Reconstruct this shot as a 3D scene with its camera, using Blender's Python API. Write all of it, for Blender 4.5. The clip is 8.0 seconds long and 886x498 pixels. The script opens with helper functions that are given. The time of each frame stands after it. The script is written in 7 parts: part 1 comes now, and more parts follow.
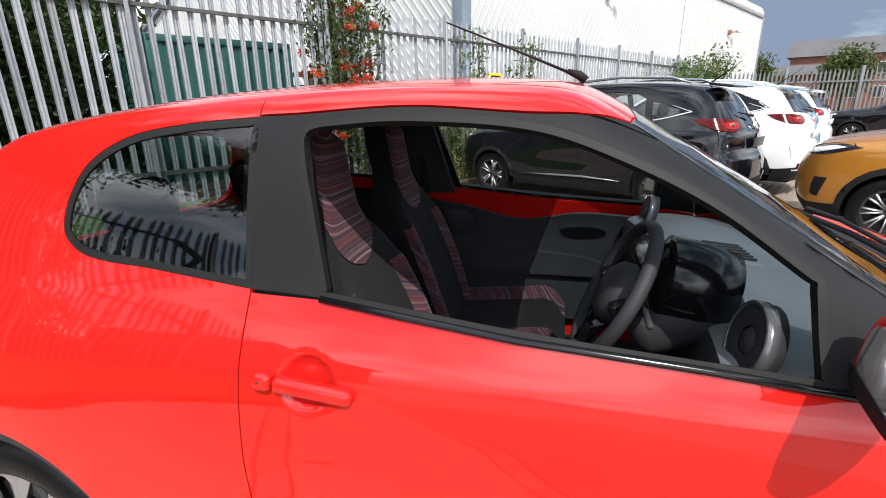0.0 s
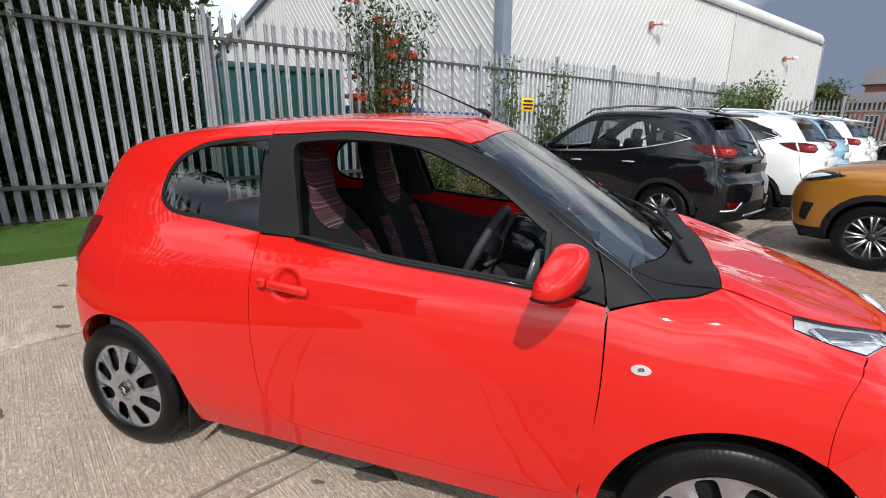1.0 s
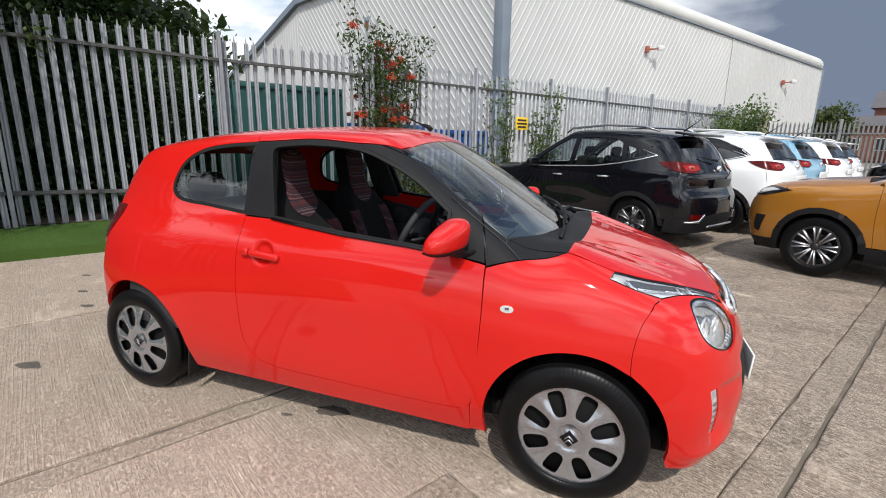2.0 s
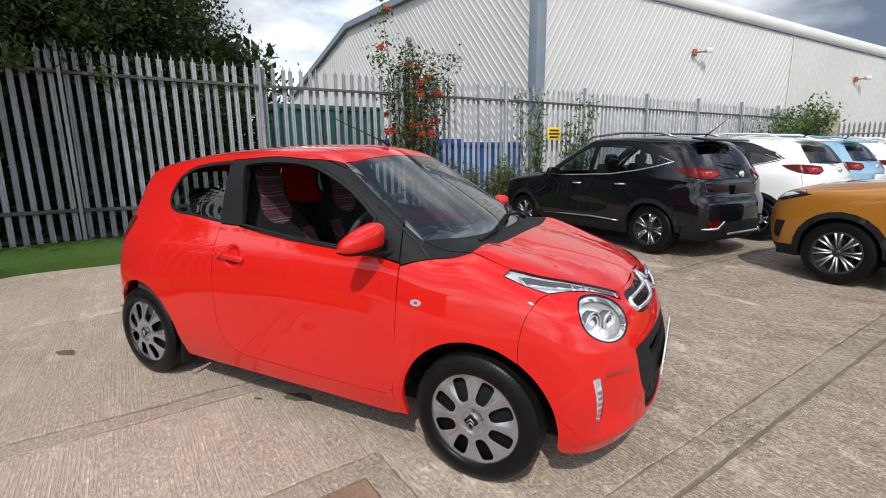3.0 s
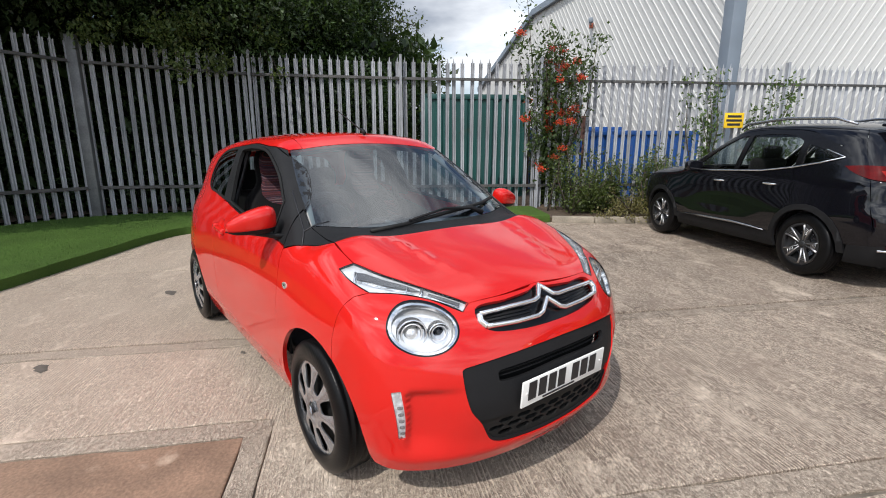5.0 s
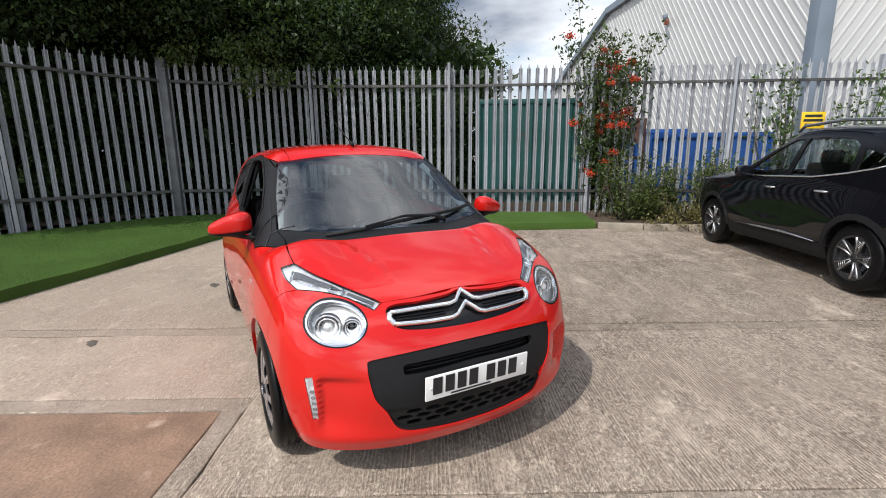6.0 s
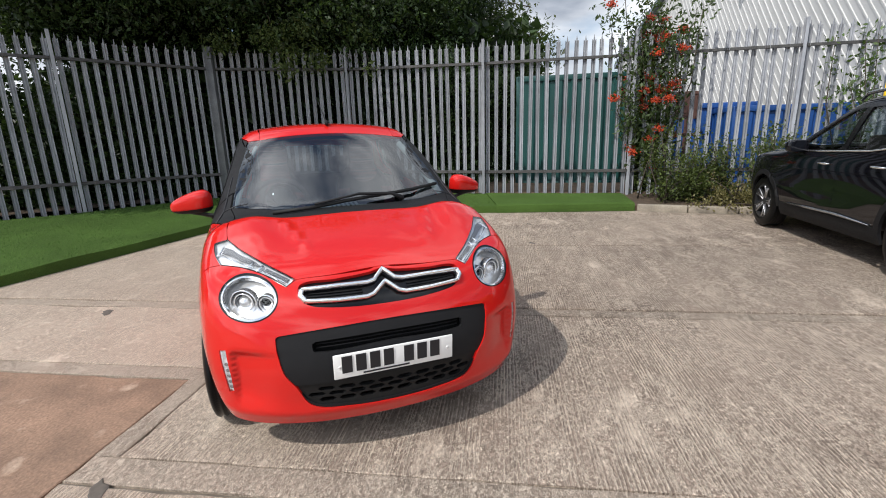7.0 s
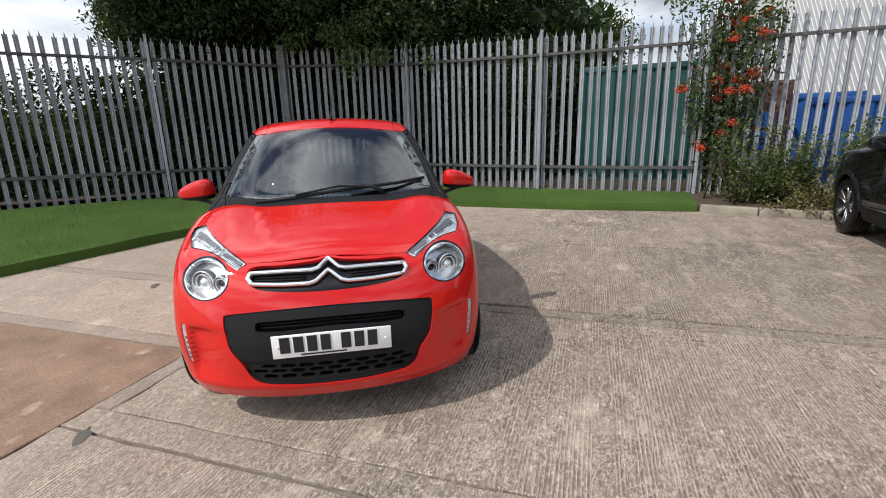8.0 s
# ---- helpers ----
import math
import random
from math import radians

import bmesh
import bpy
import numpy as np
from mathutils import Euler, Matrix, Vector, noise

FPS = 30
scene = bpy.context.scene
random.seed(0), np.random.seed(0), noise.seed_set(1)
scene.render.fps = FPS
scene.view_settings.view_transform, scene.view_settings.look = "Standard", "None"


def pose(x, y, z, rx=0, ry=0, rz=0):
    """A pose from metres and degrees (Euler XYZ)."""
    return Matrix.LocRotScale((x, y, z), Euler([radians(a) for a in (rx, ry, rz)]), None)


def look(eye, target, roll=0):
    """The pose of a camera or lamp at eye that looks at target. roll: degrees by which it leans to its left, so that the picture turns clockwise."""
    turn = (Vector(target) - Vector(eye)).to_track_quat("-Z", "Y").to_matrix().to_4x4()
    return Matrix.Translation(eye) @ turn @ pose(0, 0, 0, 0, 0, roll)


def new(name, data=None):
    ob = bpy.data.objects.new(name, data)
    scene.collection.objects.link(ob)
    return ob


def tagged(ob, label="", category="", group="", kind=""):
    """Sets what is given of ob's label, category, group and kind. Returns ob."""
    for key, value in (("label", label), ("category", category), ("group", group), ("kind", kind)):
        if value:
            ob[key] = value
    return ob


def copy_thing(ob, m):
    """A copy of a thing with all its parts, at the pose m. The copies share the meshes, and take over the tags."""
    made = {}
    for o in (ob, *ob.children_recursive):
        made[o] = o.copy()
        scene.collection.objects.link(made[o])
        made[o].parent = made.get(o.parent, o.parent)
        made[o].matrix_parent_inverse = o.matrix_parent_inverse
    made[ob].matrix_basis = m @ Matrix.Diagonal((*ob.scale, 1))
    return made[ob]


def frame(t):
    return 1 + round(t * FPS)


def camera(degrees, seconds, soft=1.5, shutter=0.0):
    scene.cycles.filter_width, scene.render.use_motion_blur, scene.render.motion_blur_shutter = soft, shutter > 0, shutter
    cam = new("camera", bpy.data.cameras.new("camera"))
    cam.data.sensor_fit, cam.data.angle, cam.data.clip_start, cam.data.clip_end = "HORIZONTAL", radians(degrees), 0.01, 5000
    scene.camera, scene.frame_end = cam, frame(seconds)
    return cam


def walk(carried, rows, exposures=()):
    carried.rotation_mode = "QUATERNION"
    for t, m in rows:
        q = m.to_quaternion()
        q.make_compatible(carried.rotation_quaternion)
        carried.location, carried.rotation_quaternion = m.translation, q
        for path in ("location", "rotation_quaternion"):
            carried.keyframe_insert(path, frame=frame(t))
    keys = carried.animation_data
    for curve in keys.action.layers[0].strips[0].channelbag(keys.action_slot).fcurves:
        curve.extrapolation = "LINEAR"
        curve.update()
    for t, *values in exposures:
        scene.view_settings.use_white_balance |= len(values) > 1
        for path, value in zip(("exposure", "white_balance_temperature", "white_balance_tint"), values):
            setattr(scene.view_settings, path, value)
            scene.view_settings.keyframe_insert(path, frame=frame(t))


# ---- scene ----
cam = camera(87.0, 8.0, soft=1.0)
PATH = [
    (0, (0.177, -1.504, 1.4), (-0.268, 0.355, 0.812), -1.0),
    (0.5, (0.43, -1.782, 1.415), (-0.108, 0.055, 0.837), -0.5),
    (1, (0.769, -2.07, 1.421), (0.126, -0.247, 0.91), 0.3),
    (1.5, (1.008, -2.343, 1.38), (0.325, -0.522, 0.916), 1.1),
    (1.7, (1.098, -2.424, 1.383), (0.422, -0.597, 0.93), 1.2),
    (2.8, (1.801, -2.506, 1.395), (0.949, -0.741, 0.998), -0.6),
    (3, (1.913, -2.446, 1.392), (0.996, -0.712, 1.002), -0.7),
    (3.5, (2.198, -2.242, 1.399), (1.124, -0.604, 0.994), -0.5),
    (4, (2.531, -2.035, 1.403), (1.289, -0.524, 0.988), -1.0),
    (4.5, (2.742, -1.78, 1.389), (1.344, -0.412, 0.97), -0.5),
    (4.7, (2.801, -1.651, 1.375), (1.344, -0.349, 0.948), -0.1),
    (5.8, (3.379, -1.117, 1.44), (1.686, -0.137, 1.024), -0.5),
    (6, (3.441, -1.023, 1.432), (1.72, -0.093, 1.014), -0.5),
    (6.5, (3.539, -0.702, 1.398), (1.763, 0.1, 0.948), -1.5),
    (7, (3.646, -0.43, 1.386), (1.826, 0.244, 0.902), -1.6),
    (7.5, (3.802, -0.136, 1.405), (1.932, 0.36, 0.896), -2.2),
    (8, (3.839, 0.159, 1.38), (1.933, 0.498, 0.878), -1.5),
]
walk(cam, [(t, look(eye, target, roll)) for t, eye, target, roll in PATH],
     [(0, .55), (.5, .33), (1, .09), (1.7, -.01), (3, -.06), (4, -.02), (6, .08), (8, .0)])

# ---- daylight: sun between broken clouds ----
SUN = Vector((0.35, -0.84, 1.08)).normalized()
sun_elev = math.asin(SUN.z)
world = bpy.data.worlds.new("sky")
scene.world = world
world.use_nodes = True
wn, wl = world.node_tree.nodes, world.node_tree.links
wn.clear()
w_out, w_bg = wn.new("ShaderNodeOutputWorld"), wn.new("ShaderNodeBackground")
w_sky = wn.new("ShaderNodeTexSky")
w_sky.sky_type, w_sky.sun_disc = "NISHITA", False
w_sky.sun_elevation, w_sky.sun_rotation = sun_elev, math.atan2(SUN.x, SUN.y)
w_co, w_map = wn.new("ShaderNodeTexCoord"), wn.new("ShaderNodeMapping")
w_map.inputs["Scale"].default_value = (1.0, 1.0, 3.0)
w_map.inputs["Location"].default_value = (5.48, 2.84, 1.72)
w_noise, w_ramp = wn.new("ShaderNodeTexNoise"), wn.new("ShaderNodeValToRGB")
w_noise.inputs["Scale"].default_value, w_noise.inputs["Detail"].default_value = 2.3, 7.0
w_noise.inputs["Roughness"].default_value = 0.55
w_ramp.color_ramp.elements[0].position, w_ramp.color_ramp.elements[1].position = 0.36, 0.52
w_shade, w_tone = wn.new("ShaderNodeTexNoise"), wn.new("ShaderNodeValToRGB")
w_shade.inputs["Scale"].default_value, w_shade.inputs["Detail"].default_value = 1.5, 9.0
w_tone.color_ramp.elements[0].position, w_tone.color_ramp.elements[1].position = 0.43, 0.62
w_tone.color_ramp.elements[0].color = (1.6, 2.0, 2.8, 1)
w_tone.color_ramp.elements[1].color = (10.8, 11.2, 11.7, 1)
w_mix = wn.new("ShaderNodeMixRGB")
wl.new(w_co.outputs["Generated"], w_map.inputs["Vector"])
wl.new(w_map.outputs["Vector"], w_noise.inputs["Vector"])
wl.new(w_map.outputs["Vector"], w_shade.inputs["Vector"])
wl.new(w_noise.outputs["Fac"], w_ramp.inputs["Fac"])
wl.new(w_shade.outputs["Fac"], w_tone.inputs["Fac"])
wl.new(w_ramp.outputs["Color"], w_mix.inputs["Fac"])
wl.new(w_sky.outputs["Color"], w_mix.inputs["Color1"])
# clouds brighten towards the sun
w_dot, w_near, w_lit = wn.new("ShaderNodeVectorMath"), wn.new("ShaderNodeMapRange"), wn.new("ShaderNodeMixRGB")
w_dot.operation, w_dot.inputs[1].default_value = "DOT_PRODUCT", SUN
w_near.inputs["From Min"].default_value, w_near.inputs["From Max"].default_value = 0.1, 0.95
w_near.inputs["To Min"].default_value, w_near.inputs["To Max"].default_value = 0.92, 1.9
w_lit.blend_type, w_lit.inputs["Fac"].default_value = "MULTIPLY", 1.0
wl.new(w_co.outputs["Generated"], w_dot.inputs[0])
wl.new(w_dot.outputs["Value"], w_near.inputs["Value"])
wl.new(w_tone.outputs["Color"], w_lit.inputs["Color1"])
wl.new(w_near.outputs["Result"], w_lit.inputs["Color2"])
wl.new(w_lit.outputs["Color"], w_mix.inputs["Color2"])
wl.new(w_mix.outputs["Color"], w_bg.inputs["Color"])
w_bg.inputs["Strength"].default_value = 0.130
wl.new(w_bg.outputs["Background"], w_out.inputs["Surface"])
sun = new("sun", bpy.data.lights.new("sun", "SUN"))
sun.data.energy, sun.data.angle, sun.data.color = 3.5, radians(0.53), (1.0, 0.955, 0.90)
sun.matrix_world = look(SUN * 50, (0, 0, 0))
scene.view_settings.exposure = 0.0

# ---- materials ----
def material(name, col, rough=0.5, metal=0.0, vary=0.0, vscale=3.0, fine=0.0, fscale=60.0, bump=0.0, bscale=80.0, coat=0.0,
             stretch=(1, 1, 1), dirt=None, dirt_scale=1.2, dirt_at=(0.55, 0.75), rand=0.0, spec=0.5, sheen=0.0, rvary=0.0, island=False, coat_ior=1.5):
    """A surface with broad and fine variation of its colour, worn patches, relief and a clear coat."""
    m = bpy.data.materials.new(name)
    m.use_nodes = True
    n, l = m.node_tree.nodes, m.node_tree.links
    b = n["Principled BSDF"]
    b.inputs["Roughness"].default_value, b.inputs["Metallic"].default_value = rough, metal
    b.inputs["Specular IOR Level"].default_value = spec
    b.inputs["Coat Weight"].default_value, b.inputs["Coat Roughness"].default_value = coat, 0.035
    b.inputs["Coat IOR"].default_value = coat_ior
    b.inputs["Sheen Weight"].default_value = sheen
    b.inputs["Base Color"].default_value = (*col, 1)
    co, mp = n.new("ShaderNodeTexCoord"), n.new("ShaderNodeMapping")
    mp.inputs["Scale"].default_value = stretch
    l.new(co.outputs["Object"], mp.inputs["Vector"])
    rgb = n.new("ShaderNodeRGB")
    rgb.outputs[0].default_value = (*col, 1)
    last = rgb.outputs[0]

    def noise_of(scale, detail=5.0):
        t = n.new("ShaderNodeTexNoise")
        t.inputs["Scale"].default_value, t.inputs["Detail"].default_value = scale, detail
        l.new(mp.outputs["Vector"], t.inputs["Vector"])
        return t.outputs["Fac"]

    def scaled(value_out, amount, last):
        """Multiply the colour by 1 - amount ... 1 + amount."""
        mr, mx = n.new("ShaderNodeMapRange"), n.new("ShaderNodeMixRGB")
        mr.inputs["From Min"].default_value, mr.inputs["From Max"].default_value = 0.25, 0.75
        mr.inputs["To Min"].default_value, mr.inputs["To Max"].default_value = 1 - amount, 1 + amount
        l.new(value_out, mr.inputs["Value"])
        mx.blend_type = "MULTIPLY"
        mx.inputs["Fac"].default_value = 1.0
        l.new(last, mx.inputs["Color1"])
        l.new(mr.outputs["Result"], mx.inputs["Color2"])
        return mx.outputs["Color"]

    if vary:
        last = scaled(noise_of(vscale), vary, last)
    if fine:
        last = scaled(noise_of(fscale, 3.0), fine, last)
    if rand:
        if island:
            g = n.new("ShaderNodeNewGeometry")
            src = g.outputs["Random Per Island"]
        else:
            g = n.new("ShaderNodeObjectInfo")
            src = g.outputs["Random"]
        mr = n.new("ShaderNodeMapRange")
        mr.inputs["To Min"].default_value, mr.inputs["To Max"].default_value = 0.25, 0.75
        l.new(src, mr.inputs["Value"])
        last = scaled(mr.outputs["Result"], rand, last)
    if dirt:
        rp, mx = n.new("ShaderNodeValToRGB"), n.new("ShaderNodeMixRGB")
        rp.color_ramp.elements[0].position, rp.color_ramp.elements[1].position = dirt_at
        l.new(noise_of(dirt_scale, 8.0), rp.inputs["Fac"])
        l.new(rp.outputs["Color"], mx.inputs["Fac"])
        l.new(last, mx.inputs["Color1"])
        mx.inputs["Color2"].default_value = (*dirt, 1)
        last = mx.outputs["Color"]
    if vary or fine or rand or dirt:
        l.new(last, b.inputs["Base Color"])
    if rvary:
        mr = n.new("ShaderNodeMapRange")
        mr.inputs["From Min"].default_value, mr.inputs["From Max"].default_value = 0.3, 0.7
        mr.inputs["To Min"].default_value, mr.inputs["To Max"].default_value = max(rough - rvary, 0.01), rough + rvary
        l.new(noise_of(vscale * 2), mr.inputs["Value"])
        l.new(mr.outputs["Result"], b.inputs["Roughness"])
    if bump:
        bp = n.new("ShaderNodeBump")
        bp.inputs["Strength"].default_value, bp.inputs["Distance"].default_value = 1.0, bump
        l.new(noise_of(bscale, 4.0), bp.inputs["Height"])
        l.new(bp.outputs["Normal"], b.inputs["Normal"])
    return m


def glass(name, tint, f0=0.045, rough=0.0):
    """Thin clear pane: what lies behind, tinted, and a mirror image that grows towards grazing."""
    m = bpy.data.materials.new(name)
    m.use_nodes = True
    n, l = m.node_tree.nodes, m.node_tree.links
    n.clear()
    out, mix, tr, gl, lw, pw, mr = (n.new("ShaderNode" + k) for k in ("OutputMaterial", "MixShader", "BsdfTransparent", "BsdfGlossy", "LayerWeight", "Math", "MapRange"))
    tr.inputs["Color"].default_value = (*tint, 1)
    gl.inputs["Roughness"].default_value = rough
    pw.operation = "POWER"
    pw.inputs[1].default_value = 4.0
    lw.inputs["Blend"].default_value = 0.5
    mr.inputs["To Min"].default_value, mr.inputs["To Max"].default_value = f0, 1.0
    l.new(lw.outputs["Facing"], pw.inputs[0])
    l.new(pw.outputs[0], mr.inputs["Value"])
    l.new(mr.outputs["Result"], mix.inputs["Fac"])
    l.new(tr.outputs["BSDF"], mix.inputs[1])
    l.new(gl.outputs["BSDF"], mix.inputs[2])
    l.new(mix.outputs["Shader"], out.inputs["Surface"])
    return m


M_RED = material("red car paint", (0.550, 0.0100, 0.0072), rough=0.55, coat=1.0, coat_ior=1.5, vary=0.04, vscale=1.5, spec=0.06)
M_TRIM = material("textured black plastic", (0.012, 0.0122, 0.0133), rough=0.6, bump=0.0004, bscale=900, vary=0.15, vscale=8, spec=0.18)
M_GLOSS = material("gloss black", (0.006, 0.006, 0.007), rough=0.14, spec=0.35)
M_SEAL = material("black rubber", (0.010, 0.010, 0.010), rough=0.6, vary=0.2, vscale=20, spec=0.25)
M_CHROME = material("chrome", (0.90, 0.91, 0.92), rough=0.08, metal=0.9)
M_SILVER = material("silver wheel paint", (0.40, 0.42, 0.455), rough=0.22, metal=0.80, vary=0.06, vscale=20, coat=0.5)
M_TYRE = material("tyre rubber", (0.0055, 0.0055, 0.006), rough=0.34, vary=0.3, vscale=12, bump=0.0004, bscale=300, spec=0.16)


def tread(m):
    """Fine cross grooves round the tyre, about its own axle."""
    n, l = m.node_tree.nodes, m.node_tree.links
    co, mp, gr, ml, sn, bp = (n.new("ShaderNode" + k) for k in ("TexCoord", "Mapping", "TexGradient", "Math", "Math", "Bump"))
    mp.inputs["Rotation"].default_value = (radians(90), 0, 0)
    gr.gradient_type, ml.operation, sn.operation = "RADIAL", "MULTIPLY", "SINE"
    ml.inputs[1].default_value = 2 * math.pi * 110
    l.new(co.outputs["Object"], mp.inputs["Vector"])
    l.new(mp.outputs["Vector"], gr.inputs["Vector"])
    l.new(gr.outputs["Fac"], ml.inputs[0])
    l.new(ml.outputs[0], sn.inputs[0])
    l.new(sn.outputs[0], bp.inputs["Height"])
    bp.inputs["Strength"].default_value, bp.inputs["Distance"].default_value = 0.10, 0.0012
    l.new(bp.outputs["Normal"], n["Principled BSDF"].inputs["Normal"])


tread(M_TYRE)
M_GLASS = glass("window glass", (0.88, 0.92, 0.91), 0.05)
M_TINT = glass("tinted rear glass", (0.55, 0.60, 0.59), 0.075)
M_SCREEN = glass("windscreen glass", (0.50, 0.58, 0.605), 0.15)
M_LENS = glass("lamp lens", (0.95, 0.96, 0.97), 0.03)
M_DARK = material("dark underbody", (0.010, 0.010, 0.010), rough=0.9, spec=0.1)
M_PLATE = material("white plate", (0.78, 0.78, 0.76), rough=0.35)
M_INK = material("black print", (0.012, 0.012, 0.015), rough=0.5)
M_REFLECT = material("lamp reflector", (0.93, 0.92, 0.90), rough=0.18, metal=0.70, bump=0.0003, bscale=45)
M_CELL = material("clear lamp cells", (0.86, 0.87, 0.88), rough=0.16, metal=0.40, coat=0.6, vary=0.25, vscale=30)
M_BEZEL = material("smoked lamp bezel", (0.15, 0.15, 0.155), rough=0.22, metal=0.5)
M_DRL = material("clear white lamp plastic", (0.46, 0.465, 0.47), rough=0.2, coat=0.6, vary=0.5, vscale=60)

# ---- modelling kit ----
def part(name, bm, mat, parent=None, label="", smooth=True):
    """Link a bmesh as one mesh object under a thing or a part."""
    me = bpy.data.meshes.new(name)
    bm.to_mesh(me)
    bm.free()
    return link(name, me, mat, parent, label, smooth)


def link(name, me, mat, parent=None, label="", smooth=True):
    if not me.materials:
        me.materials.append(mat)
    if smooth:
        me.shade_smooth()
    ob = new(name, me)
    ob.parent = parent
    if label:
        tagged(ob, label)
    return ob


def pydata(name, verts, faces, mat, parent=None, label="", smooth=False, kind=""):
    me = bpy.data.meshes.new(name)
    me.from_pydata([tuple(v) for v in verts], [], faces)
    me.update()
    ob = link(name, me, mat, parent, label, smooth)
    if kind:
        tagged(ob, kind=kind)
    return ob


def thing(name, label, category, group="", kind="", at=None):
    ob = new(name)
    ob.empty_display_size = 0.2
    if at is not None:
        ob.matrix_basis = at
    return tagged(ob, label, category, group, kind)


def box(bm, size, m=None, bevel=0.0, seg=2):
    """A box with rounded edges, its middle at m."""
    got = bmesh.ops.create_cube(bm, size=1.0)
    vs = got["verts"]
    bmesh.ops.scale(bm, vec=size, verts=vs)
    if bevel:
        es = list({e for v in vs for e in v.link_edges})
        r = bmesh.ops.bevel(bm, geom=es, offset=bevel, segments=seg, profile=0.5, affect="EDGES")
        vs = [v for v in r["verts"]]
        vs = list({v for f in r["faces"] for v in f.verts} | set(vs))
        seen, todo = set(vs), list(vs)
        while todo:
            for e in todo.pop().link_edges:
                for w in e.verts:
                    if w not in seen:
                        seen.add(w)
                        todo.append(w)
        vs = list(seen)
    if m is not None:
        bmesh.ops.transform(bm, matrix=m, verts=vs)
    return vs


def boxpart(name, size, m, mat, parent=None, bevel=0.0, label="", seg=2):
    bm = bmesh.new()
    box(bm, size, m, bevel, seg)
    return part(name, bm, mat, parent, label, smooth=bevel > 0)


def lathe(profile, seg=48, closed=False):
    """Turn a profile of (radius, along) about the y axis; along runs towards -y."""
    bm = bmesh.new()
    rings = []
    for r, a in profile:
        rings.append([bm.verts.new((r * math.cos(2 * math.pi * i / seg), -a, r * math.sin(2 * math.pi * i / seg))) for i in range(seg)])
    pairs = list(zip(rings, rings[1:])) + ([(rings[-1], rings[0])] if closed else [])
    for p, q in pairs:
        for i in range(seg):
            j = (i + 1) % seg
            bm.faces.new((p[i], p[j], q[j], q[i]))
    bmesh.ops.remove_doubles(bm, verts=bm.verts, dist=1e-5)
    bmesh.ops.recalc_face_normals(bm, faces=bm.faces)
    return bm


def tube(points, radius, seg=8, cap=True, flat=1.0):
    """A rod through the points; radius may be a list."""
    bm = bmesh.new()
    pts = [Vector(p) for p in points]
    rad = radius if isinstance(radius, (list, tuple)) else [radius] * len(pts)
    rings, side = [], None
    for i, p in enumerate(pts):
        d = (pts[min(i + 1, len(pts) - 1)] - pts[max(i - 1, 0)]).normalized()
        if side is None:
            side = d.orthogonal().normalized()
        side = (side - d * side.dot(d)).normalized()
        up = d.cross(side)
        rings.append([bm.verts.new(p + rad[i] * (side * math.cos(2 * math.pi * k / seg) + up * math.sin(2 * math.pi * k / seg) * flat)) for k in range(seg)])
    for a, b in zip(rings, rings[1:]):
        for k in range(seg):
            bm.faces.new((a[k], a[(k + 1) % seg], b[(k + 1) % seg], b[k]))
    if cap:
        bm.faces.new(rings[0][::-1])
        bm.faces.new(rings[-1])
    bmesh.ops.recalc_face_normals(bm, faces=bm.faces)
    return bm


SLOPES = {}


def curve(x, xs, ys):
    """Monotone cubic through the stations."""
    key = (tuple(xs), tuple(ys))
    if key not in SLOPES:
        ax, ay = np.array(xs, float), np.array(ys, float)
        h, d = np.diff(ax), np.diff(ay) / np.diff(ax)
        m = np.empty_like(ay)
        m[0], m[-1] = d[0], d[-1]
        w1, w2 = 2 * h[1:] + h[:-1], h[1:] + 2 * h[:-1]
        with np.errstate(all="ignore"):
            m[1:-1] = np.where(d[1:] * d[:-1] > 0, (w1 + w2) / (w1 / d[:-1] + w2 / d[1:]), 0)
        SLOPES[key] = ax, ay, h, m
    ax, ay, h, m = SLOPES[key]
    x = np.minimum(np.maximum(x, ax[0]), ax[-1])
    i = np.minimum(np.maximum(np.searchsorted(ax, x) - 1, 0), len(h) - 1)
    s = (x - ax[i]) / h[i]
    return ((1 + 2 * s) * ay[i] + s * h[i] * m[i]) * (1 - s) ** 2 + ((3 - 2 * s) * ay[i + 1] + (s - 1) * h[i] * m[i + 1]) * s ** 2


def smax(a, b, k):
    return 0.5 * (a + b + np.sqrt((a - b) ** 2 + k * k))


def smin(a, b, k):
    return -smax(-a, -b, k)


def cast(fn, o, d, far=4.0, n=128):
    """First place where rays from o along d enter the shell."""
    o, d = np.broadcast_arrays(np.asarray(o, float), np.asarray(d, float))
    shape = o.shape
    o, d = o.reshape(-1, 3), d.reshape(-1, 3)
    hi = np.full(len(o), far)
    for a in range(0, len(o), 400):
        s = far * np.arange(1, n + 1) / n
        ins = fn(o[a:a + 400, None] + d[a:a + 400, None] * s[None, :, None]) < 0
        first = ins.argmax(1)
        hi[a:a + 400] = np.where(ins.any(1), s[first], far)
    lo = hi - far / n
    for _ in range(17):
        mid = (lo + hi) / 2
        ins = fn(o + d * mid[:, None]) < 0
        hi, lo = np.where(ins, mid, hi), np.where(ins, lo, mid)
    return (o + d * hi[:, None]).reshape(shape)


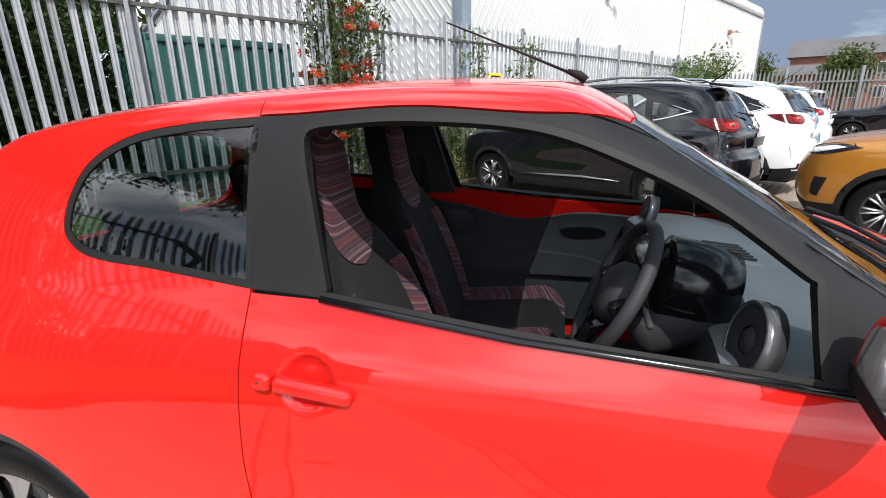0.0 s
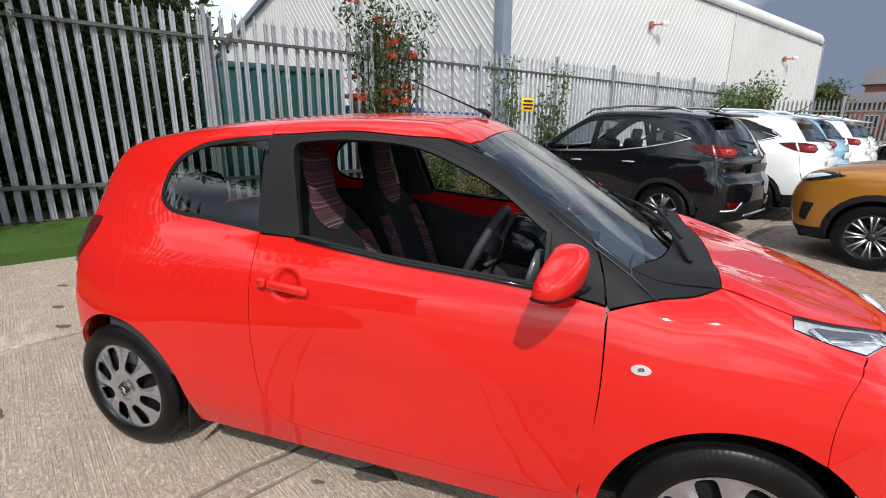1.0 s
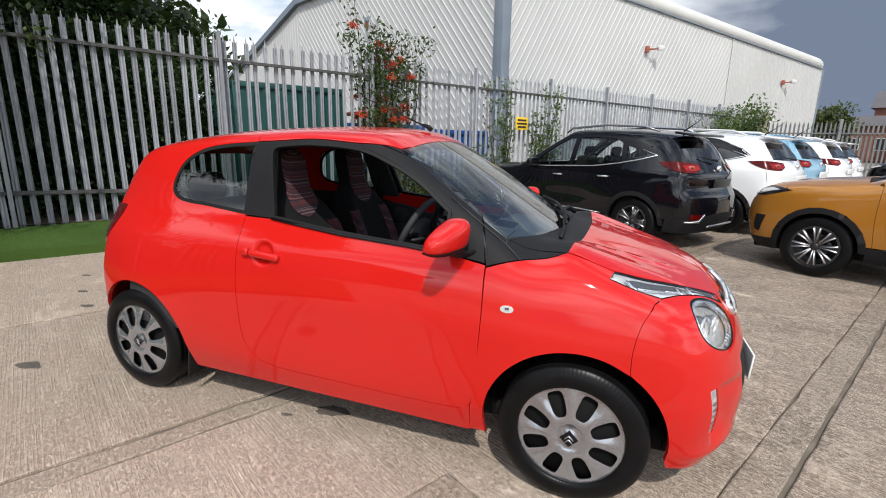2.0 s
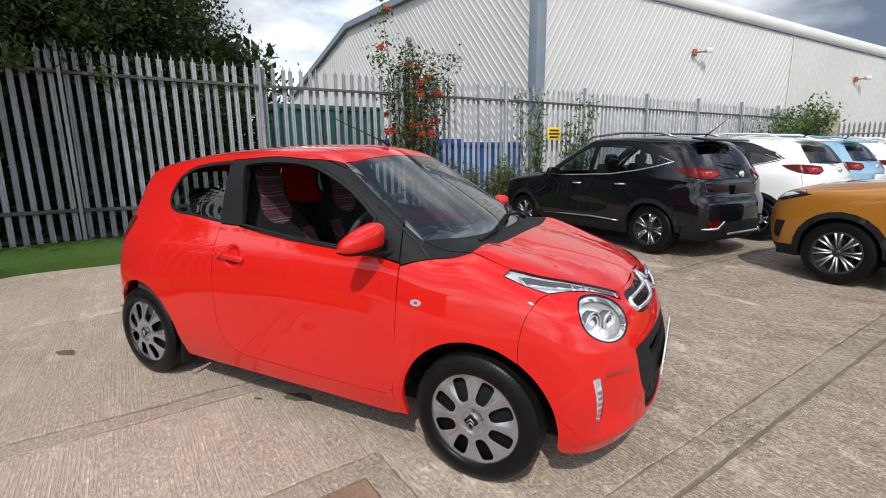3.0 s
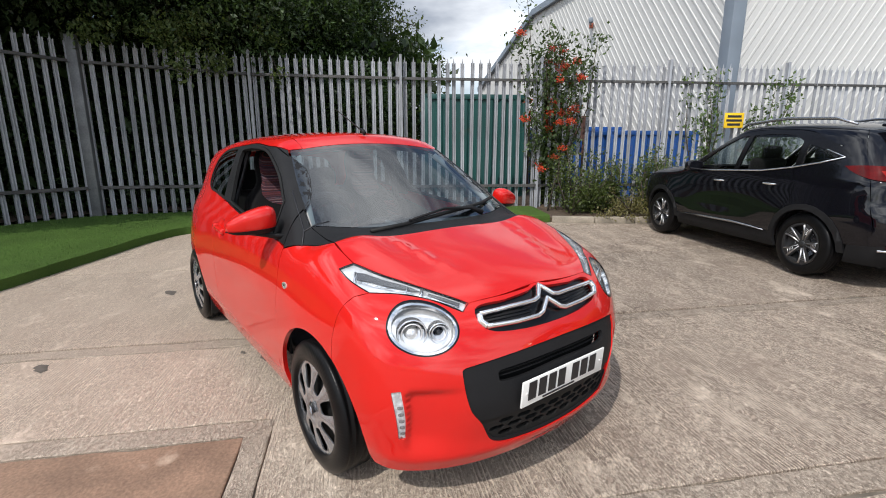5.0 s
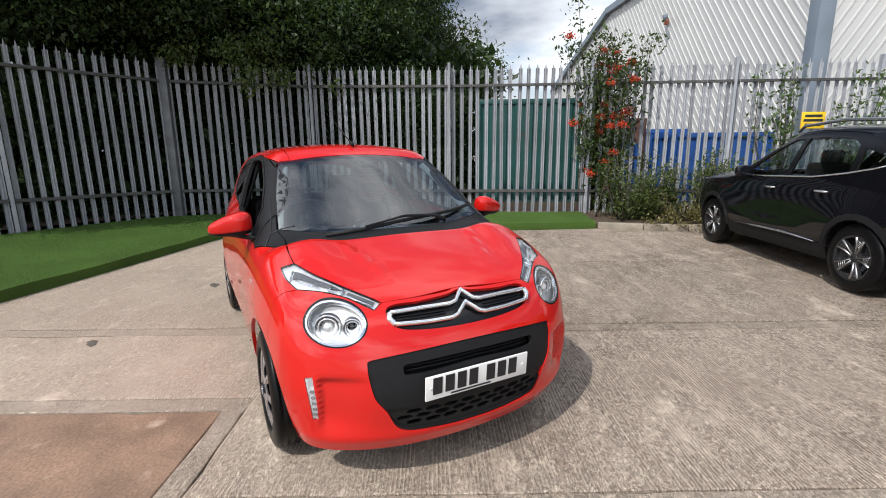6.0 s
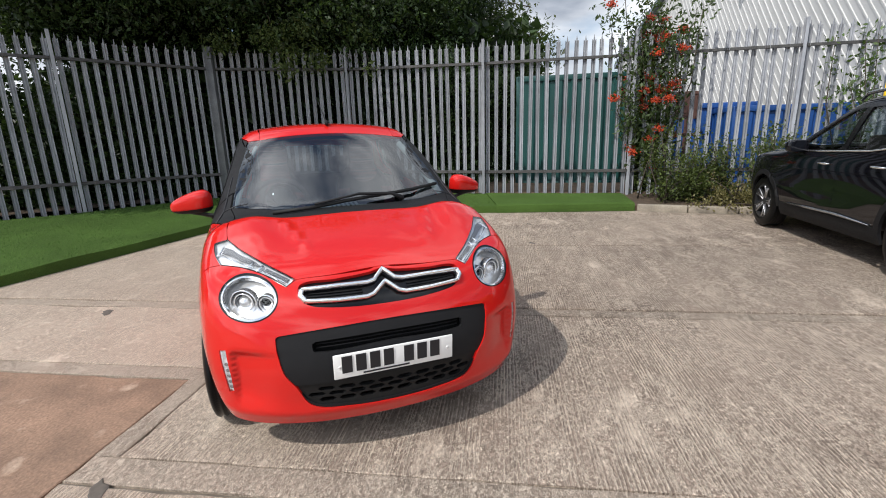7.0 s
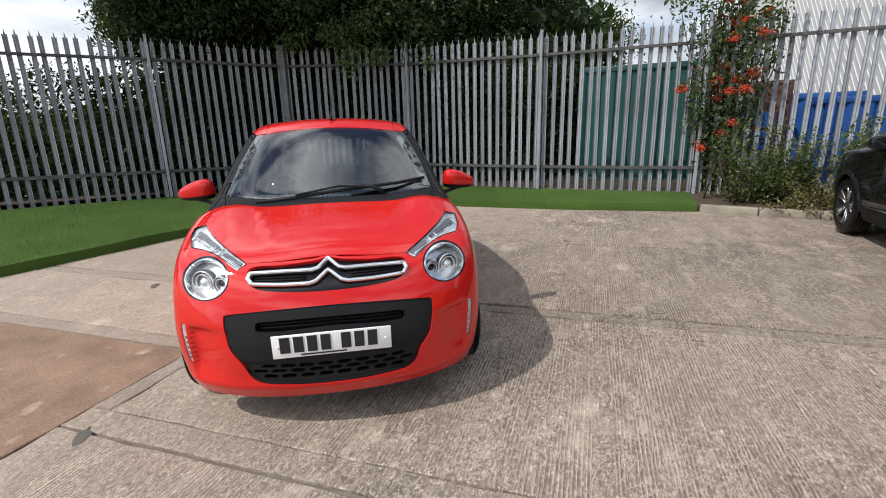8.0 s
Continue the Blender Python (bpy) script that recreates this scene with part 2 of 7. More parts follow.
def inside(pts, loop):
    """Which 2D points lie inside the closed loop."""
    x, y = pts[:, 0][:, None], pts[:, 1][:, None]
    a, b = loop, np.roll(loop, -1, 0)
    with np.errstate(all="ignore"):
        hit = ((a[:, 1] > y) != (b[:, 1] > y)) & (x < (b[:, 0] - a[:, 0]) * (y - a[:, 1]) / (b[:, 1] - a[:, 1]) + a[:, 0])
    return hit.sum(1) % 2 == 1


def rounded(ctrl, corner, step):
    """A closed loop through control points, smooth but at the corners, sampled every step."""
    n, out = len(ctrl), []
    for i in range(n):
        p1, p2 = ctrl[i], ctrl[(i + 1) % n]
        p0 = p1 if corner[i] else ctrl[i - 1]
        p3 = p2 if corner[(i + 1) % n] else ctrl[(i + 2) % n]
        d = np.linalg.norm(p2 - p1)
        t1 = np.zeros(2) if d == 0 else (p2 - p0) / max(np.linalg.norm(p2 - p1) + np.linalg.norm(p1 - p0), 1e-9) * d
        t2 = np.zeros(2) if d == 0 else (p3 - p1) / max(np.linalg.norm(p3 - p2) + np.linalg.norm(p2 - p1), 1e-9) * d
        if corner[i]:
            t1 = p2 - p1
        if corner[(i + 1) % n]:
            t2 = p2 - p1
        k = max(1, int(round(d / step)))
        for s in np.arange(k) / k:
            out.append((2 * s ** 3 - 3 * s ** 2 + 1) * p1 + (s ** 3 - 2 * s ** 2 + s) * t1 + (-2 * s ** 3 + 3 * s ** 2) * p2 + (s ** 3 - s ** 2) * t2)
    return np.array(out)


def inset(loop, gap):
    """Move a loop inwards."""
    if not gap:
        return loop
    area = np.sum(loop[:, 0] * np.roll(loop[:, 1], -1) - np.roll(loop[:, 0], -1) * loop[:, 1])
    e1, e2 = loop - np.roll(loop, 1, 0), np.roll(loop, -1, 0) - loop
    e1, e2 = (e / np.maximum(np.linalg.norm(e, axis=1, keepdims=True), 1e-9) for e in (e1, e2))
    t = e1 + e2
    t /= np.maximum(np.linalg.norm(t, axis=1, keepdims=True), 1e-6)
    nrm = np.stack((-t[:, 1], t[:, 0]), 1) * np.sign(area)
    return loop + nrm * gap


def fill(loops, res):
    """Triangles that fill the first loop, less the others: points and triples."""
    from mathutils import geometry
    outer = loops[0]
    lo, hi = outer.min(0), outer.max(0)
    gx, gy = np.meshgrid(np.arange(lo[0] + res * 0.37, hi[0], res), np.arange(lo[1] + res * 0.41, hi[1], res * 0.87))
    gx = gx + (np.arange(gx.shape[0]) % 2)[:, None] * res * 0.5
    g = np.stack((gx.ravel(), gy.ravel()), 1)
    keep = inside(g, outer)
    for h in loops[1:]:
        keep &= ~inside(g, h)
    g = g[keep]
    rim = np.concatenate(loops)
    if len(g):
        dist = np.full(len(g), 9e9)
        for q in rim:
            dist = np.minimum(dist, ((g - q) ** 2).sum(1))
        g = g[dist > (0.45 * res) ** 2]
    edges, k = [], 0
    for lp in loops:
        edges += [(k + i, k + (i + 1) % len(lp)) for i in range(len(lp))]
        k += len(lp)
    pts = np.concatenate((rim, g)) if len(g) else rim
    vo, _, fo, *_ = geometry.delaunay_2d_cdt([Vector(p) for p in pts], edges, [], 0, 1e-7)
    vo = np.array([tuple(v) for v in vo])
    fo = np.array([f for f in fo if len(f) == 3])
    c = vo[fo].mean(1)
    ok = inside(c, outer)
    for h in loops[1:]:
        ok &= ~inside(c, h)
    return vo, fo[ok]


def plate(name, pts3, nrm, tris, mat, parent, label="", depth=0.02, back=True):
    """A sheet of metal from points, normals and triangles, with thickness and a rim."""
    n = len(pts3)
    a, b, c = pts3[tris[:, 0]], pts3[tris[:, 1]], pts3[tris[:, 2]]
    flip = (np.cross(b - a, c - a) * nrm[tris[:, 0]]).sum(1) < 0
    tris = np.where(flip[:, None], tris[:, ::-1], tris)
    faces, normals = [tuple(t) for t in tris], [nrm[i] for t in tris for i in t]
    verts = pts3
    if depth:
        verts = np.concatenate((pts3, pts3 - nrm * depth))
        one = {}
        for t in tris:
            for i in range(3):
                e = (t[i], t[(i + 1) % 3])
                one[e] = True
        for i, j in list(one):
            if (j, i) not in one:
                q = (j, i, i + n, j + n)
                fn = np.cross(verts[i] - verts[j], verts[i + n] - verts[j])
                fn /= max(np.linalg.norm(fn), 1e-9)
                faces.append(q)
                normals += [fn] * 4
        if back:
            for t in tris:
                q = tuple(int(i) + n for i in t[::-1])
                faces.append(q)
                normals += [-nrm[i - n] for i in q]
    me = bpy.data.meshes.new(name)
    me.from_pydata(verts.tolist(), [], [tuple(int(i) for i in f) for f in faces])
    me.update()
    me.shade_smooth()
    if len(normals) == len(me.loops):
        me.normals_split_custom_set([tuple(v) for v in normals])
    return link(name, me, mat, parent, label, smooth=False)


class Shell:
    """A car body as one smooth closed form, from which panels are cut."""

    def __init__(self, fn, zc=0.72, xf=0.85, xr=-0.7):
        self.fn, self.zc, self.xf, self.xr = fn, zc, xf, xr

    def place(self, spec, s, kind):
        x, y, z = spec[:3]
        if y is None:
            return cast(self.fn, (x, s * 1.6, z), (0, -s, 0), 1.6)
        if z is None:
            return cast(self.fn, (x, s * y, 2.4), (0, 0, -1), 2.4)
        if x is None:
            e = -1 if kind == "rear" else 1
            return cast(self.fn, (e * 3.2, s * y, z), (-e, 0, 0), 3.2, 240)
        return np.array((x, s * y, z))

    def to_uv(self, kind, p, s):
        if kind == "side":
            return np.array((p[0], 0.75 * math.atan2(p[2] - self.zc, s * p[1])))
        if kind == "top":
            return np.array((p[0], p[1]))
        if kind == "front":
            return np.array((0.8 * math.atan2(p[1], p[0] - self.xf), p[2]))
        return np.array((0.8 * math.atan2(p[1], self.xr - p[0]), p[2]))

    def from_uv(self, kind, uv, s):
        u, v = uv[:, 0], uv[:, 1]
        o0 = np.zeros_like(u)
        if kind == "side":
            a = v / 0.75
            o = np.stack((u, s * 2.0 * np.cos(a), self.zc + 2.0 * np.sin(a)), 1)
            d = np.stack((o0, -s * np.cos(a), -np.sin(a)), 1)
            far = 2.0
        elif kind == "top":
            o, d, far = np.stack((u, v, o0 + 2.2), 1), np.stack((o0, o0, o0 - 1), 1), 2.0
        else:
            a, e, xc = u / 0.8, (1 if kind == "front" else -1), (self.xf if kind == "front" else self.xr)
            o = np.stack((xc + e * 2.2 * np.cos(a), 2.2 * np.sin(a), v), 1)
            d = np.stack((-e * np.cos(a), -np.sin(a), o0), 1)
            far = 2.2
        p = cast(self.fn, o, d, far)
        h = 0.002
        g = np.stack([self.fn(p + np.eye(3)[i] * h) - self.fn(p - np.eye(3)[i] * h) for i in range(3)], 1)
        g /= np.maximum(np.linalg.norm(g, axis=1, keepdims=True), 1e-9)
        return p, g

    def loop(self, kind, s, ctrl, step):
        spots = [None] * len(ctrl)
        for axis in (0, 1, 2):
            which = [i for i, c in enumerate(ctrl) if c[axis] is None]
            if which:
                e = -1 if kind == "rear" else 1
                sgn = [s * (c[4] if len(c) > 4 else 1) for c in ctrl]
                o = [(e * 3.2, s * ctrl[i][1], ctrl[i][2]) if axis == 0 else (ctrl[i][0], sgn[i] * 1.6, ctrl[i][2]) if axis == 1 else (ctrl[i][0], s * ctrl[i][1], 2.4) for i in which]
                d = [(-e, 0, 0) if axis == 0 else (0, -sgn[i], 0) if axis == 1 else (0, 0, -1) for i in which]
                for i, p in zip(which, cast(self.fn, np.array(o, float), np.array(d, float), (3.2, 1.6, 2.4)[axis], 240)):
                    spots[i] = p
        uv = np.array([self.to_uv(kind, np.array((c[0], s * c[1], c[2])) if p is None else p, s) for c, p in zip(ctrl, spots)])
        return rounded(uv, [len(c) > 3 and bool(c[3]) for c in ctrl], step)

    def panel(self, name, kind, s, ctrl, mat, parent, label="", holes=(), lift=0.0, depth=0.02, gap=0.002, res=0.04, back=True, swell=0.0, raw=()):
        loops = [inset(self.loop(kind, s, ctrl, res * 0.6), gap)] + [inset(self.loop(kind, s, h, res * 0.5), -gap) for h in holes] + list(raw)
        uv, tris = fill(loops, res)
        p, g = self.from_uv(kind, uv, s)
        lift = np.full(len(p), lift)
        if swell:
            dist = np.full(len(uv), 9e9)
            for q in loops[0]:
                dist = np.minimum(dist, ((uv - q) ** 2).sum(1))
            lift = lift + swell * (1 - np.exp(-np.sqrt(dist) / 0.02))
        return plate(name, p + g * lift[:, None], g, tris, mat, parent, label, depth, back)

    def strip(self, name, kind, s, ctrl, width, mat, parent, label="", lift=0.002, depth=0.006, res=0.03):
        """A closed band of a given width along a loop."""
        lp = self.loop(kind, s, ctrl, res * 0.6)
        uv, tris = fill([lp, inset(lp, width)], res)
        p, g = self.from_uv(kind, uv, s)
        return plate(name, p + g * lift, g, tris, mat, parent, label, depth, False)


def arc(cx, cz, r, a0, a1, n=9, rz=None):
    """Control points along a wheel arch in the plane of the side."""
    rz = rz or r
    return [(cx + r * math.cos(radians(a0 + (a1 - a0) * i / (n - 1))), None, cz + rz * math.sin(radians(a0 + (a1 - a0) * i / (n - 1)))) for i in range(n)]

# ---- ground: concrete bays, a brown patch, a turf platform ----
MU, NU = Vector((0.467, 0.884, 0)).normalized(), Vector((0.884, -0.467, 0)).normalized()
YAW = math.degrees(math.atan2(NU.y, NU.x))


def concrete(name, col, light, dark, rib=1.0):
    """Tamped concrete: ribs along x, pale worn patches and dark damp ones."""
    m = bpy.data.materials.new(name)
    m.use_nodes = True
    n, l = m.node_tree.nodes, m.node_tree.links
    b = n["Principled BSDF"]
    b.inputs["Roughness"].default_value, b.inputs["Specular IOR Level"].default_value = 0.9, 0.25
    co = n.new("ShaderNodeTexCoord")

    def tex(scale, stretch=(1, 1, 1), detail=5.0, rough=0.55):
        mp, t = n.new("ShaderNodeMapping"), n.new("ShaderNodeTexNoise")
        mp.inputs["Scale"].default_value = stretch
        l.new(co.outputs["Object"], mp.inputs["Vector"])
        l.new(mp.outputs["Vector"], t.inputs["Vector"])
        t.inputs["Scale"].default_value, t.inputs["Detail"].default_value, t.inputs["Roughness"].default_value = scale, detail, rough
        return t.outputs["Fac"]

    def ramp(src, a, b2):
        r = n.new("ShaderNodeMapRange")
        r.inputs["From Min"].default_value, r.inputs["From Max"].default_value = a, b2
        l.new(src, r.inputs["Value"])
        return r.outputs["Result"]

    def math_(op, a, b2):
        k = n.new("ShaderNodeMath")
        k.operation = op
        for i, v in enumerate((a, b2)):
            if isinstance(v, (int, float)):
                k.inputs[i].default_value = v
            else:
                l.new(v, k.inputs[i])
        return k.outputs[0]

    def mix(fac, a, b2):
        k = n.new("ShaderNodeMixRGB")
        l.new(fac, k.inputs["Fac"])
        for i, v in (("Color1", a), ("Color2", b2)):
            if isinstance(v, tuple):
                k.inputs[i].default_value = (*v, 1)
            else:
                l.new(v, k.inputs[i])
        return k.outputs["Color"]

    # grooves left by the tamping beam, about 26 mm apart: straight, thin and broken, worn away in places
    def comb(scale, shift, warp):
        wave, wmap = n.new("ShaderNodeTexWave"), n.new("ShaderNodeMapping")
        wave.wave_type, wave.bands_direction = "BANDS", "Y"
        wave.inputs["Scale"].default_value, wave.inputs["Distortion"].default_value = scale, warp
        wave.inputs["Detail"].default_value, wave.inputs["Detail Scale"].default_value, wave.inputs["Detail Roughness"].default_value = 4.0, 1.3, 0.65
        wave.inputs["Phase Offset"].default_value = shift
        wmap.inputs["Scale"].default_value = (0.07, 1, 1)
        l.new(co.outputs["Object"], wmap.inputs["Vector"])
        l.new(wmap.outputs["Vector"], wave.inputs["Vector"])
        return wave.outputs["Fac"]

    crumb = tex(64, (0.7, 1, 1), 4.0, 0.75)
    worn = ramp(tex(1.6, (0.7, 1, 1), 10.0, 0.78), 0.54, 0.63)
    rough_ = math_("SUBTRACT", 1.0, math_("MULTIPLY", worn, 0.65))
    broken = math_("MULTIPLY", crumb, 1.9)
    groove = ramp(math_("ADD", comb(17.0, 0.0, 5.0), broken), 1.56, 1.70)
    lip = ramp(math_("ADD", comb(17.0, 2.2, 5.0), broken), 1.70, 1.80)
    scratch = ramp(math_("ADD", tex(60, (0.012, 1, 1), 2.0, 0.5), math_("MULTIPLY", crumb, 0.40)), 0.815, 0.85)
    groups = ramp(tex(6, (0.10, 1, 1), 6.0, 0.75), 0.44, 0.52)
    clumps = math_("ADD", math_("MULTIPLY", ramp(tex(2.4, (0.6, 1, 1), 9.0, 0.8), 0.44, 0.55), 0.65), 0.35)
    where = math_("MULTIPLY", math_("MULTIPLY", rough_, groups), clumps)
    lines = math_("MULTIPLY", math_("MAXIMUM", groove, scratch), where)
    ridge = math_("MULTIPLY", lip, where)
    grain = ramp(tex(170, detail=2.0), 0.42, 0.58)
    pits = math_("MULTIPLY", ramp(tex(52, (0.7, 1, 1), 5.0, 0.85), 0.52, 0.56), rough_)
    # crumbled skin of the cement: a maze of thin ridges
    worm = math_("ABSOLUTE", math_("SUBTRACT", tex(24, (0.6, 1, 1), 4.0, 0.7), 0.5), 0.0)
    veins = math_("MULTIPLY", math_("MULTIPLY", ramp(worm, 0.026, 0.012), ramp(tex(3.0, (0.6, 1, 1), 7.0, 0.75), 0.40, 0.50)), rough_)
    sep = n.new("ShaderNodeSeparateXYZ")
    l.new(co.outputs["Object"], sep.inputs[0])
    # the concrete grows darker with y, broken by noise; its pits and lines gain contrast too
    far_tone = ramp(math_("ADD", sep.outputs["Y"], math_("MULTIPLY", tex(0.9, detail=6.0), 2.4)), 0.6, 2.6)
    c = mix(math_("MULTIPLY", ramp(tex(0.55, detail=6.0, rough=0.65), 0.40, 0.62), 0.22), col, light)
    c = mix(math_("MULTIPLY", ramp(tex(0.75, (0.8, 1, 1), 8.0, 0.7), 0.47, 0.58), math_("ADD", math_("MULTIPLY", far_tone, 0.42), 0.14)), c, dark)
    c = mix(math_("MULTIPLY", far_tone, 0.42), c, dark)
    c = mix(math_("MULTIPLY", worn, math_("ADD", math_("MULTIPLY", far_tone, 0.30), 0.32)), c, light)
    c = mix(math_("MULTIPLY", ramp(tex(4.0, (0.5, 1, 1), 10.0, 0.85), 0.545, 0.585), 0.62), c, light)
    c = mix(math_("MULTIPLY", grain, 0.10), c, dark)
    c = mix(math_("MULTIPLY", pits, math_("ADD", math_("MULTIPLY", far_tone, 0.34), 0.10)), c, dark)
    # relief shading painted in: grooves darkened, ridges and veins lightened, besides the bump
    c = mix(math_("MULTIPLY", math_("MULTIPLY", lines, math_("ADD", math_("MULTIPLY", far_tone, 0.46), 0.17)), rib), c, dark)
    c = mix(math_("MULTIPLY", ridge, 0.72 * rib), c, light)
    c = mix(math_("MULTIPLY", veins, 0.85), c, light)
    c = mix(math_("MULTIPLY", ramp(tex(38, (0.6, 1, 1), 6.0, 0.85), 0.565, 0.59), 0.75), c, light)
    info, rnd, fin = n.new("ShaderNodeObjectInfo"), n.new("ShaderNodeMapRange"), n.new("ShaderNodeMixRGB")
    rnd.inputs["To Min"].default_value, rnd.inputs["To Max"].default_value = 0.92, 1.06
    l.new(info.outputs["Random"], rnd.inputs["Value"])
    fin.blend_type = "MULTIPLY"
    fin.inputs["Fac"].default_value = 1.0
    l.new(c, fin.inputs["Color1"])
    l.new(rnd.outputs["Result"], fin.inputs["Color2"])
    l.new(fin.outputs["Color"], b.inputs["Base Color"])
    bp = n.new("ShaderNodeBump")
    bp.inputs["Strength"].default_value, bp.inputs["Distance"].default_value = 1.0, 0.010
    up_ = math_("ADD", math_("MULTIPLY", grain, 0.2), math_("MULTIPLY", math_("MAXIMUM", veins, ridge), 0.55))
    hgt = math_("SUBTRACT", up_, math_("MULTIPLY", math_("MAXIMUM", math_("MULTIPLY", pits, 0.6), math_("MULTIPLY", lines, rib)), 0.8))
    l.new(hgt, bp.inputs["Height"])
    l.new(bp.outputs["Normal"], b.inputs["Normal"])
    return m


M_SOIL = material("yard ground", (0.22, 0.195, 0.16), rough=0.95, vary=0.25, vscale=0.6, fine=0.2, fscale=30, bump=0.004, bscale=40)
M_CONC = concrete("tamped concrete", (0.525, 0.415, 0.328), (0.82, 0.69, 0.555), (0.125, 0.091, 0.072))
M_EDGE = concrete("smooth concrete margin", (0.50, 0.405, 0.322), (0.69, 0.58, 0.47), (0.15, 0.118, 0.092), rib=0.12)
M_BROWN = material("brown stained screed", (0.228, 0.146, 0.098), rough=0.85, vary=0.30, vscale=3.5, fine=0.26, fscale=70, bump=0.004, bscale=60,
                   dirt=(0.40, 0.30, 0.22), dirt_scale=4.5, dirt_at=(0.63, 0.74))
M_TAR = material("joint filler", (0.14, 0.118, 0.092), rough=0.9, vary=0.4, vscale=6, bump=0.003, bscale=60)
ground = pydata("ground", [(-400, -400, -0.05), (400, -400, -0.05), (400, 400, -0.05), (-400, 400, -0.05)], [(0, 1, 2, 3)], M_SOIL)
tagged(ground, "bare dusty ground of the yard and beyond", "ground", kind="structure")
pavement = tagged(new("pavement"), "weathered tamped concrete pavement cast in bays", "pavement", kind="structure")
pavement.matrix_basis = pose(0, 0, 0, 0, 0, YAW)
rng = random.Random(4)


def slab(outline, mat=None, top=0.0, name="concrete_slab", wear=0.007):
    """A cast bay of any outline (counter-clockwise) with chipped edges; x runs along the ribs."""
    pts, inner, chips = [], [], []
    for (ax, ay), (bx, by) in zip(outline, outline[1:] + outline[:1]):
        ln = math.hypot(bx - ax, by - ay)
        k = max(2, int(ln / 0.16))
        nx, ny = -(by - ay) / ln, (bx - ax) / ln
        for i in range(k):
            w = abs(rng.gauss(0, wear)) * (2.2 if rng.random() < .08 else 1) if i else 0
            x, y = ax + (bx - ax) * i / k, ay + (by - ay) * i / k
            pts.append((x + nx * w, y + ny * w))
            inner.append((x + nx * (w + .006), y + ny * (w + .006)))
            chips.append(bool(i))
    n = len(pts)
    for i in range(n):
        if not chips[i]:
            a, b = inner[i - 1], inner[(i + 1) % n]
            v = Vector((a[0] + b[0] - 2 * pts[i][0], a[1] + b[1] - 2 * pts[i][1]))
            v = v.normalized() * .008 if v.length > 1e-6 else v
            inner[i] = (pts[i][0] + v.x, pts[i][1] + v.y)
    vs = [(*q, -0.045) for q in pts] + [(*q, top - 0.004) for q in pts] + [(*q, top) for q in inner]
    fs = [(i + r * n, (i + 1) % n + r * n, (i + 1) % n + (r + 1) * n, i + (r + 1) * n) for i in range(n) for r in (0, 1)] + [tuple(range(2 * n, 3 * n))]
    return pydata(name, vs, fs, mat or M_CONC, pavement)


def bay(x0, x1, y0, y1, *rest, **more):
    return slab([(x0, y0), (x1, y0), (x1, y1), (x0, y1)], *rest, **more)


NJ = [-9.0, -6.55, -4.45, -2.30, -0.15, 1.97, 4.10, 6.25, 8.40, 10.55, 12.7, 14.85, 17.0, 19.15]
M0, M1 = -16.0, 30.0
J = 0.008
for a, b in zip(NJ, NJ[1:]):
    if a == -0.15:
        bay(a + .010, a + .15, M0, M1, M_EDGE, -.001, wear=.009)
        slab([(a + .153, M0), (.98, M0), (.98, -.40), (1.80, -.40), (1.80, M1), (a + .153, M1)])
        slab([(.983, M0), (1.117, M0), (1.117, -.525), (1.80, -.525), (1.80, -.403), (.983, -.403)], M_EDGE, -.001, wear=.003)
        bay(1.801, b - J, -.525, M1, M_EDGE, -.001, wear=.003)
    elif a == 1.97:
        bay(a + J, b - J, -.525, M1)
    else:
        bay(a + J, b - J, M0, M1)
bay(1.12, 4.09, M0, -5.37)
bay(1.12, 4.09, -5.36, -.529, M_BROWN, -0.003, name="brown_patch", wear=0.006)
bay(-9.0, 19.1, -16.0, 30.0, M_TAR, -0.016, name="joint_filler", wear=0.0)
# oil and mud spots
M_SPOT = material("dark oil stain", (0.10, 0.085, 0.07), rough=0.7, vary=0.4, vscale=20)
for x, y, r in ((-2.08, -.89, .085), (-.05, -.60, .085), (-2.86, -.04, .06), (-3.3, .2, .05), (-3.82, .56, .05), (-.80, -1.80, .07), (-2.43, 3.23, .05), (-1.34, 2.62, .05), (.12, -.46, .03), (-.25, -.72, .025), (1.62, -1.22, .06)):
    k = 16
    ring = [(x + r * (1.3 if i % 8 < 4 else .9) * rng.uniform(.7, 1.1) * math.cos(2 * math.pi * i / k), y + r * .62 * rng.uniform(.7, 1.15) * math.sin(2 * math.pi * i / k)) for i in range(k)]
    o = pydata("oil_stain", [(*q, 0.001) for q in ring] + [(x + (q[0] - x) * .8, y + (q[1] - y) * .8, 0.003) for q in ring], [tuple(range(k, 2 * k))] + [(i, (i + 1) % k, k + (i + 1) % k, k + i) for i in range(k)], M_SPOT)
    tagged(o, "small dark oil stain on the concrete", "stain", "stains on the concrete")

# turf platform along both fences
M_TURF = material("artificial turf", (0.064, 0.118, 0.024), rough=0.95, vary=0.22, vscale=1.3, fine=0.5, fscale=160, bump=0.012, bscale=220, spec=0.15)
M_BLADE = material("turf blades", (0.070, 0.138, 0.028), rough=0.7, rand=0.35, island=True, spec=0.2)
TURF = [(-1.45, -3.60), (-2.35, -2.84), (-3.3, -2.05), (-4.2, -1.32), (-4.95, -.72), (-5.35, -.25), (-5.35, .15), (-5.0, .80), (-4.25, 2.07), (-3.52, 3.38), (-2.62, 5.36), (-3.45, 5.88), (-4.88, 3.62), (-6.38, 1.3), (-7.0, -1.22), (-6.1, -3.46), (-5.25, -6.2), (-3.2, -6.2)]


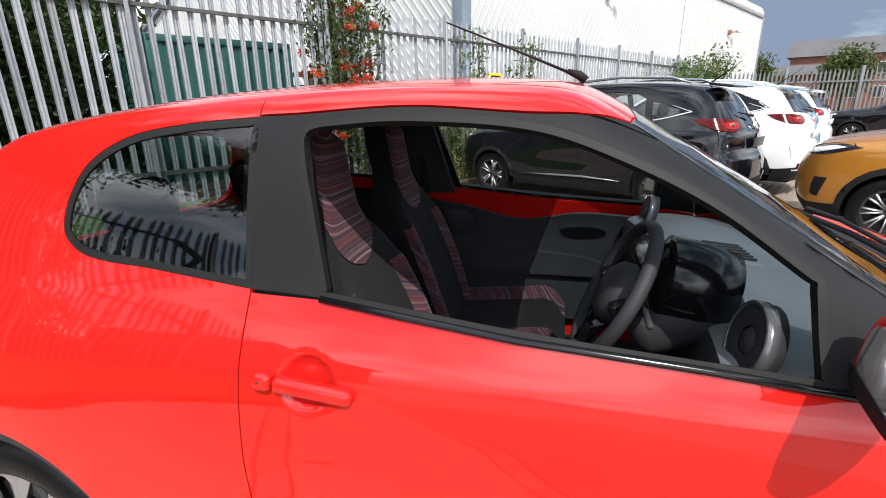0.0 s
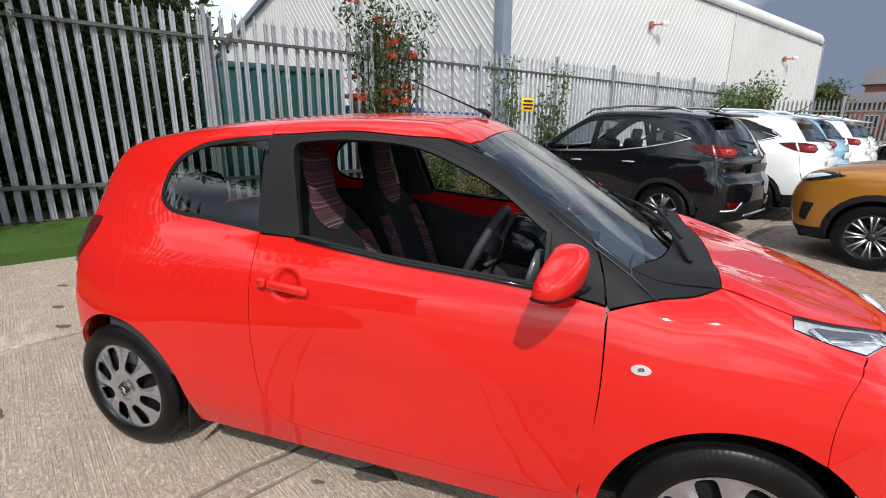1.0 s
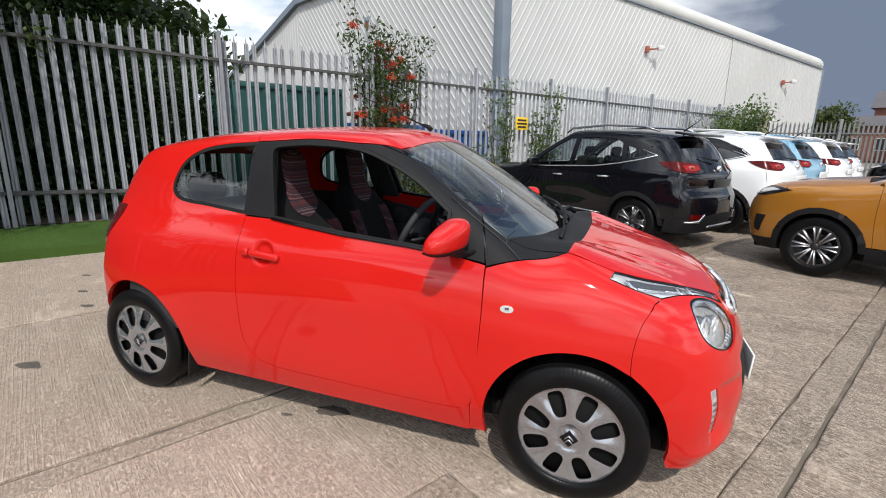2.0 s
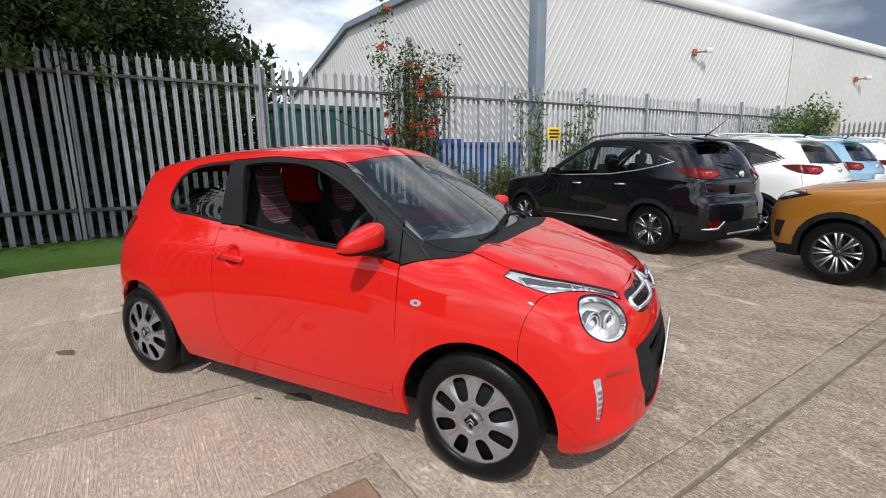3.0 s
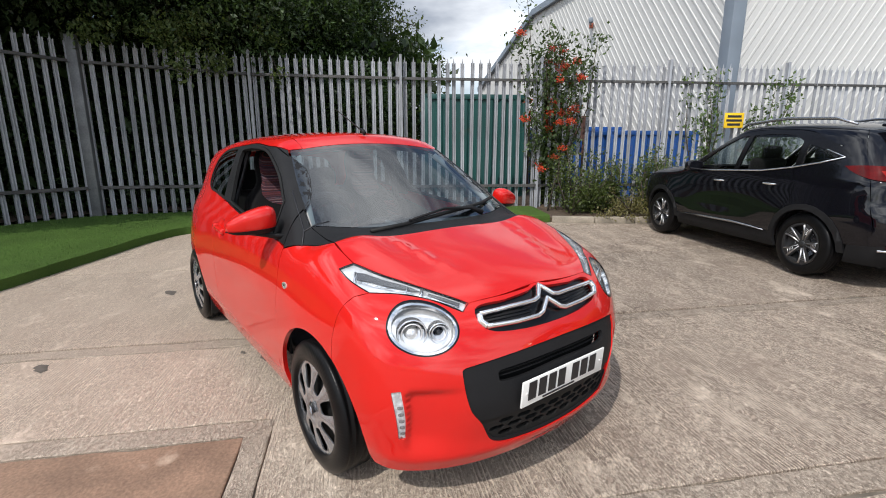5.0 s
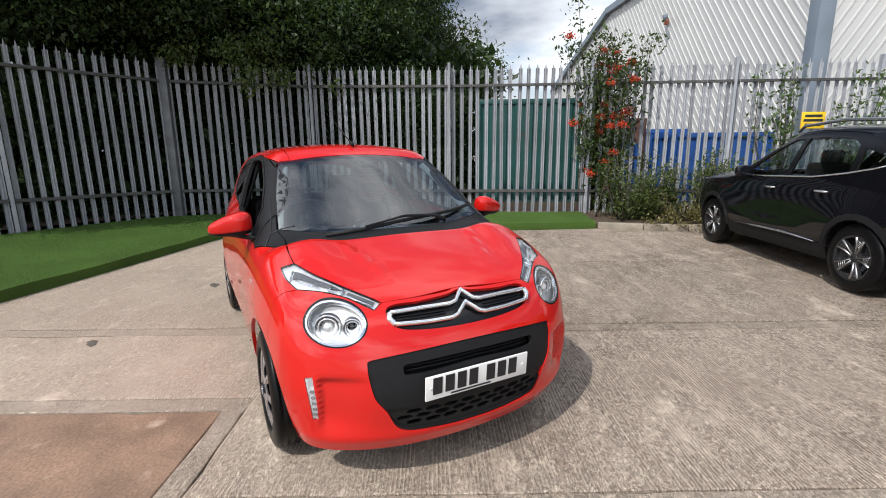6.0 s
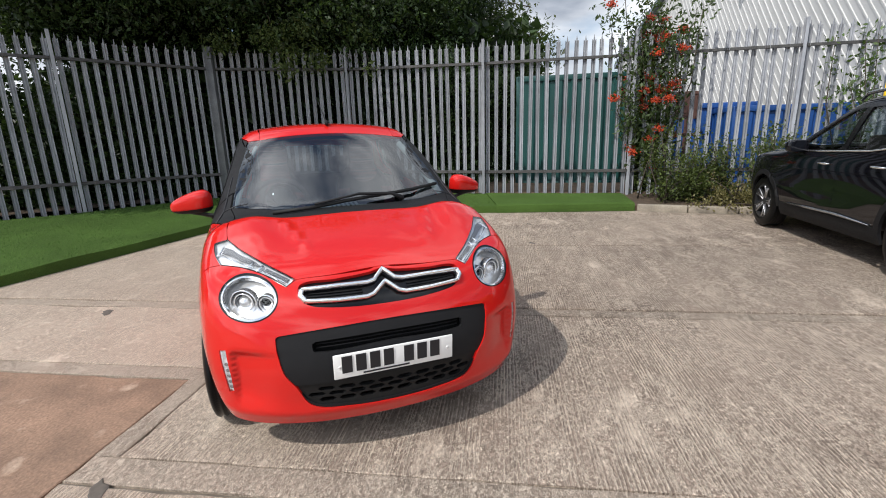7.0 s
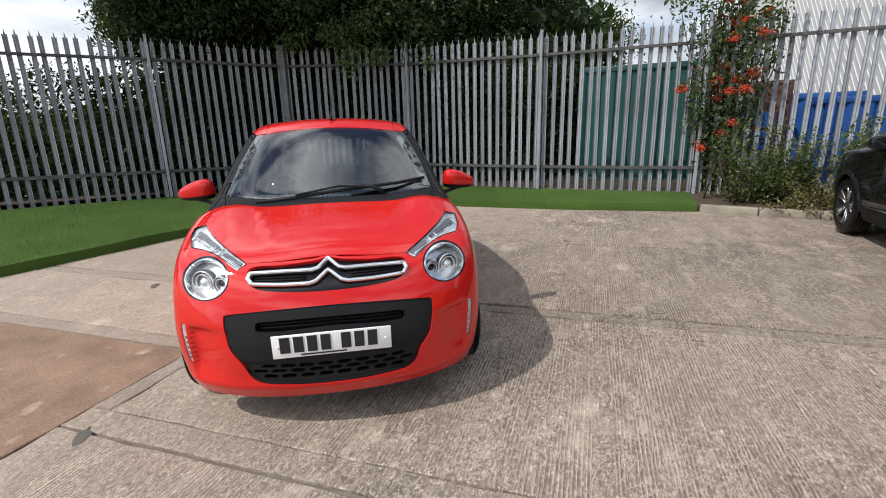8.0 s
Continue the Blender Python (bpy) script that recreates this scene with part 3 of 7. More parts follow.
def turf_z(p):
    """The platform rises gently from its front edge to the fence."""
    d = min((Vector(p) - Vector(a)).length if t <= 0 else ((Vector(p) - Vector(a)) - (Vector(b) - Vector(a)) * min(t, 1)).length
            for a, b in zip(TURF[:10], TURF[1:11]) for t in [(Vector(p) - Vector(a)).dot(Vector(b) - Vector(a)) / (Vector(b) - Vector(a)).length_squared])
    return 0.115 + 0.012 * noise.noise((p[0] * 1.7, p[1] * 1.7, 0)) + 0.09 * min(d / 2.0, 1)


lp = rounded(np.array(TURF), [i in (0, 10, 11, 15, 16, 17) for i in range(len(TURF))], 0.10)
uv, tris = fill([lp], 0.13)
tz = np.array([turf_z(q) for q in uv])
top3 = np.column_stack((uv, tz))
turf = plate("turf_platform", top3, np.tile((0, 0, 1.0), (len(uv), 1)), tris, M_TURF, None, depth=0.16, back=False)
tagged(turf, "raised platform covered with bright green artificial turf", "turf", kind="structure")
bv, bf = [], []
r2 = np.random.RandomState(3)
for _ in range(26000):
    t = tris[r2.randint(len(tris))]
    w = r2.dirichlet((1, 1, 1))
    q = (top3[t] * w[:, None]).sum(0)
    a, h = r2.uniform(0, 6.28), r2.uniform(.012, .028)
    lean = r2.normal(0, .008, 2)
    k = len(bv)
    bv += [(q[0] - .003 * math.cos(a), q[1] - .003 * math.sin(a), q[2] - .002), (q[0] + .003 * math.cos(a), q[1] + .003 * math.sin(a), q[2] - .002), (q[0] + lean[0], q[1] + lean[1], q[2] + h)]
    bf.append((k, k + 1, k + 2))
tagged(pydata("turf_pile", bv, bf, M_BLADE), "short green pile of the turf", "turf", kind="stuff")
# a second strip of turf laid over the end of the platform
mv, mf, MU_, MV_ = [], [], 40, 14
f0, f1, b0, b1 = Vector((-3.60, 3.27)), Vector((-2.63, 5.40)), Vector((-4.72, 3.62)), Vector((-3.43, 5.80))
for i in range(MU_ + 1):
    f, b = f0.lerp(f1, i / MU_), b0.lerp(b1, i / MU_)
    out = (f - b).normalized()
    lip = f + out * .035
    rows = [(lip + out * .02, .006), (lip + out * .015, .07), (lip, turf_z(f) + .012)] + [(f.lerp(b, v / MV_), turf_z(f.lerp(b, v / MV_)) + .028 + .008 * noise.noise((i * .3, v * .4, 3))) for v in range(MV_ + 1)]
    mv += [(p.x, p.y, z) for p, z in rows]
RW = MV_ + 4
mf = [(i * RW + j, (i + 1) * RW + j, (i + 1) * RW + j + 1, i * RW + j + 1) for i in range(MU_) for j in range(RW - 1)]
nv = len(mv)
mv += [(x, y, max(z - .02, .002)) for x, y, z in mv]
mf += [(j + 1, j, j + nv, j + 1 + nv) for j in range(RW - 1)] + [(MU_ * RW + j, MU_ * RW + j + 1, MU_ * RW + j + 1 + nv, MU_ * RW + j + nv) for j in range(RW - 1)]
tagged(pydata("turf_mat", mv, mf, M_TURF), "strip of bright green artificial turf lying over the platform", "turf")
M_KERB = material("old concrete kerb", (0.27, 0.235, 0.185), rough=0.9, vary=0.35, vscale=4, fine=0.2, fscale=50, bump=0.004, bscale=50)
kerb = tagged(new("kerb"), "worn concrete kerb edging the planted strip", "kerb", kind="structure")
ks = [(-2.58, 5.42), (-2.05, 5.98), (-1.60, 6.55), (-1.10, 7.25), (-.50, 8.15), (.1, 9.1), (.7, 10.1)]
for a, b in zip(ks, ks[1:]):
    a, b = Vector((*a, 0)), Vector((*b, 0))
    d = b - a
    boxpart("kerb_stone", (d.length - .012, .12, .17), Matrix.Translation((a + b) / 2 + Vector((0, 0, .03))) @ pose(0, 0, 0, 0, 0, math.degrees(math.atan2(d.y, d.x))), M_KERB, kerb, 0.012)
M_LITTER = material("leaf litter", (0.075, 0.052, 0.034), rough=0.95, vary=0.4, vscale=6, fine=0.5, fscale=60, bump=0.012, bscale=50)
bed = [(-2.6, 5.4, .09), (-1.1, 7.2, .09), (.7, 10.1, .09), (8, 22, .09), (6.5, 23.5, .12), (-3.5, 5.9, .15)]
tagged(pydata("planted_strip", bed + [(x, y, -.04) for x, y, _ in bed], [tuple(range(6))] + [(i, (i + 1) % 6, 6 + (i + 1) % 6, 6 + i) for i in range(6)], M_LITTER), "strip of bare soil and leaf litter under the fence", "soil", kind="structure")
back = [(-3.5, 5.9, .14), (-6.45, 1.3, .2), (-7.1, -1.25, .24), (-6.2, -3.5, .26), (-4.4, -9.0, .28), (-30, -20, .3), (-30, 40, .3), (8, 40, .2), (7.2, 23.4, .12)]
tagged(pydata("verge_ground", back, [tuple(range(len(back)))][:1], M_LITTER), "dark soil and litter behind the fence", "soil", kind="structure")

# ---- palisade fence ----
M_GALV = material("galvanised steel", (0.298, 0.310, 0.332), rough=0.52, metal=0.08, spec=0.3, vary=0.24, vscale=3, fine=0.16, fscale=26, rand=0.2, rvary=0.12, stretch=(1, 1, .3))


# corner post only: tree shade is put into this darker steel colour
M_POST = material("galvanised post in painted shade", (0.15, 0.155, 0.16), rough=0.55, metal=0.5, vary=0.25, vscale=4, fine=0.15, fscale=40)


M_RAIL = material("dark steel rail", (0.075, 0.073, 0.07), rough=0.7, metal=0.2, vary=0.35, vscale=5, fine=0.2, fscale=40)


def pale_mesh(height):
    """A corrugated upright with a three-pronged top."""
    xs, ys, t = (-0.037, -0.019, 0.0, 0.019, 0.037), (0.0, 0.020, 0.004, 0.020, 0.0), 0.003
    vs, fs = [], []
    rows = [(0.0, 1.0), (height - 0.16, 1.0), (height - 0.10, 1.0)]
    for z, k in rows:
        for x, y in zip(xs, ys):
            vs.append((x * k, y, z))
    top = [(-0.037, -0.002, height - 0.040), (-0.016, 0.012, height - 0.050), (0.0, 0.010, height + 0.05), (0.016, 0.012, height - 0.050), (0.037, -0.002, height - 0.040)]
    vs += top
    for r in range(3):
        for i in range(4):
            a = r * 5 + i
            fs.append((a, a + 1, a + 6, a + 5))
    n = len(vs)
    vs += [(x, y - t, z) for x, y, z in vs]
    fs += [tuple(i + n for i in f[::-1]) for f in fs]
    fs += [(0 + r * 5, 5 + r * 5, 5 + r * 5 + n, r * 5 + n) for r in range(3)] + [(4 + r * 5, 4 + r * 5 + n, 9 + r * 5 + n, 9 + r * 5) for r in range(3)]
    me = bpy.data.meshes.new("pale")
    me.from_pydata(vs, [], fs)
    me.update()
    me.materials.append(M_GALV)
    return me


def bar(name, p, q, size, mat, parent, label=""):
    """A straight bar from p to q."""
    p, q = Vector(p), Vector(q)
    d = q - p
    bm = bmesh.new()
    box(bm, (d.length, size[0], size[1]), None, 0.004, 1)
    m = Matrix.Translation((p + q) / 2) @ d.to_track_quat("X", "Z").to_matrix().to_4x4()
    bmesh.ops.transform(bm, matrix=m, verts=bm.verts)
    return part(name, bm, mat, parent, label, smooth=False)


PALE = pale_mesh(2.92)
FENCE = [(-4.4, -9.0, .30), (-5.3, -6.2, .30), (-6.15, -3.46, .28), (-7.05, -1.22, .26), (-6.41, 1.32, .22), (-4.90, 3.65, .18), (-3.45, 5.96, .18), (-2.02, 8.15, .18),
         (-.68, 10.35, .18), (.62, 12.5, .18), (1.92, 14.65, .18), (3.22, 16.8, .18), (4.52, 18.95, .18), (5.8, 21.1, .18), (7.1, 23.3, .18)]


def fence_run(name, stops, singles, label):
    """Posts, two rails and pales between the stops; the bays in singles hold their pales one by one."""
    run = thing(name, label, "fence")
    rest_v, rest_f = [], []
    proto_v = [tuple(v.co) for v in PALE.vertices]
    proto_f = [tuple(p.vertices) for p in PALE.polygons]
    for k, (a, b) in enumerate(zip(stops, stops[1:])):
        a, b = Vector(a), Vector(b)
        d = (b - a).normalized()
        out = Vector((-d.y, d.x, 0)).normalized()
        for h in (0.42, 2.46):
            bar("rail", a + out * 0.03 + Vector((0, 0, h)), b + out * 0.03 + Vector((0, 0, h)), (0.006, 0.05), M_RAIL, run)
            bar("rail", a + out * 0.01 + Vector((0, 0, h - 0.025)), b + out * 0.01 + Vector((0, 0, h - 0.025)), (0.045, 0.006), M_RAIL, run)
        length = (b - a).length
        n = round(length / 0.157)
        for i in range(n):
            p = a.lerp(b, (i + 0.5) / n) + out * 0.04
            yaw = math.degrees(math.atan2(d.y, d.x))
            m = pose(p.x, p.y, p.z - 0.12 + random.uniform(-.008, .008), random.uniform(-.4, .4), random.uniform(-.5, .5), yaw + random.uniform(-2, 2))
            if k in singles:
                o = new("pale", PALE)
                o.parent, o.matrix_basis = run, m
            else:
                base = len(rest_v)
                rest_v += [tuple(m @ Vector(v)) for v in proto_v]
                rest_f += [tuple(i2 + base for i2 in f) for f in proto_f]
    for k, a in enumerate(stops):
        corner = a[1] == -1.22
        p, q = stops[max(k - 1, 0)], stops[min(k + 1, len(stops) - 1)]
        turn = math.degrees(math.atan2(q[1] - p[1], q[0] - p[0]))
        if corner:
            boxpart("post", (.15, .10, 2.98), pose(a[0], a[1], a[2] + 1.37, 0, 0, 62), M_POST, run, 0.004)
            continue
        bm = bmesh.new()
        box(bm, (.050, .006, 3.0), pose(0, -.045, 0), .002, 1)
        box(bm, (.006, .088, 3.0), pose(0, 0, 0), 0)
        box(bm, (.050, .006, 3.0), pose(0, .045, 0), .002, 1)
        part("post", bm, M_GALV, run, "", False).matrix_basis = pose(a[0], a[1], a[2] + 1.38, 0, 0, turn)
    if rest_v:
        pydata("far_palework", rest_v, rest_f, M_GALV, run, kind="stuff")
    return run


fence_run("palisade_fence", FENCE, set(range(1, 10)), "galvanised steel palisade fence with three-pronged pales")

# ---- industrial shed behind the fence ----
M_CLAD = material("pale grey cladding", (0.50, 0.50, 0.485), rough=0.5, vary=0.06, vscale=0.5, fine=0.03, fscale=20)
M_CLADR = material("grey flashing", (0.17, 0.205, 0.245), rough=0.5, vary=0.08, vscale=2)
M_WHITE = material("white roof edge", (0.60, 0.60, 0.57), rough=0.5, vary=0.06, vscale=1)
CORNER = Vector((-2.33, 11.6, 0))
EAST = (Vector((.60, .80, 0)), Vector((.80, -.60, 0)))
WEST_D = Vector((-.905, .425, 0)).normalized()
WEST = (WEST_D, Vector((-WEST_D.y, WEST_D.x, 0)))


def wall_at(side, along, z, off=0.0):
    """A point on one of the two walls that meet at the corner."""
    return CORNER + side[0] * along + side[1] * off + Vector((0, 0, z))


shed = thing("industrial_shed", "pale industrial shed with diagonal ribbed cladding and a grey corner pilaster", "building")


def cladding(side, s0, s1, z0, z1, lean, pitch, depth):
    """Narrow ribs at a lean, cut to the outline of the wall."""
    bm = bmesh.new()
    t = math.tan(radians(lean))
    for i in range(int((s1 - s0 + 9 * t) / pitch) + 2):
        a = s0 - 9 * t + i * pitch
        prof = [(a, 0), (a + .66 * pitch, 0), (a + .72 * pitch, depth), (a + .92 * pitch, depth), (a + pitch, 0)]
        for (p, u), (q, w) in zip(prof, prof[1:]):
            bm.faces.new([bm.verts.new(c) for c in ((p, u, 0), (q, w, 0), (q + 9 * t, w, 9), (p + 9 * t, u, 9))])
    for co, no in (((s0, 0, 0), (-1, 0, 0)), ((s1, 0, 0), (1, 0, 0)), ((s0, 0, z0), (z0 - z1, 0, s1 - s0))):
        bmesh.ops.bisect_plane(bm, geom=bm.verts[:] + bm.edges[:] + bm.faces[:], plane_co=co, plane_no=no, clear_outer=True)
    d, n = side
    bmesh.ops.transform(bm, matrix=Matrix(((d.x, n.x, 0, CORNER.x), (d.y, n.y, 0, CORNER.y), (0, 0, 1, 0), (0, 0, 0, 1))), verts=bm.verts)
    bmesh.ops.recalc_face_normals(bm, faces=bm.faces)
    return part("cladding", bm, M_CLAD, shed, smooth=False)


cladding(EAST, .12, 12.3, 6.45, 5.89, 30, .24, .014)
cladding(EAST, 12.3, 21.4, 5.89, 5.48, 0, .27, .022)
cladding(WEST, .12, 12.0, 7.35, 7.45, 40, .27, .017)
cladding(WEST, 12.0, 20.4, 7.45, 4.95, 0, .24, .018)
boxpart("pilaster", (.34, .34, 7.6), Matrix.Translation(CORNER + Vector((-.02, .03, 3.8))) @ pose(0, 0, 0, 0, 0, 60), M_CLADR, shed, .01)
bar("flashing", wall_at(WEST, 0, 7.42, .05), wall_at(WEST, 12.05, 7.52, .05), (.30, .26), M_CLADR, shed)
bar("flashing", wall_at(WEST, 12.0, 7.50, .05), wall_at(WEST, 20.5, 4.98, .05), (.30, .26), M_CLADR, shed)
bar("flashing", wall_at(EAST, 12.3, .1, .03), wall_at(EAST, 12.3, 5.9, .03), (.05, .03), M_WHITE, shed)
bar("flashing", wall_at(EAST, 21.42, .1, 0), wall_at(EAST, 21.42, 5.5, 0), (.10, .10), M_CLADR, shed)
eave = [wall_at(EAST, -.2, 6.72, -.18), wall_at(EAST, 12.3, 6.13, -.18), wall_at(EAST, 20.9, 5.74, -.18), wall_at(EAST, 21.2, 5.68, -.20), wall_at(EAST, 21.36, 5.55, -.24), wall_at(EAST, 21.42, 5.38, -.28)]
part("eave", tube(eave, [.28, .28, .28, .26, .22, .16], 14), M_WHITE, shed, "rounded white eave")
bar("gutter_line", wall_at(EAST, 0, 6.46, .05), wall_at(EAST, 21.3, 5.50, .05), (.05, .05), M_CLADR, shed)
foot = [wall_at(EAST, .1, 0, -.05), wall_at(EAST, 21.3, 0, -.05), wall_at(EAST, 21.3, 0, -24), wall_at(WEST, 20.3, 0, -14), wall_at(WEST, 20.3, 0, -.05), wall_at(WEST, 12, 0, -.05)]
tops = (6.3, 5.4, 6.0, 4.8, 4.85, 7.3)
pydata("roof", foot + [p + Vector((0, 0, h)) for p, h in zip(foot, tops)], [(i, (i + 1) % 6, 6 + (i + 1) % 6, 6 + i) for i in range(6)] + [(6, 7, 8, 9, 10, 11)], M_WHITE, shed)

# ---- red hatchback ----
def hatch_form(p):
    x, y, z = p[..., 0], np.abs(p[..., 1]), p[..., 2]
    w = curve(z, [.1, .22, .34, .5, .64, .78, .88, .97, 1.04, 1.2, 1.40, 1.52], [.72, .765, .797, .808, .807, .793, .772, .735, .703, .648, .566, .50])
    w = w - 0.075 * np.clip((x - 0.9) / 0.9, 0, 1) ** 2 - 0.075 * np.clip((-0.85 - x) / 0.75, 0, 1) ** 2
    low = np.exp(-((z - .5) / .22) ** 2)
    w = w + low * (0.012 * np.exp(-((x - 1.17) / .33) ** 2) + 0.018 * np.exp(-((x + 1.17) / .33) ** 2) - 0.012 * np.exp(-((x - .1) / .5) ** 2))
    roof = curve(x, [-1.7, -1.3, -1.0, -.6, -.15, .15, .45, .9], [1.31, 1.385, 1.428, 1.466, 1.480, 1.472, 1.43, 1.31]) - 0.13 * y * y
    screen = 1.015 + (0.985 - 0.30 * y * y - x) * 0.62 - 0.04 * ((0.985 - x) - .35) ** 2
    cabin = smin(roof, screen, .03)
    hood = curve(x, [.2, .95, 1.1, 1.2, 1.5, 1.7, 1.9], [1.1, 1.002, .991, .970, .898, .832, .70]) - 0.13 * y * y + .010 * np.exp(-((y - .50) / .09) ** 2)
    hood = hood + .046 * np.exp(-((y - .62) / .20) ** 2) * curve(x, [.85, .98, 1.12, 1.25, 1.40, 1.52], [0, .45, 1, .75, .25, 0])
    ridge = curve(x, [1.12, 1.2, 1.42, 1.6], [0, 1, .7, 0])
    hood = hood + .007 * ridge * np.exp(-((y - .40 + .30 * (x - 1.1)) / .022) ** 2)
    top = (z - smax(cabin, hood, .03)) * .86
    side = (y - w) * .96
    xf = curve(z, [.1, .2, .3, .45, .6, .72, .82, 1.0], [1.75, 1.82, 1.855, 1.872, 1.845, 1.80, 1.745, 1.55]) - 0.26 * y * y - .35 * y ** 4
    xr = curve(z, [.1, .2, .35, .6, .85, 1.0, 1.2, 1.36, 1.5], [-1.52, -1.575, -1.62, -1.635, -1.585, -1.52, -1.42, -1.33, -1.22]) + 0.13 * y * y + .1 * y ** 4
    soft = lambda v: 0.5 + 0.5 * np.tanh(v)
    xf = xf - .045 * soft((.643 - y) / .012) * soft((y - .53) / .07) * soft((.525 - z) / .014) * soft((z - .315) / .04) * soft((x - 1.2) / .1)
    xf = xf + .012 * np.exp(-((z - .25) / .035) ** 2)
    grip = .024 * np.exp(-(((x + .285) / .052) ** 2 + ((z - .868) / .048) ** 2) ** 3)
    side = side + grip
    ends = np.maximum((x - xf) * .95, (xr - x) * .95)
    f = smax(side, top, .045)
    f = smax(f, ends, .06)
    return np.maximum(f, .17 - z)


body = Shell(hatch_form)
red = thing("hatchback_car", "red three-door hatchback with black pillars parked on concrete", "car")
WIN = [(-.352, None, 1.335), (-.335, None, 1.366), (-.27, None, 1.377), (-.12, None, 1.384), (.13, None, 1.366), (.29, None, 1.315), (.46, None, 1.23), (.62, None, 1.115, 1), (.625, None, .955, 1), (.128, None, .988), (-.268, None, 1.029, 1), (-.310, None, 1.18)]
QWIN = [(-.95, None, 1.135), (-.915, None, 1.262), (-.81, None, 1.336), (-.655, None, 1.368), (-.455, None, 1.383, 1), (-.434, None, 1.036, 1), (-.685, None, 1.061), (-.885, None, 1.082)]
R_F, R_R = 0.352, 0.350
STRIP = [(1.262, .692, None, 1), (1.275, .634, None, 1), (1.41, .563, None), (1.565, .459, None), (1.672, .362, None, 1), (1.688, .402, None, 1), (1.605, .488, None), (1.52, .568, None), (1.445, .660, None, 1), (1.35, .687, None)]


def hatch_side(s, open_window):
    body.panel("front_fender", "side", s, [
        (.80, None, .915, 1), (.797, None, .66), (.765, None, .33), (.755, None, .20, 1), (.825, None, .20, 1), *arc(1.17, .285, R_F, 188, 57, 10), (1.362, None, .582, 1), (1.362, None, .66), (1.370, None, .715), (1.385, None, .77), (1.405, None, .808), (1.42, None, .835, 1), *STRIP[8:], *STRIP[:2], (1.19, .637, None), (1.097, .628, None, 1), (1.03, .670, None), (.94, .699, None), (.87, .735, None)],
        M_RED, red, res=.016, gap=.0012)
    door = body.panel("door", "side", s, [
        (-.435, None, 1.03, 1), (-.442, None, .87), (-.436, None, .60), (-.41, None, .41), (-.33, None, .325), (-.10, None, .298), (.70, None, .300), (.765, None, .34), (.797, None, .66), (.797, None, .925, 1),
        (.62, None, .955, 1), (.128, None, .985), (-.272, None, 1.027, 1)], M_RED, red, res=.014, gap=.0022)
    body.panel("rear_quarter", "side", s, [
        (-.435, None, 1.03, 1), (-.442, None, .87), (-.436, None, .60), (-.41, None, .41), (-.33, None, .325), (-.10, None, .298), (.70, None, .300), (.763, None, .33, 1), (.757, None, .19, 1), (-.80, None, .19, 1), *arc(-1.17, .285, R_R, 8, 172, 13),
        (-1.515, None, .30, 1), (-1.52, None, .50), (-1.50, None, .75), (-1.45, None, .95), (-1.33, None, 1.20), (-1.22, .53, None, 1), (-1.18, .44, None, 1), (-.60, .44, None, 1), (-.47, .445, None, 1), (-.457, None, 1.385, 1)], M_RED, red,
        holes=[QWIN], gap=0.001)
    body.panel("rear_side_window", "side", s, QWIN, M_TINT, red, lift=-0.004, depth=0.004, back=False)
    body.strip("window_seal", "side", s, QWIN, 0.016, M_SEAL, red, lift=-0.0015)
    body.panel("cant_rail", "side", s, [(-.457, None, 1.385, 1), (-.47, .445, None), (-.42, .432, None), (.25, .44, None), (.334, .44, None, 1), (.318, .512, None, 1), (.235, None, 1.379, 1), (.13, None, 1.384), (-.12, None, 1.40), (-.363, None, 1.388)], M_RED, red, gap=0.003)
    body.panel("window_frame", "side", s, [(-.457, None, 1.385, 1), (-.363, None, 1.388), (-.12, None, 1.40), (.13, None, 1.384), (.235, None, 1.379, 1), (.33, None, 1.345), (.50, None, 1.262), (.70, None, 1.125), (.762, None, 1.05), (.793, None, .93, 1),
                                     (.62, None, .955, 1), (.128, None, .985), (-.272, None, 1.027), (-.434, None, 1.034, 1)], M_TRIM, door, "textured black window surround", holes=[WIN])
    body.panel("pillar", "side", s, [(.235, None, 1.379, 1), (.318, .512, None, 1), (.60, .585, None), (.855, .628, None, 1), (.96, .608, None), (1.097, .628, None, 1), (1.03, .670, None), (.94, .699, None), (.87, .735, None), (.80, None, .918, 1),
                               (.793, None, .93, 1), (.762, None, 1.05), (.70, None, 1.125), (.50, None, 1.262), (.33, None, 1.345)], M_TRIM, red, "textured black windscreen pillar", gap=.0045)
    body.strip("window_seal", "side", s, WIN, 0.014, M_SEAL, door, lift=0.004, depth=0.02)
    part("belt_strip", tube([Vector(body.place((x, None, z), s, "side")) + Vector((0, s * .004, .002)) for x, z in ((.70, .945), (.45, .966), (.128, .985), (-.1, 1.008), (-.272, 1.027))], .008, 8, True, .6), M_GLOSS, door)
    if not open_window:
        body.panel("window_pane", "side", s, WIN, M_GLASS, door, lift=-0.012, depth=0.004, back=False)


hatch_side(-1, True)
hatch_side(1, False)
body.panel("roof", "top", 1, [(.335, -.44, None, 1), (.345, 0, None), (.335, .44, None, 1), (-.47, .44, None), (-1.18, .44, None, 1), (-1.30, .2, None), (-1.30, -.2, None), (-1.18, -.44, None, 1), (-.47, -.44, None)], M_RED, red, gap=0.0)
body.panel("windscreen", "top", 1, [(.318, -.512, None, 1), (.334, -.44, None), (.345, 0, None), (.334, .44, None), (.318, .512, None, 1), (.60, .585, None), (.855, .628, None, 1), (.965, .40, None), (1.03, 0, None), (.965, -.40, None), (.855, -.628, None, 1), (.60, -.585, None)], M_SCREEN, red, depth=0.004, gap=0.004, back=False)
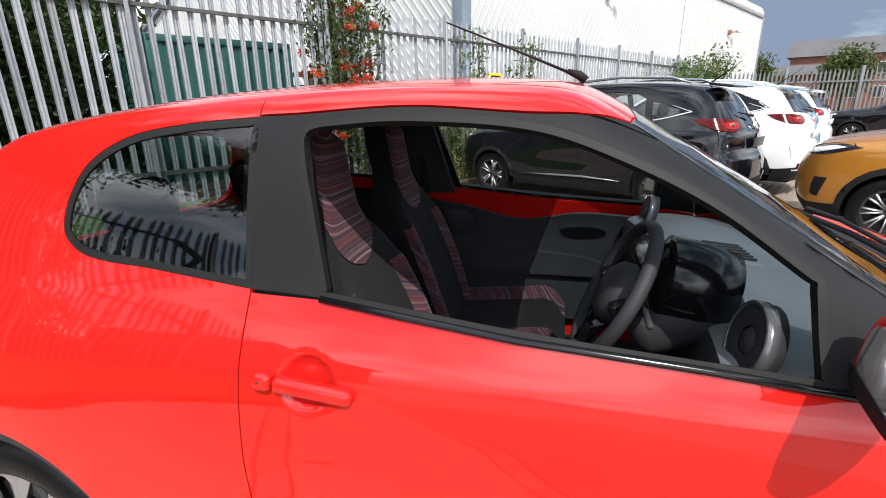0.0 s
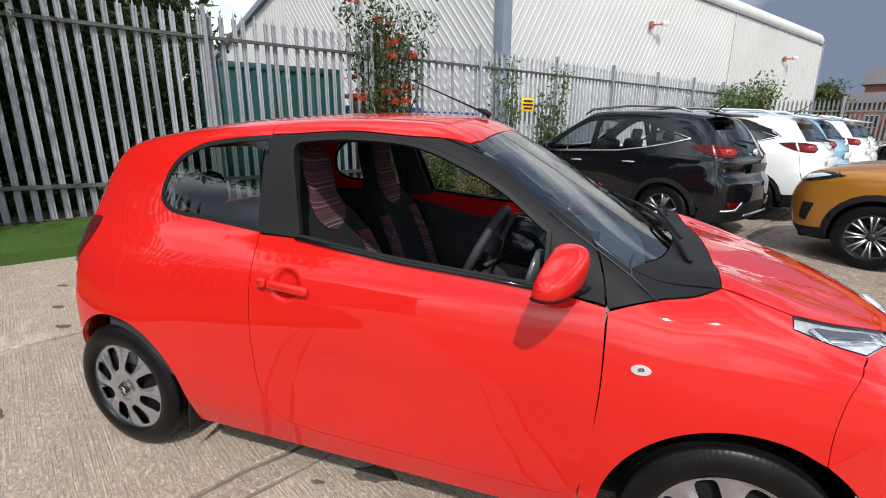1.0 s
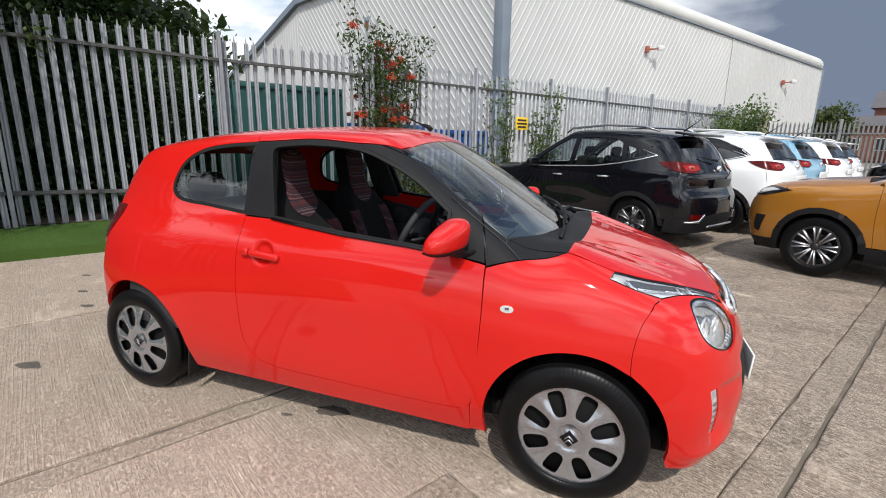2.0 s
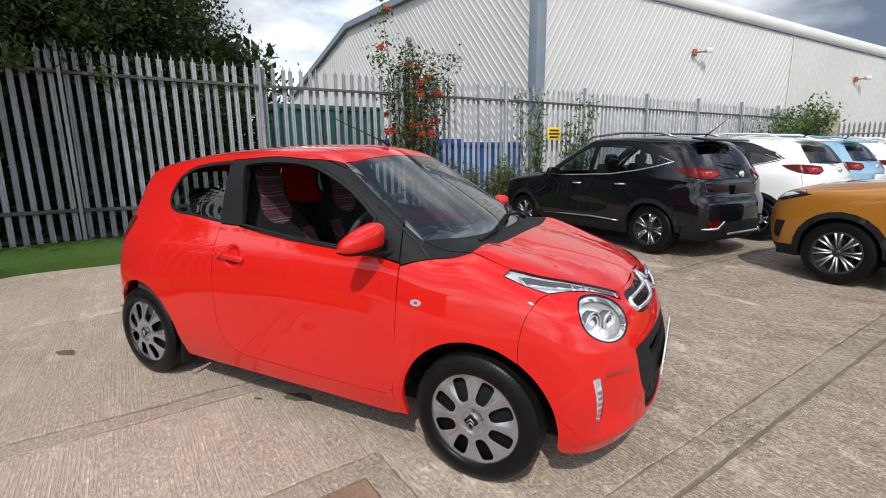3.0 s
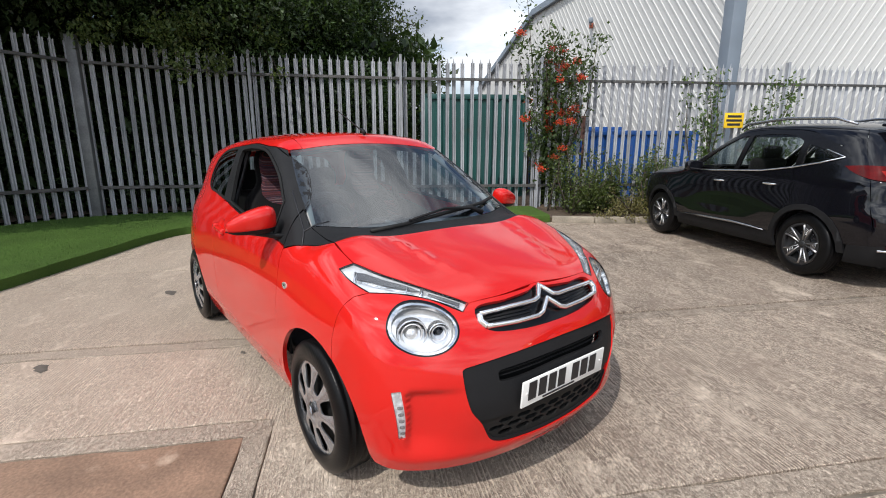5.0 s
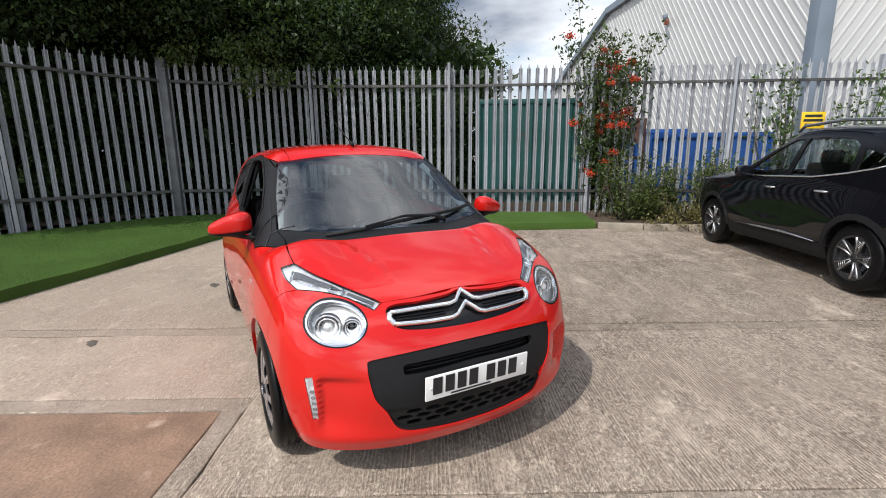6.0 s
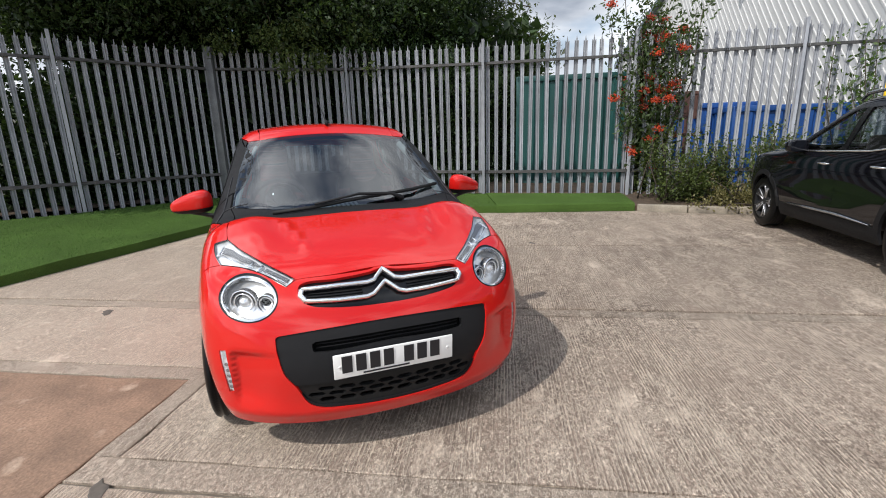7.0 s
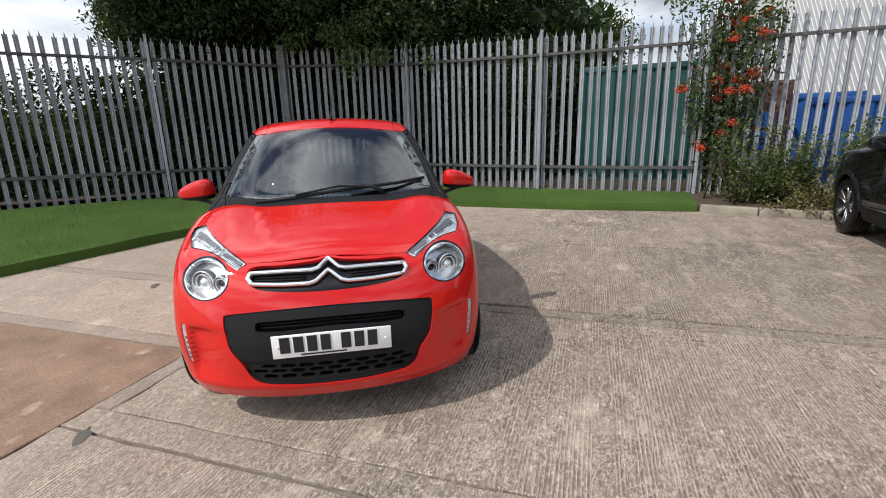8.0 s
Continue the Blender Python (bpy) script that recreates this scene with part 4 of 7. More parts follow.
body.panel("scuttle", "top", 1, [(.855, -.628, None, 1), (.965, -.40, None), (1.03, 0, None), (.965, .40, None), (.855, .628, None, 1), (.96, .608, None), (1.097, .628, None, 1), (1.108, .5, None), (1.122, .35, None), (1.132, .18, None), (1.136, 0, None), (1.132, -.18, None), (1.122, -.35, None), (1.108, -.5, None), (1.097, -.628, None, 1), (.96, -.608, None)], M_TRIM, red, gap=0.0)
body.panel("bonnet", "top", 1, [(1.19, -.637, None), (1.097, -.628, None, 1), (1.108, -.5, None), (1.122, -.35, None), (1.132, -.18, None), (1.136, 0, None), (1.132, .18, None), (1.122, .35, None), (1.108, .5, None), (1.097, .628, None, 1), (1.19, .637, None), *STRIP[1:5], (1.69, .2, None), (1.685, 0, None), (1.69, -.2, None), *[(q[0], -q[1], *q[2:]) for q in STRIP[4:0:-1]]], M_RED, red, lift=0.002)
GRILLE = [(None, -.357, .737), (None, -.345, .787), (None, -.20, .796), (None, -.06, .806), (None, 0, .815), (None, .06, .806), (None, .20, .796), (None, .345, .787), (None, .357, .737), (None, .29, .704), (None, 0, .690), (None, -.29, .704)]
MASK = [(None, -.468, .592), (None, -.45, .603), (None, -.25, .622), (None, 0, .630), (None, .25, .622), (None, .45, .603), (None, .468, .592), (None, .452, .45), (None, .41, .385), (None, .35, .29), (None, .2, .268), (None, 0, .262), (None, -.2, .268), (None, -.35, .29), (None, -.41, .385), (None, -.452, .45)]
SLOT = [(None, -.335, .565), (None, -.32, .575), (None, 0, .585), (None, .32, .575), (None, .335, .565), (None, .325, .528), (None, 0, .538), (None, -.325, .528)]
MESHY = [(None, -.425, .392, 1), (None, 0, .400), (None, .425, .392, 1), (None, .35, .298), (None, .2, .276), (None, 0, .270), (None, -.2, .276), (None, -.35, .298)]


def lamp_loop(s, k=1.0):
    return [(None, s * (.556 + k * .114 * math.cos(a) - .012 * math.sin(a)), .741 + k * .085 * math.sin(a)) for a in np.linspace(0, 2 * math.pi, 16, endpoint=False)]


def drl_loop(s, d=0.0):
    return [(None, s * (.694 + d), .530 + d, 1), (None, s * (.668 - d), .536 + d, 1), (None, s * (.661 - d), .44), (None, s * (.656 - d), .350 - d, 1), (None, s * (.675 + d), .344 - d, 1), (None, s * (.685 + d), .43)]


ARCH_L = [(x, None, z, 0, -1) for x, _, z in arc(1.17, .285, R_F, 55, -10, 8)]
ARCH_R = [(x, None, z, 0, 1) for x, _, z in arc(1.17, .285, R_F, -10, 55, 8)]
bumper = body.panel("front_bumper", "front", 1, [(None, -.37, .805, 1), *[(q[0], -q[1], None, k) for q, k in zip(STRIP[5:9], (1, 0, 0, 1))], (1.42, None, .835, 1, -1), (1.405, None, .808, 0, -1), (1.385, None, .77, 0, -1), (1.370, None, .715, 0, -1), (1.362, None, .66, 0, -1), (1.362, None, .582, 1, -1), *ARCH_L[1:], (1.525, None, .19, 1, -1), (1.66, -.60, .185), (1.80, 0, .185), (1.66, .60, .185), (1.525, None, .19, 1, 1), *ARCH_R[:-1], (1.362, None, .582, 1, 1), (1.362, None, .66, 0, 1), (1.370, None, .715, 0, 1), (1.385, None, .77, 0, 1), (1.405, None, .808, 0, 1), (1.42, None, .835, 1, 1), *[(*q[:3], k) for q, k in zip(STRIP[8:4:-1], (1, 0, 0, 1))], (None, .37, .805, 1), (None, .06, .815), (None, 0, .826), (None, -.06, .815)], M_RED, red,
    holes=[GRILLE[:], MASK, lamp_loop(-1), lamp_loop(1), drl_loop(-1), drl_loop(1)], res=0.014, gap=.0008)
def rear_edge(pts, sgn):
    return [(x, None, z, c, sgn) for x, z, c in pts]


EDGE = [(-1.52, .66, 1), (-1.50, .75, 0), (-1.45, .95, 0), (-1.33, 1.20, 0)]
LOWER = [(-1.52, .66, 1), (-1.52, .50, 0), (-1.515, .30, 1), (-1.50, .20, 1)]
RWIN = [(None, -.56, .98), (None, -.50, 1.22), (None, -.40, 1.29), (None, 0, 1.31), (None, .40, 1.29), (None, .50, 1.22), (None, .56, .98), (None, .30, .955), (None, -.30, .955)]
body.panel("rear_bumper", "rear", 1, rear_edge(LOWER, -1) + [(None, 0, .19)] + rear_edge(LOWER[::-1], 1) + [(None, 0, .66)], M_RED, red, gap=0)
gate = body.panel("tailgate", "rear", 1, rear_edge(EDGE, -1) + [(-1.22, -.53, 1.335, 1), (-1.18, -.44, 1.40, 1), (-1.30, 0, 1.38), (-1.18, .44, 1.40, 1), (-1.22, .53, 1.335, 1)] + rear_edge(EDGE[::-1], 1) + [(None, 0, .66)], M_RED, red, holes=[RWIN], gap=0)
body.panel("rear_window", "rear", 1, RWIN, M_TINT, gate, lift=-.003, depth=.004, gap=0, back=False)


def wheel(name, m, parent, radius, width, rim, cap_builder):
    """A tyre with grooved tread, and what fills its middle; turned about y, its face towards -y."""
    hub = new(name)
    hub.parent, hub.matrix_basis = parent, m
    h = width / 2
    prof = [(rim, -h * .8), (rim, -h), (rim + .02, -h * 1.04), (radius - .03, -h * .98), (radius - .008, -h * .86)]
    for g in (-.55, -.2, .2, .55):
        c = g * h
        prof += [(radius, c - .012), (radius - .007, c - .005), (radius - .007, c + .005), (radius, c + .012)]
    prof += [(radius - .008, h * .86), (radius - .03, h * .98), (rim + .035, h * 1.05), (rim + .02, h * 1.03), (rim + .004, h), (rim, h * .8)]
    part("tyre", lathe(prof, 56), M_TYRE, hub)
    cap_builder(hub, rim, h)
    return hub


def hubcap(hub, rim, h):
    """Silver cover with eight slots."""
    th = np.linspace(0, 2 * np.pi, 72, endpoint=False)
    loops = [np.stack((np.cos(th), np.sin(th)), 1) * rim * 1.02]
    for k in range(8):
        a = 2 * np.pi * (k + .5) / 8
        q = np.linspace(0, 2 * np.pi, 20, endpoint=False)
        lx, ly = (.046 * rim / .18 * np.sign(t) * np.abs(t) ** .55 for t in (np.cos(q), np.sin(q) * .36))
        ly = ly * (1 + .22 * np.cos(q))
        cx = rim * .68
        loops.append(np.stack(((cx + lx) * np.cos(a) - ly * np.sin(a), (cx + lx) * np.sin(a) + ly * np.cos(a)), 1))
    uv, tris = fill(loops, .014)
    r = np.linalg.norm(uv, axis=1) / rim
    ang = np.arctan2(uv[:, 1], uv[:, 0])
    def height(r, ang):
        return h * .86 + .022 * (1 - r ** 2) - .013 * np.abs(np.sin(4 * ang)) ** 1.4 * np.clip((r - .3) * 3, 0, 1) * np.clip((1.0 - r) * 5, 0, 1) - .012 * np.exp(-((r - .2) / .1) ** 2)
    p = np.stack((uv[:, 0], -height(r, ang), uv[:, 1]), 1)
    e = 1e-4
    def hh(q):
        return height(np.linalg.norm(q, axis=1) / rim, np.arctan2(q[:, 1], q[:, 0]))
    gx = (hh(uv + (e, 0)) - hh(uv - (e, 0))) / (2 * e)
    gy = (hh(uv + (0, e)) - hh(uv - (0, e))) / (2 * e)
    n = np.stack((-gx, -np.ones_like(gx), -gy), 1)
    n /= np.linalg.norm(n, axis=1, keepdims=True)
    plate("hubcap", p, n, tris, M_SILVER, hub, "silver plastic cover with eight slots", depth=.006)
    part("backing", lathe([(0.001, h * .55), (rim * .98, h * .55), (rim * .98, h * .5), (0.001, h * .5)], 40), M_DARK, hub)
    badge = boxpart("badge", (.05, .006, .05), pose(0, -h * .86 - .022, 0, 0, 45, 0), M_GLOSS, hub, 0.002)
    for z in (-.010, .006):
        part("chevron", tube([(-.017, -h * .86 - .026, z - .008), (0, -h * .86 - .026, z + .008), (.017, -h * .86 - .026, z - .008)], .0035, 6), M_SILVER, badge)


for s in (-1, 1):
    for x in (1.17, -1.17):
        wheel("wheel", pose(x, s * .715, .288, 0, 0, 0 if s < 0 else 180), red, .290, .165, .202, hubcap)

# ---- red hatchback: nose, lamps, mirrors, handles ----
body.panel("grille", "front", 1, GRILLE, M_GLOSS, bumper, "gloss black grille", lift=-0.018, depth=0.01, gap=-.004)


def on_nose(y, z, lift):
    p = body.place((None, abs(y), z), 1 if y >= 0 else -1, "front")
    h = .002
    g = np.array([hatch_form(p + np.eye(3)[i] * h) - hatch_form(p - np.eye(3)[i] * h) for i in range(3)])
    return Vector(p + g / np.linalg.norm(g) * lift)


def chrome_line(pts, r, name="chrome_bar", mat=None, lift=0.004, steps=6, flat=.7):
    out = []
    for a, b in zip(pts, pts[1:]):
        out += [on_nose(a[0] + (b[0] - a[0]) * i / steps, a[1] + (b[1] - a[1]) * i / steps, lift) for i in range(steps)]
    out.append(on_nose(*pts[-1], lift))
    return part(name, tube(out, r, 8, True, flat), mat or M_CHROME, bumper)


up = [(-.345, .768), (-.20, .772), (-.075, .772), (-.045, .778), (0, .812), (.045, .778), (.075, .772), (.20, .772), (.345, .768)]
lo = [(-.335, .727), (-.20, .722), (-.085, .722), (-.055, .730), (0, .770), (.055, .730), (.085, .722), (.20, .722), (.335, .727)]
chrome_line(up, .0135)
chrome_line(lo, .0135)
for s in (-1, 1):
    chrome_line([(s * .345, .768), (s * .354, .748), (s * .335, .727)], .0135)
    for z in (.755, .744, .733):
        chrome_line([(s * .33, z), (s * .10, z)], .0035, "grille_slat", M_TRIM, -.012)
mask = body.panel("bumper_insert", "front", 1, MASK, M_TRIM, bumper, "textured black bumper insert", lift=-0.006, depth=.02, gap=-.003, holes=[SLOT, MESHY], res=.025)
body.panel("air_slot", "front", 1, SLOT, M_DARK, mask, lift=-0.06, depth=.003, gap=-.02)
for z in (.545, .560):
    chrome_line([(-.32, z), (0, z + .009), (.32, z)], .004, "slot_slat", M_TRIM, -.03)
body.panel("grille_back", "front", 1, MESHY, M_DARK, mask, lift=-0.07, depth=.003, gap=-.02)
hexes = []
mesh_loop = body.loop("front", 1, MESHY, .02)
for r in range(5):
    for c in range(-7, 8):
        cx, cz = c * .066 + (r % 2) * .033, .279 + r * .0265
        q = np.array([(cx + dx, cz + dz) for dx, dz in ((-.029, 0), (-.018, .0105), (.018, .0105), (.029, 0), (.018, -.0105), (-.018, -.0105))])
        if inside(q, inset(mesh_loop, .006)).all():
            hexes.append(q)
body.panel("honeycomb", "front", 1, MESHY, M_SEAL, mask, "black honeycomb lower grille", lift=-0.014, depth=.022, gap=0, res=.03, raw=hexes)

# number plate with unreadable bars
plate_m = Matrix.Translation((1.866, 0, .468)) @ pose(0, 0, 0, 0, 4, 0)
npl = boxpart("number_plate", (.008, .52, .111), plate_m, M_PLATE, mask, 0.003, "white plate with black bars")
for i in range(7):
    y = -.205 + i * .0585 + (.03 if i > 3 else 0)
    boxpart("plate_bar", (.003, .043, .076), plate_m @ pose(.0055, y, .008), M_INK, npl)
boxpart("plate_bar", (.003, .20, .006), plate_m @ pose(.0055, -.04, -.043), M_INK, npl)
for y in (-.235, .235):
    part("plate_screw", lathe([(.0005, .006), (.006, .006), (.006, .004)], 12), M_PLATE, npl).matrix_basis = plate_m @ pose(0, y, 0, 0, 0, 90)


def headlamp(s):
    lamp = body.panel("headlamp", "front", 1, lamp_loop(s), M_REFLECT, bumper, "round clear headlamp with chrome reflector", lift=-.010, depth=.004, gap=-.001, res=.014, swell=-.055)
    body.strip("lamp_bezel", "front", 1, lamp_loop(s, .995), .010, M_CHROME, lamp, lift=-.003, depth=.02, res=.02)
    body.strip("lamp_seal", "front", 1, lamp_loop(s, 1.025), .0055, M_GLOSS, lamp, lift=.0005, depth=.02, res=.02)
    body.panel("lamp_lens", "front", 1, lamp_loop(s, .985), M_LENS, lamp, lift=-.001, depth=0, res=.02, gap=0, swell=.008)
    for dy, r in ((.044, .044), (-.054, .031)):
        at = Matrix.Translation(on_nose(s * (.556 + dy), .747, -.070)) @ pose(0, 0, 0, 0, 0, 90 + s * 22)
        low = dy < 0
        # the projector's dark bezel colour paints the shadow between the bright rings
        unit = [("lamp_projector", [(r * 1.28, .0), (r * 1.28, .026), (r * 1.2, .030), (r * 1.12, .010), (r * .98, .008), (r * .94, .026), (r * .86, .028), (r * .80, .008), (.001, .004)], False, M_BEZEL),
                ("lamp_ring", [(r * 1.16, .030), (r * 1.23, .038), (r * 1.33, .030), (r * 1.24, .024)], True, M_CHROME),
                ("lamp_ring", [(r * .82, .028), (r * .89, .035), (r * .98, .028), (r * .9, .022)], True, M_REFLECT),
                ("lamp_bulb", [(.001, .036), (r * .34, .032), (r * .58, .020), (r * .66, .0)] if not low else [(.001, .030), (r * .30, .028), (r * .40, .018), (r * .62, .016), (r * .66, .0)], False, M_GLOSS if low else M_REFLECT)]
        for name, prof, ring, mat in unit:
            part(name, lathe(prof, 32, ring), mat, lamp).matrix_basis = at


for s in (-1, 1):
    headlamp(s)
    drl = body.panel("running_lamp", "front", 1, drl_loop(s, .002), M_DRL, bumper, "slim vertical running lamp", lift=-.006, depth=.01, gap=0, res=.015)
    body.panel("lamp_lens", "front", 1, drl_loop(s, .001), M_LENS, drl, lift=-.001, depth=0, gap=0, res=.015)
    for k in range(5):
        z, y = .368 + .026 * k, .666 + .0022 * k
        body.panel("lamp_segment", "front", 1, [(None, s * (y + .007), z + .006), (None, s * (y - .007), z + .008), (None, s * (y - .007), z - .004), (None, s * (y + .007), z - .005)], M_SILVER, drl, lift=-.0045, depth=.001, gap=0, res=.01)
    sl = body.panel("strip_lamp", "top", s, STRIP, M_CELL, red, "swept chrome-lined indicator lamp", lift=-.006, depth=.004, gap=-.004, res=.014, swell=-.016)
    body.panel("lamp_lens", "top", s, STRIP, M_LENS, sl, lift=.0, depth=.002, gap=.0015, res=.02, back=False)
    body.strip("lamp_seal", "top", s, STRIP, .0022, M_GLOSS, sl, lift=.001, depth=.010, res=.02)
    # a dark channel along the bonnet side, clear cells beside it, two bright bars across
    body.panel("lamp_bezel", "top", s, [(1.318, .645, None, 1), (1.345, .618, None), (1.42, .572, None), (1.50, .515, None), (1.545, .492, None, 1), (1.53, .515, None, 1), (1.455, .580, None), (1.39, .625, None), (1.352, .662, None, 1)], M_BEZEL, sl, lift=-.008, depth=.006, gap=.002, res=.014)
    body.panel("lamp_bezel", "top", s, [(1.565, .472, None, 1), (1.62, .420, None), (1.655, .385, None, 1), (1.668, .400, None, 1), (1.628, .438, None), (1.58, .490, None, 1)], M_BEZEL, sl, lift=-.008, depth=.006, gap=.002, res=.014)
    for (x0, y0), (x1, y1), r in (((1.318, .648), (1.365, .680), .005), ((1.36, .664), (1.46, .590), .004), ((1.46, .590), (1.535, .525), .004), ((1.500, .525), (1.528, .556), .006), ((1.543, .486), (1.572, .515), .007), ((1.575, .492), (1.665, .405), .004)):
        a, b = (Vector(body.place((x, y, None), s, "top")) - Vector((0, 0, .006)) for x, y in ((x0, y0), (x1, y1)))
        part("lamp_fin", tube([a, a.lerp(b, .5) - Vector((0, 0, .002)), b], r, 6), M_CHROME, sl)
    # side repeater
    ring = [(.90 + .027 * math.cos(a), None, .770 + .0145 * math.sin(a)) for a in np.linspace(0, 2 * math.pi, 14, endpoint=False)]
    rep = body.panel("side_repeater", "side", s, ring, M_REFLECT, red, "clear oval side repeater", lift=.003, depth=.006, gap=0, res=.01)
    body.panel("lamp_lens", "side", s, ring, M_LENS, rep, lift=.006, depth=.003, gap=.003, res=.01, back=False)
    body.panel("lamp_bulb", "side", s, [(.892, None, .775, 1), (.907, None, .777, 1), (.909, None, .768, 1), (.893, None, .765, 1)], M_BEZEL, rep, lift=.0045, depth=.001, gap=0, res=.01)
    # tail lamp wraps round the rear corner
    M_TAIL = bpy.data.materials.get("dark red lens") or material("dark red lens", (0.10, 0.004, 0.006), rough=0.08, coat=1.0, vary=.3, vscale=20)
    body.panel("tail_lamp", "side", s, [(-1.35, None, 1.03, 1), (-1.30, None, 1.03), (-1.34, None, .95), (-1.42, None, .86), (-1.50, None, .80, 1), (-1.53, None, .88), (-1.45, None, 1.0)], M_TAIL, red, "dark red tail lamp", lift=.006, depth=.02, gap=0)
    # door handle
    ym = Vector(body.place((-.36, None, .868), s, "side")).y + s * .010
    handle = boxpart("door_handle", (.172, .034, .034), pose(-.267, ym, .863, s * 9, 4.5, 0), M_RED, red, .013, "body-coloured pull handle", 4)
    lock_cap = boxpart("lock_cover", (.042, .034, .036), pose(-.376, ym, .8725, s * 9, 4.5, 0), M_RED, handle, .010, "", 3)
    part("key_lock", lathe([(.001, .002), (.0055, .002), (.006, -.004)], 16), M_INK, lock_cap).matrix_basis = pose(-.379, ym + s * .015, .872, 0, 0, 0 if s < 0 else 180)
    # seams of the pillar foot
    for line in (((.604, .612, 1.165), (.673, .63, 1.119), (.76, .650, 1.062), (.858, .668, .998), (.930, .69, .945)), ((.858, .668, .998), (.852, .61, 1.024), (.862, .54, 1.040))):
        part("panel_seam", tube([Vector(body.place((x, None, z) if k == 0 else (x, y, None), s, "side" if k == 0 else "top")) for k, (x, y, z) in [(int(line[1][2] < 1.05), q) for q in line]], .0035, 6), M_INK, red)
    # exterior mirror: a wedge whose glass leans forward at the top
    def lean(x, y, z):
        t = (y * s + 1) / 2
        k = x * (.075 - .024 * t), y * .114, z * (.086 - .046 * t) + .012 - .034 * t
        return (k[0] + .16 * k[2], k[1], k[2])
    mm = pose(.663, s * .846, 1.035, 0, 0, s * 13)
    bm = bmesh.new()
    bmesh.ops.create_uvsphere(bm, u_segments=32, v_segments=22, radius=1.0)
    for v in bm.verts:
        x, y, z = (math.copysign(abs(c) ** e, c) for c, e in zip(v.co, (.80, .78, .70)))
        v.co = lean(max(x, -.55), y, max(z, -.62 - .2 * (y * s + 1) / 2))
    bmesh.ops.recalc_face_normals(bm, faces=bm.faces)
    bmesh.ops.transform(bm, matrix=mm, verts=bm.verts)
    mirror = part("door_mirror", bm, M_RED, red, "red door mirror with black base")
    rim_v = [lean(-.55, .80 * math.copysign(abs(math.cos(a)) ** .6, math.cos(a)), .06 + .62 * math.copysign(abs(math.sin(a)) ** .6, math.sin(a))) for a in np.linspace(0, 2 * math.pi, 28, endpoint=False)]
    n = len(rim_v)
    glass_v = [(x - .0015, y, z) for x, y, z in rim_v] + [(x + .01, y, z) for x, y, z in rim_v]
    pydata("mirror_glass", [tuple(mm @ Vector(q)) for q in glass_v], [tuple(range(n)), *[(k, (k + 1) % n, n + (k + 1) % n, n + k) for k in range(n)]], M_CHROME, mirror)
    part("mirror_base", tube([(.735, s * .715, .957), (.71, s * .75, .963), (.675, s * .80, .972), (.655, s * .88, .985)], [.024, .020, .018, .012], 12, True, .55), M_TRIM, mirror)
    bm = bmesh.new()
    bmesh.ops.create_uvsphere(bm, u_segments=32, v_segments=22, radius=1.0)
    for v in bm.verts:
        x, y, z = (math.copysign(abs(c) ** e, c) for c, e in zip(v.co, (.80, .78, .70)))
        v.co = lean(max(x * 1.03, -.60), y * 1.02, min(max(z, -.70 - .2 * (y * s + 1) / 2), -.40 - .12 * (y * s + 1) / 2))
    bmesh.ops.recalc_face_normals(bm, faces=bm.faces)
    bmesh.ops.transform(bm, matrix=mm, verts=bm.verts)
    part("mirror_lip", bm, M_TRIM, mirror, "black lower lip")
    # dark arch liners behind the wheels
    for x in (1.17, -1.17):
        lin = lathe([(.345, .10), (.352, .0), (.352, -.17), (.30, -.19), (.03, -.19)], 40)
        bmesh.ops.bisect_plane(lin, geom=lin.verts[:] + lin.edges[:] + lin.faces[:], plane_co=(0, 0, .10 if x < 0 else -.06), plane_no=(0, 0, -1), clear_outer=True)
        part("arch_liner", lin, M_DARK, red).matrix_basis = pose(x, s * .56, .285, 0, 0, 0 if s < 0 else 180)

# underbody, wipers, aerial
boxpart("underbody", (2.9, 1.16, .10), pose(.1, 0, .22), M_DARK, red, .02)
# two unseen boxes added to keep sun from leaking through under the nose
boxpart("undertray", (.46, 1.0, .03), pose(1.42, 0, .205), M_DARK, red, .01)
boxpart("bumper_core", (.14, .70, .36), pose(1.69, 0, .375), M_DARK, red, .02)
boxpart("engine_block", (.58, .92, .42), pose(1.22, 0, .52), M_DARK, red, .05)
boxpart("mud_flap", (.012, .15, .20), pose(-.84, -.70, .22, 0, 8, 0), M_SEAL, red, .004)


def on_glass(x, y, lift):
    return Vector(body.place((x, y if y >= 0 else -y, None), 1 if y >= 0 else -1, "top")) + Vector((.3 * lift, 0, lift))


wiper = part("wiper_arm", tube([on_glass(1.02, .30, .030), on_glass(.985, .24, .045), on_glass(.985, .05, .045), on_glass(1.03, -.20, .03)], [.016, .010, .007, .006], 8), M_TRIM, red)
part("wiper_blade", tube([on_glass(.80, .585, .012), on_glass(.90, .40, .022), on_glass(.955, .22, .024), on_glass(1.0, 0, .022), on_glass(1.03, -.22, .014), on_glass(1.04, -.42, .008)], .0085, 6, True, 1.3), M_SEAL, wiper)
aerial = part("aerial_base", tube([(.255, 0, 1.462), (.235, 0, 1.478), (.20, 0, 1.490)], [.012, .013, .007], 12), M_TRIM, red)
part("aerial_rod", tube([(.205, 0, 1.486), (.04, 0, 1.556), (-.16, 0, 1.638)], [.0045, .0035, .0022], 8), M_SEAL, aerial)

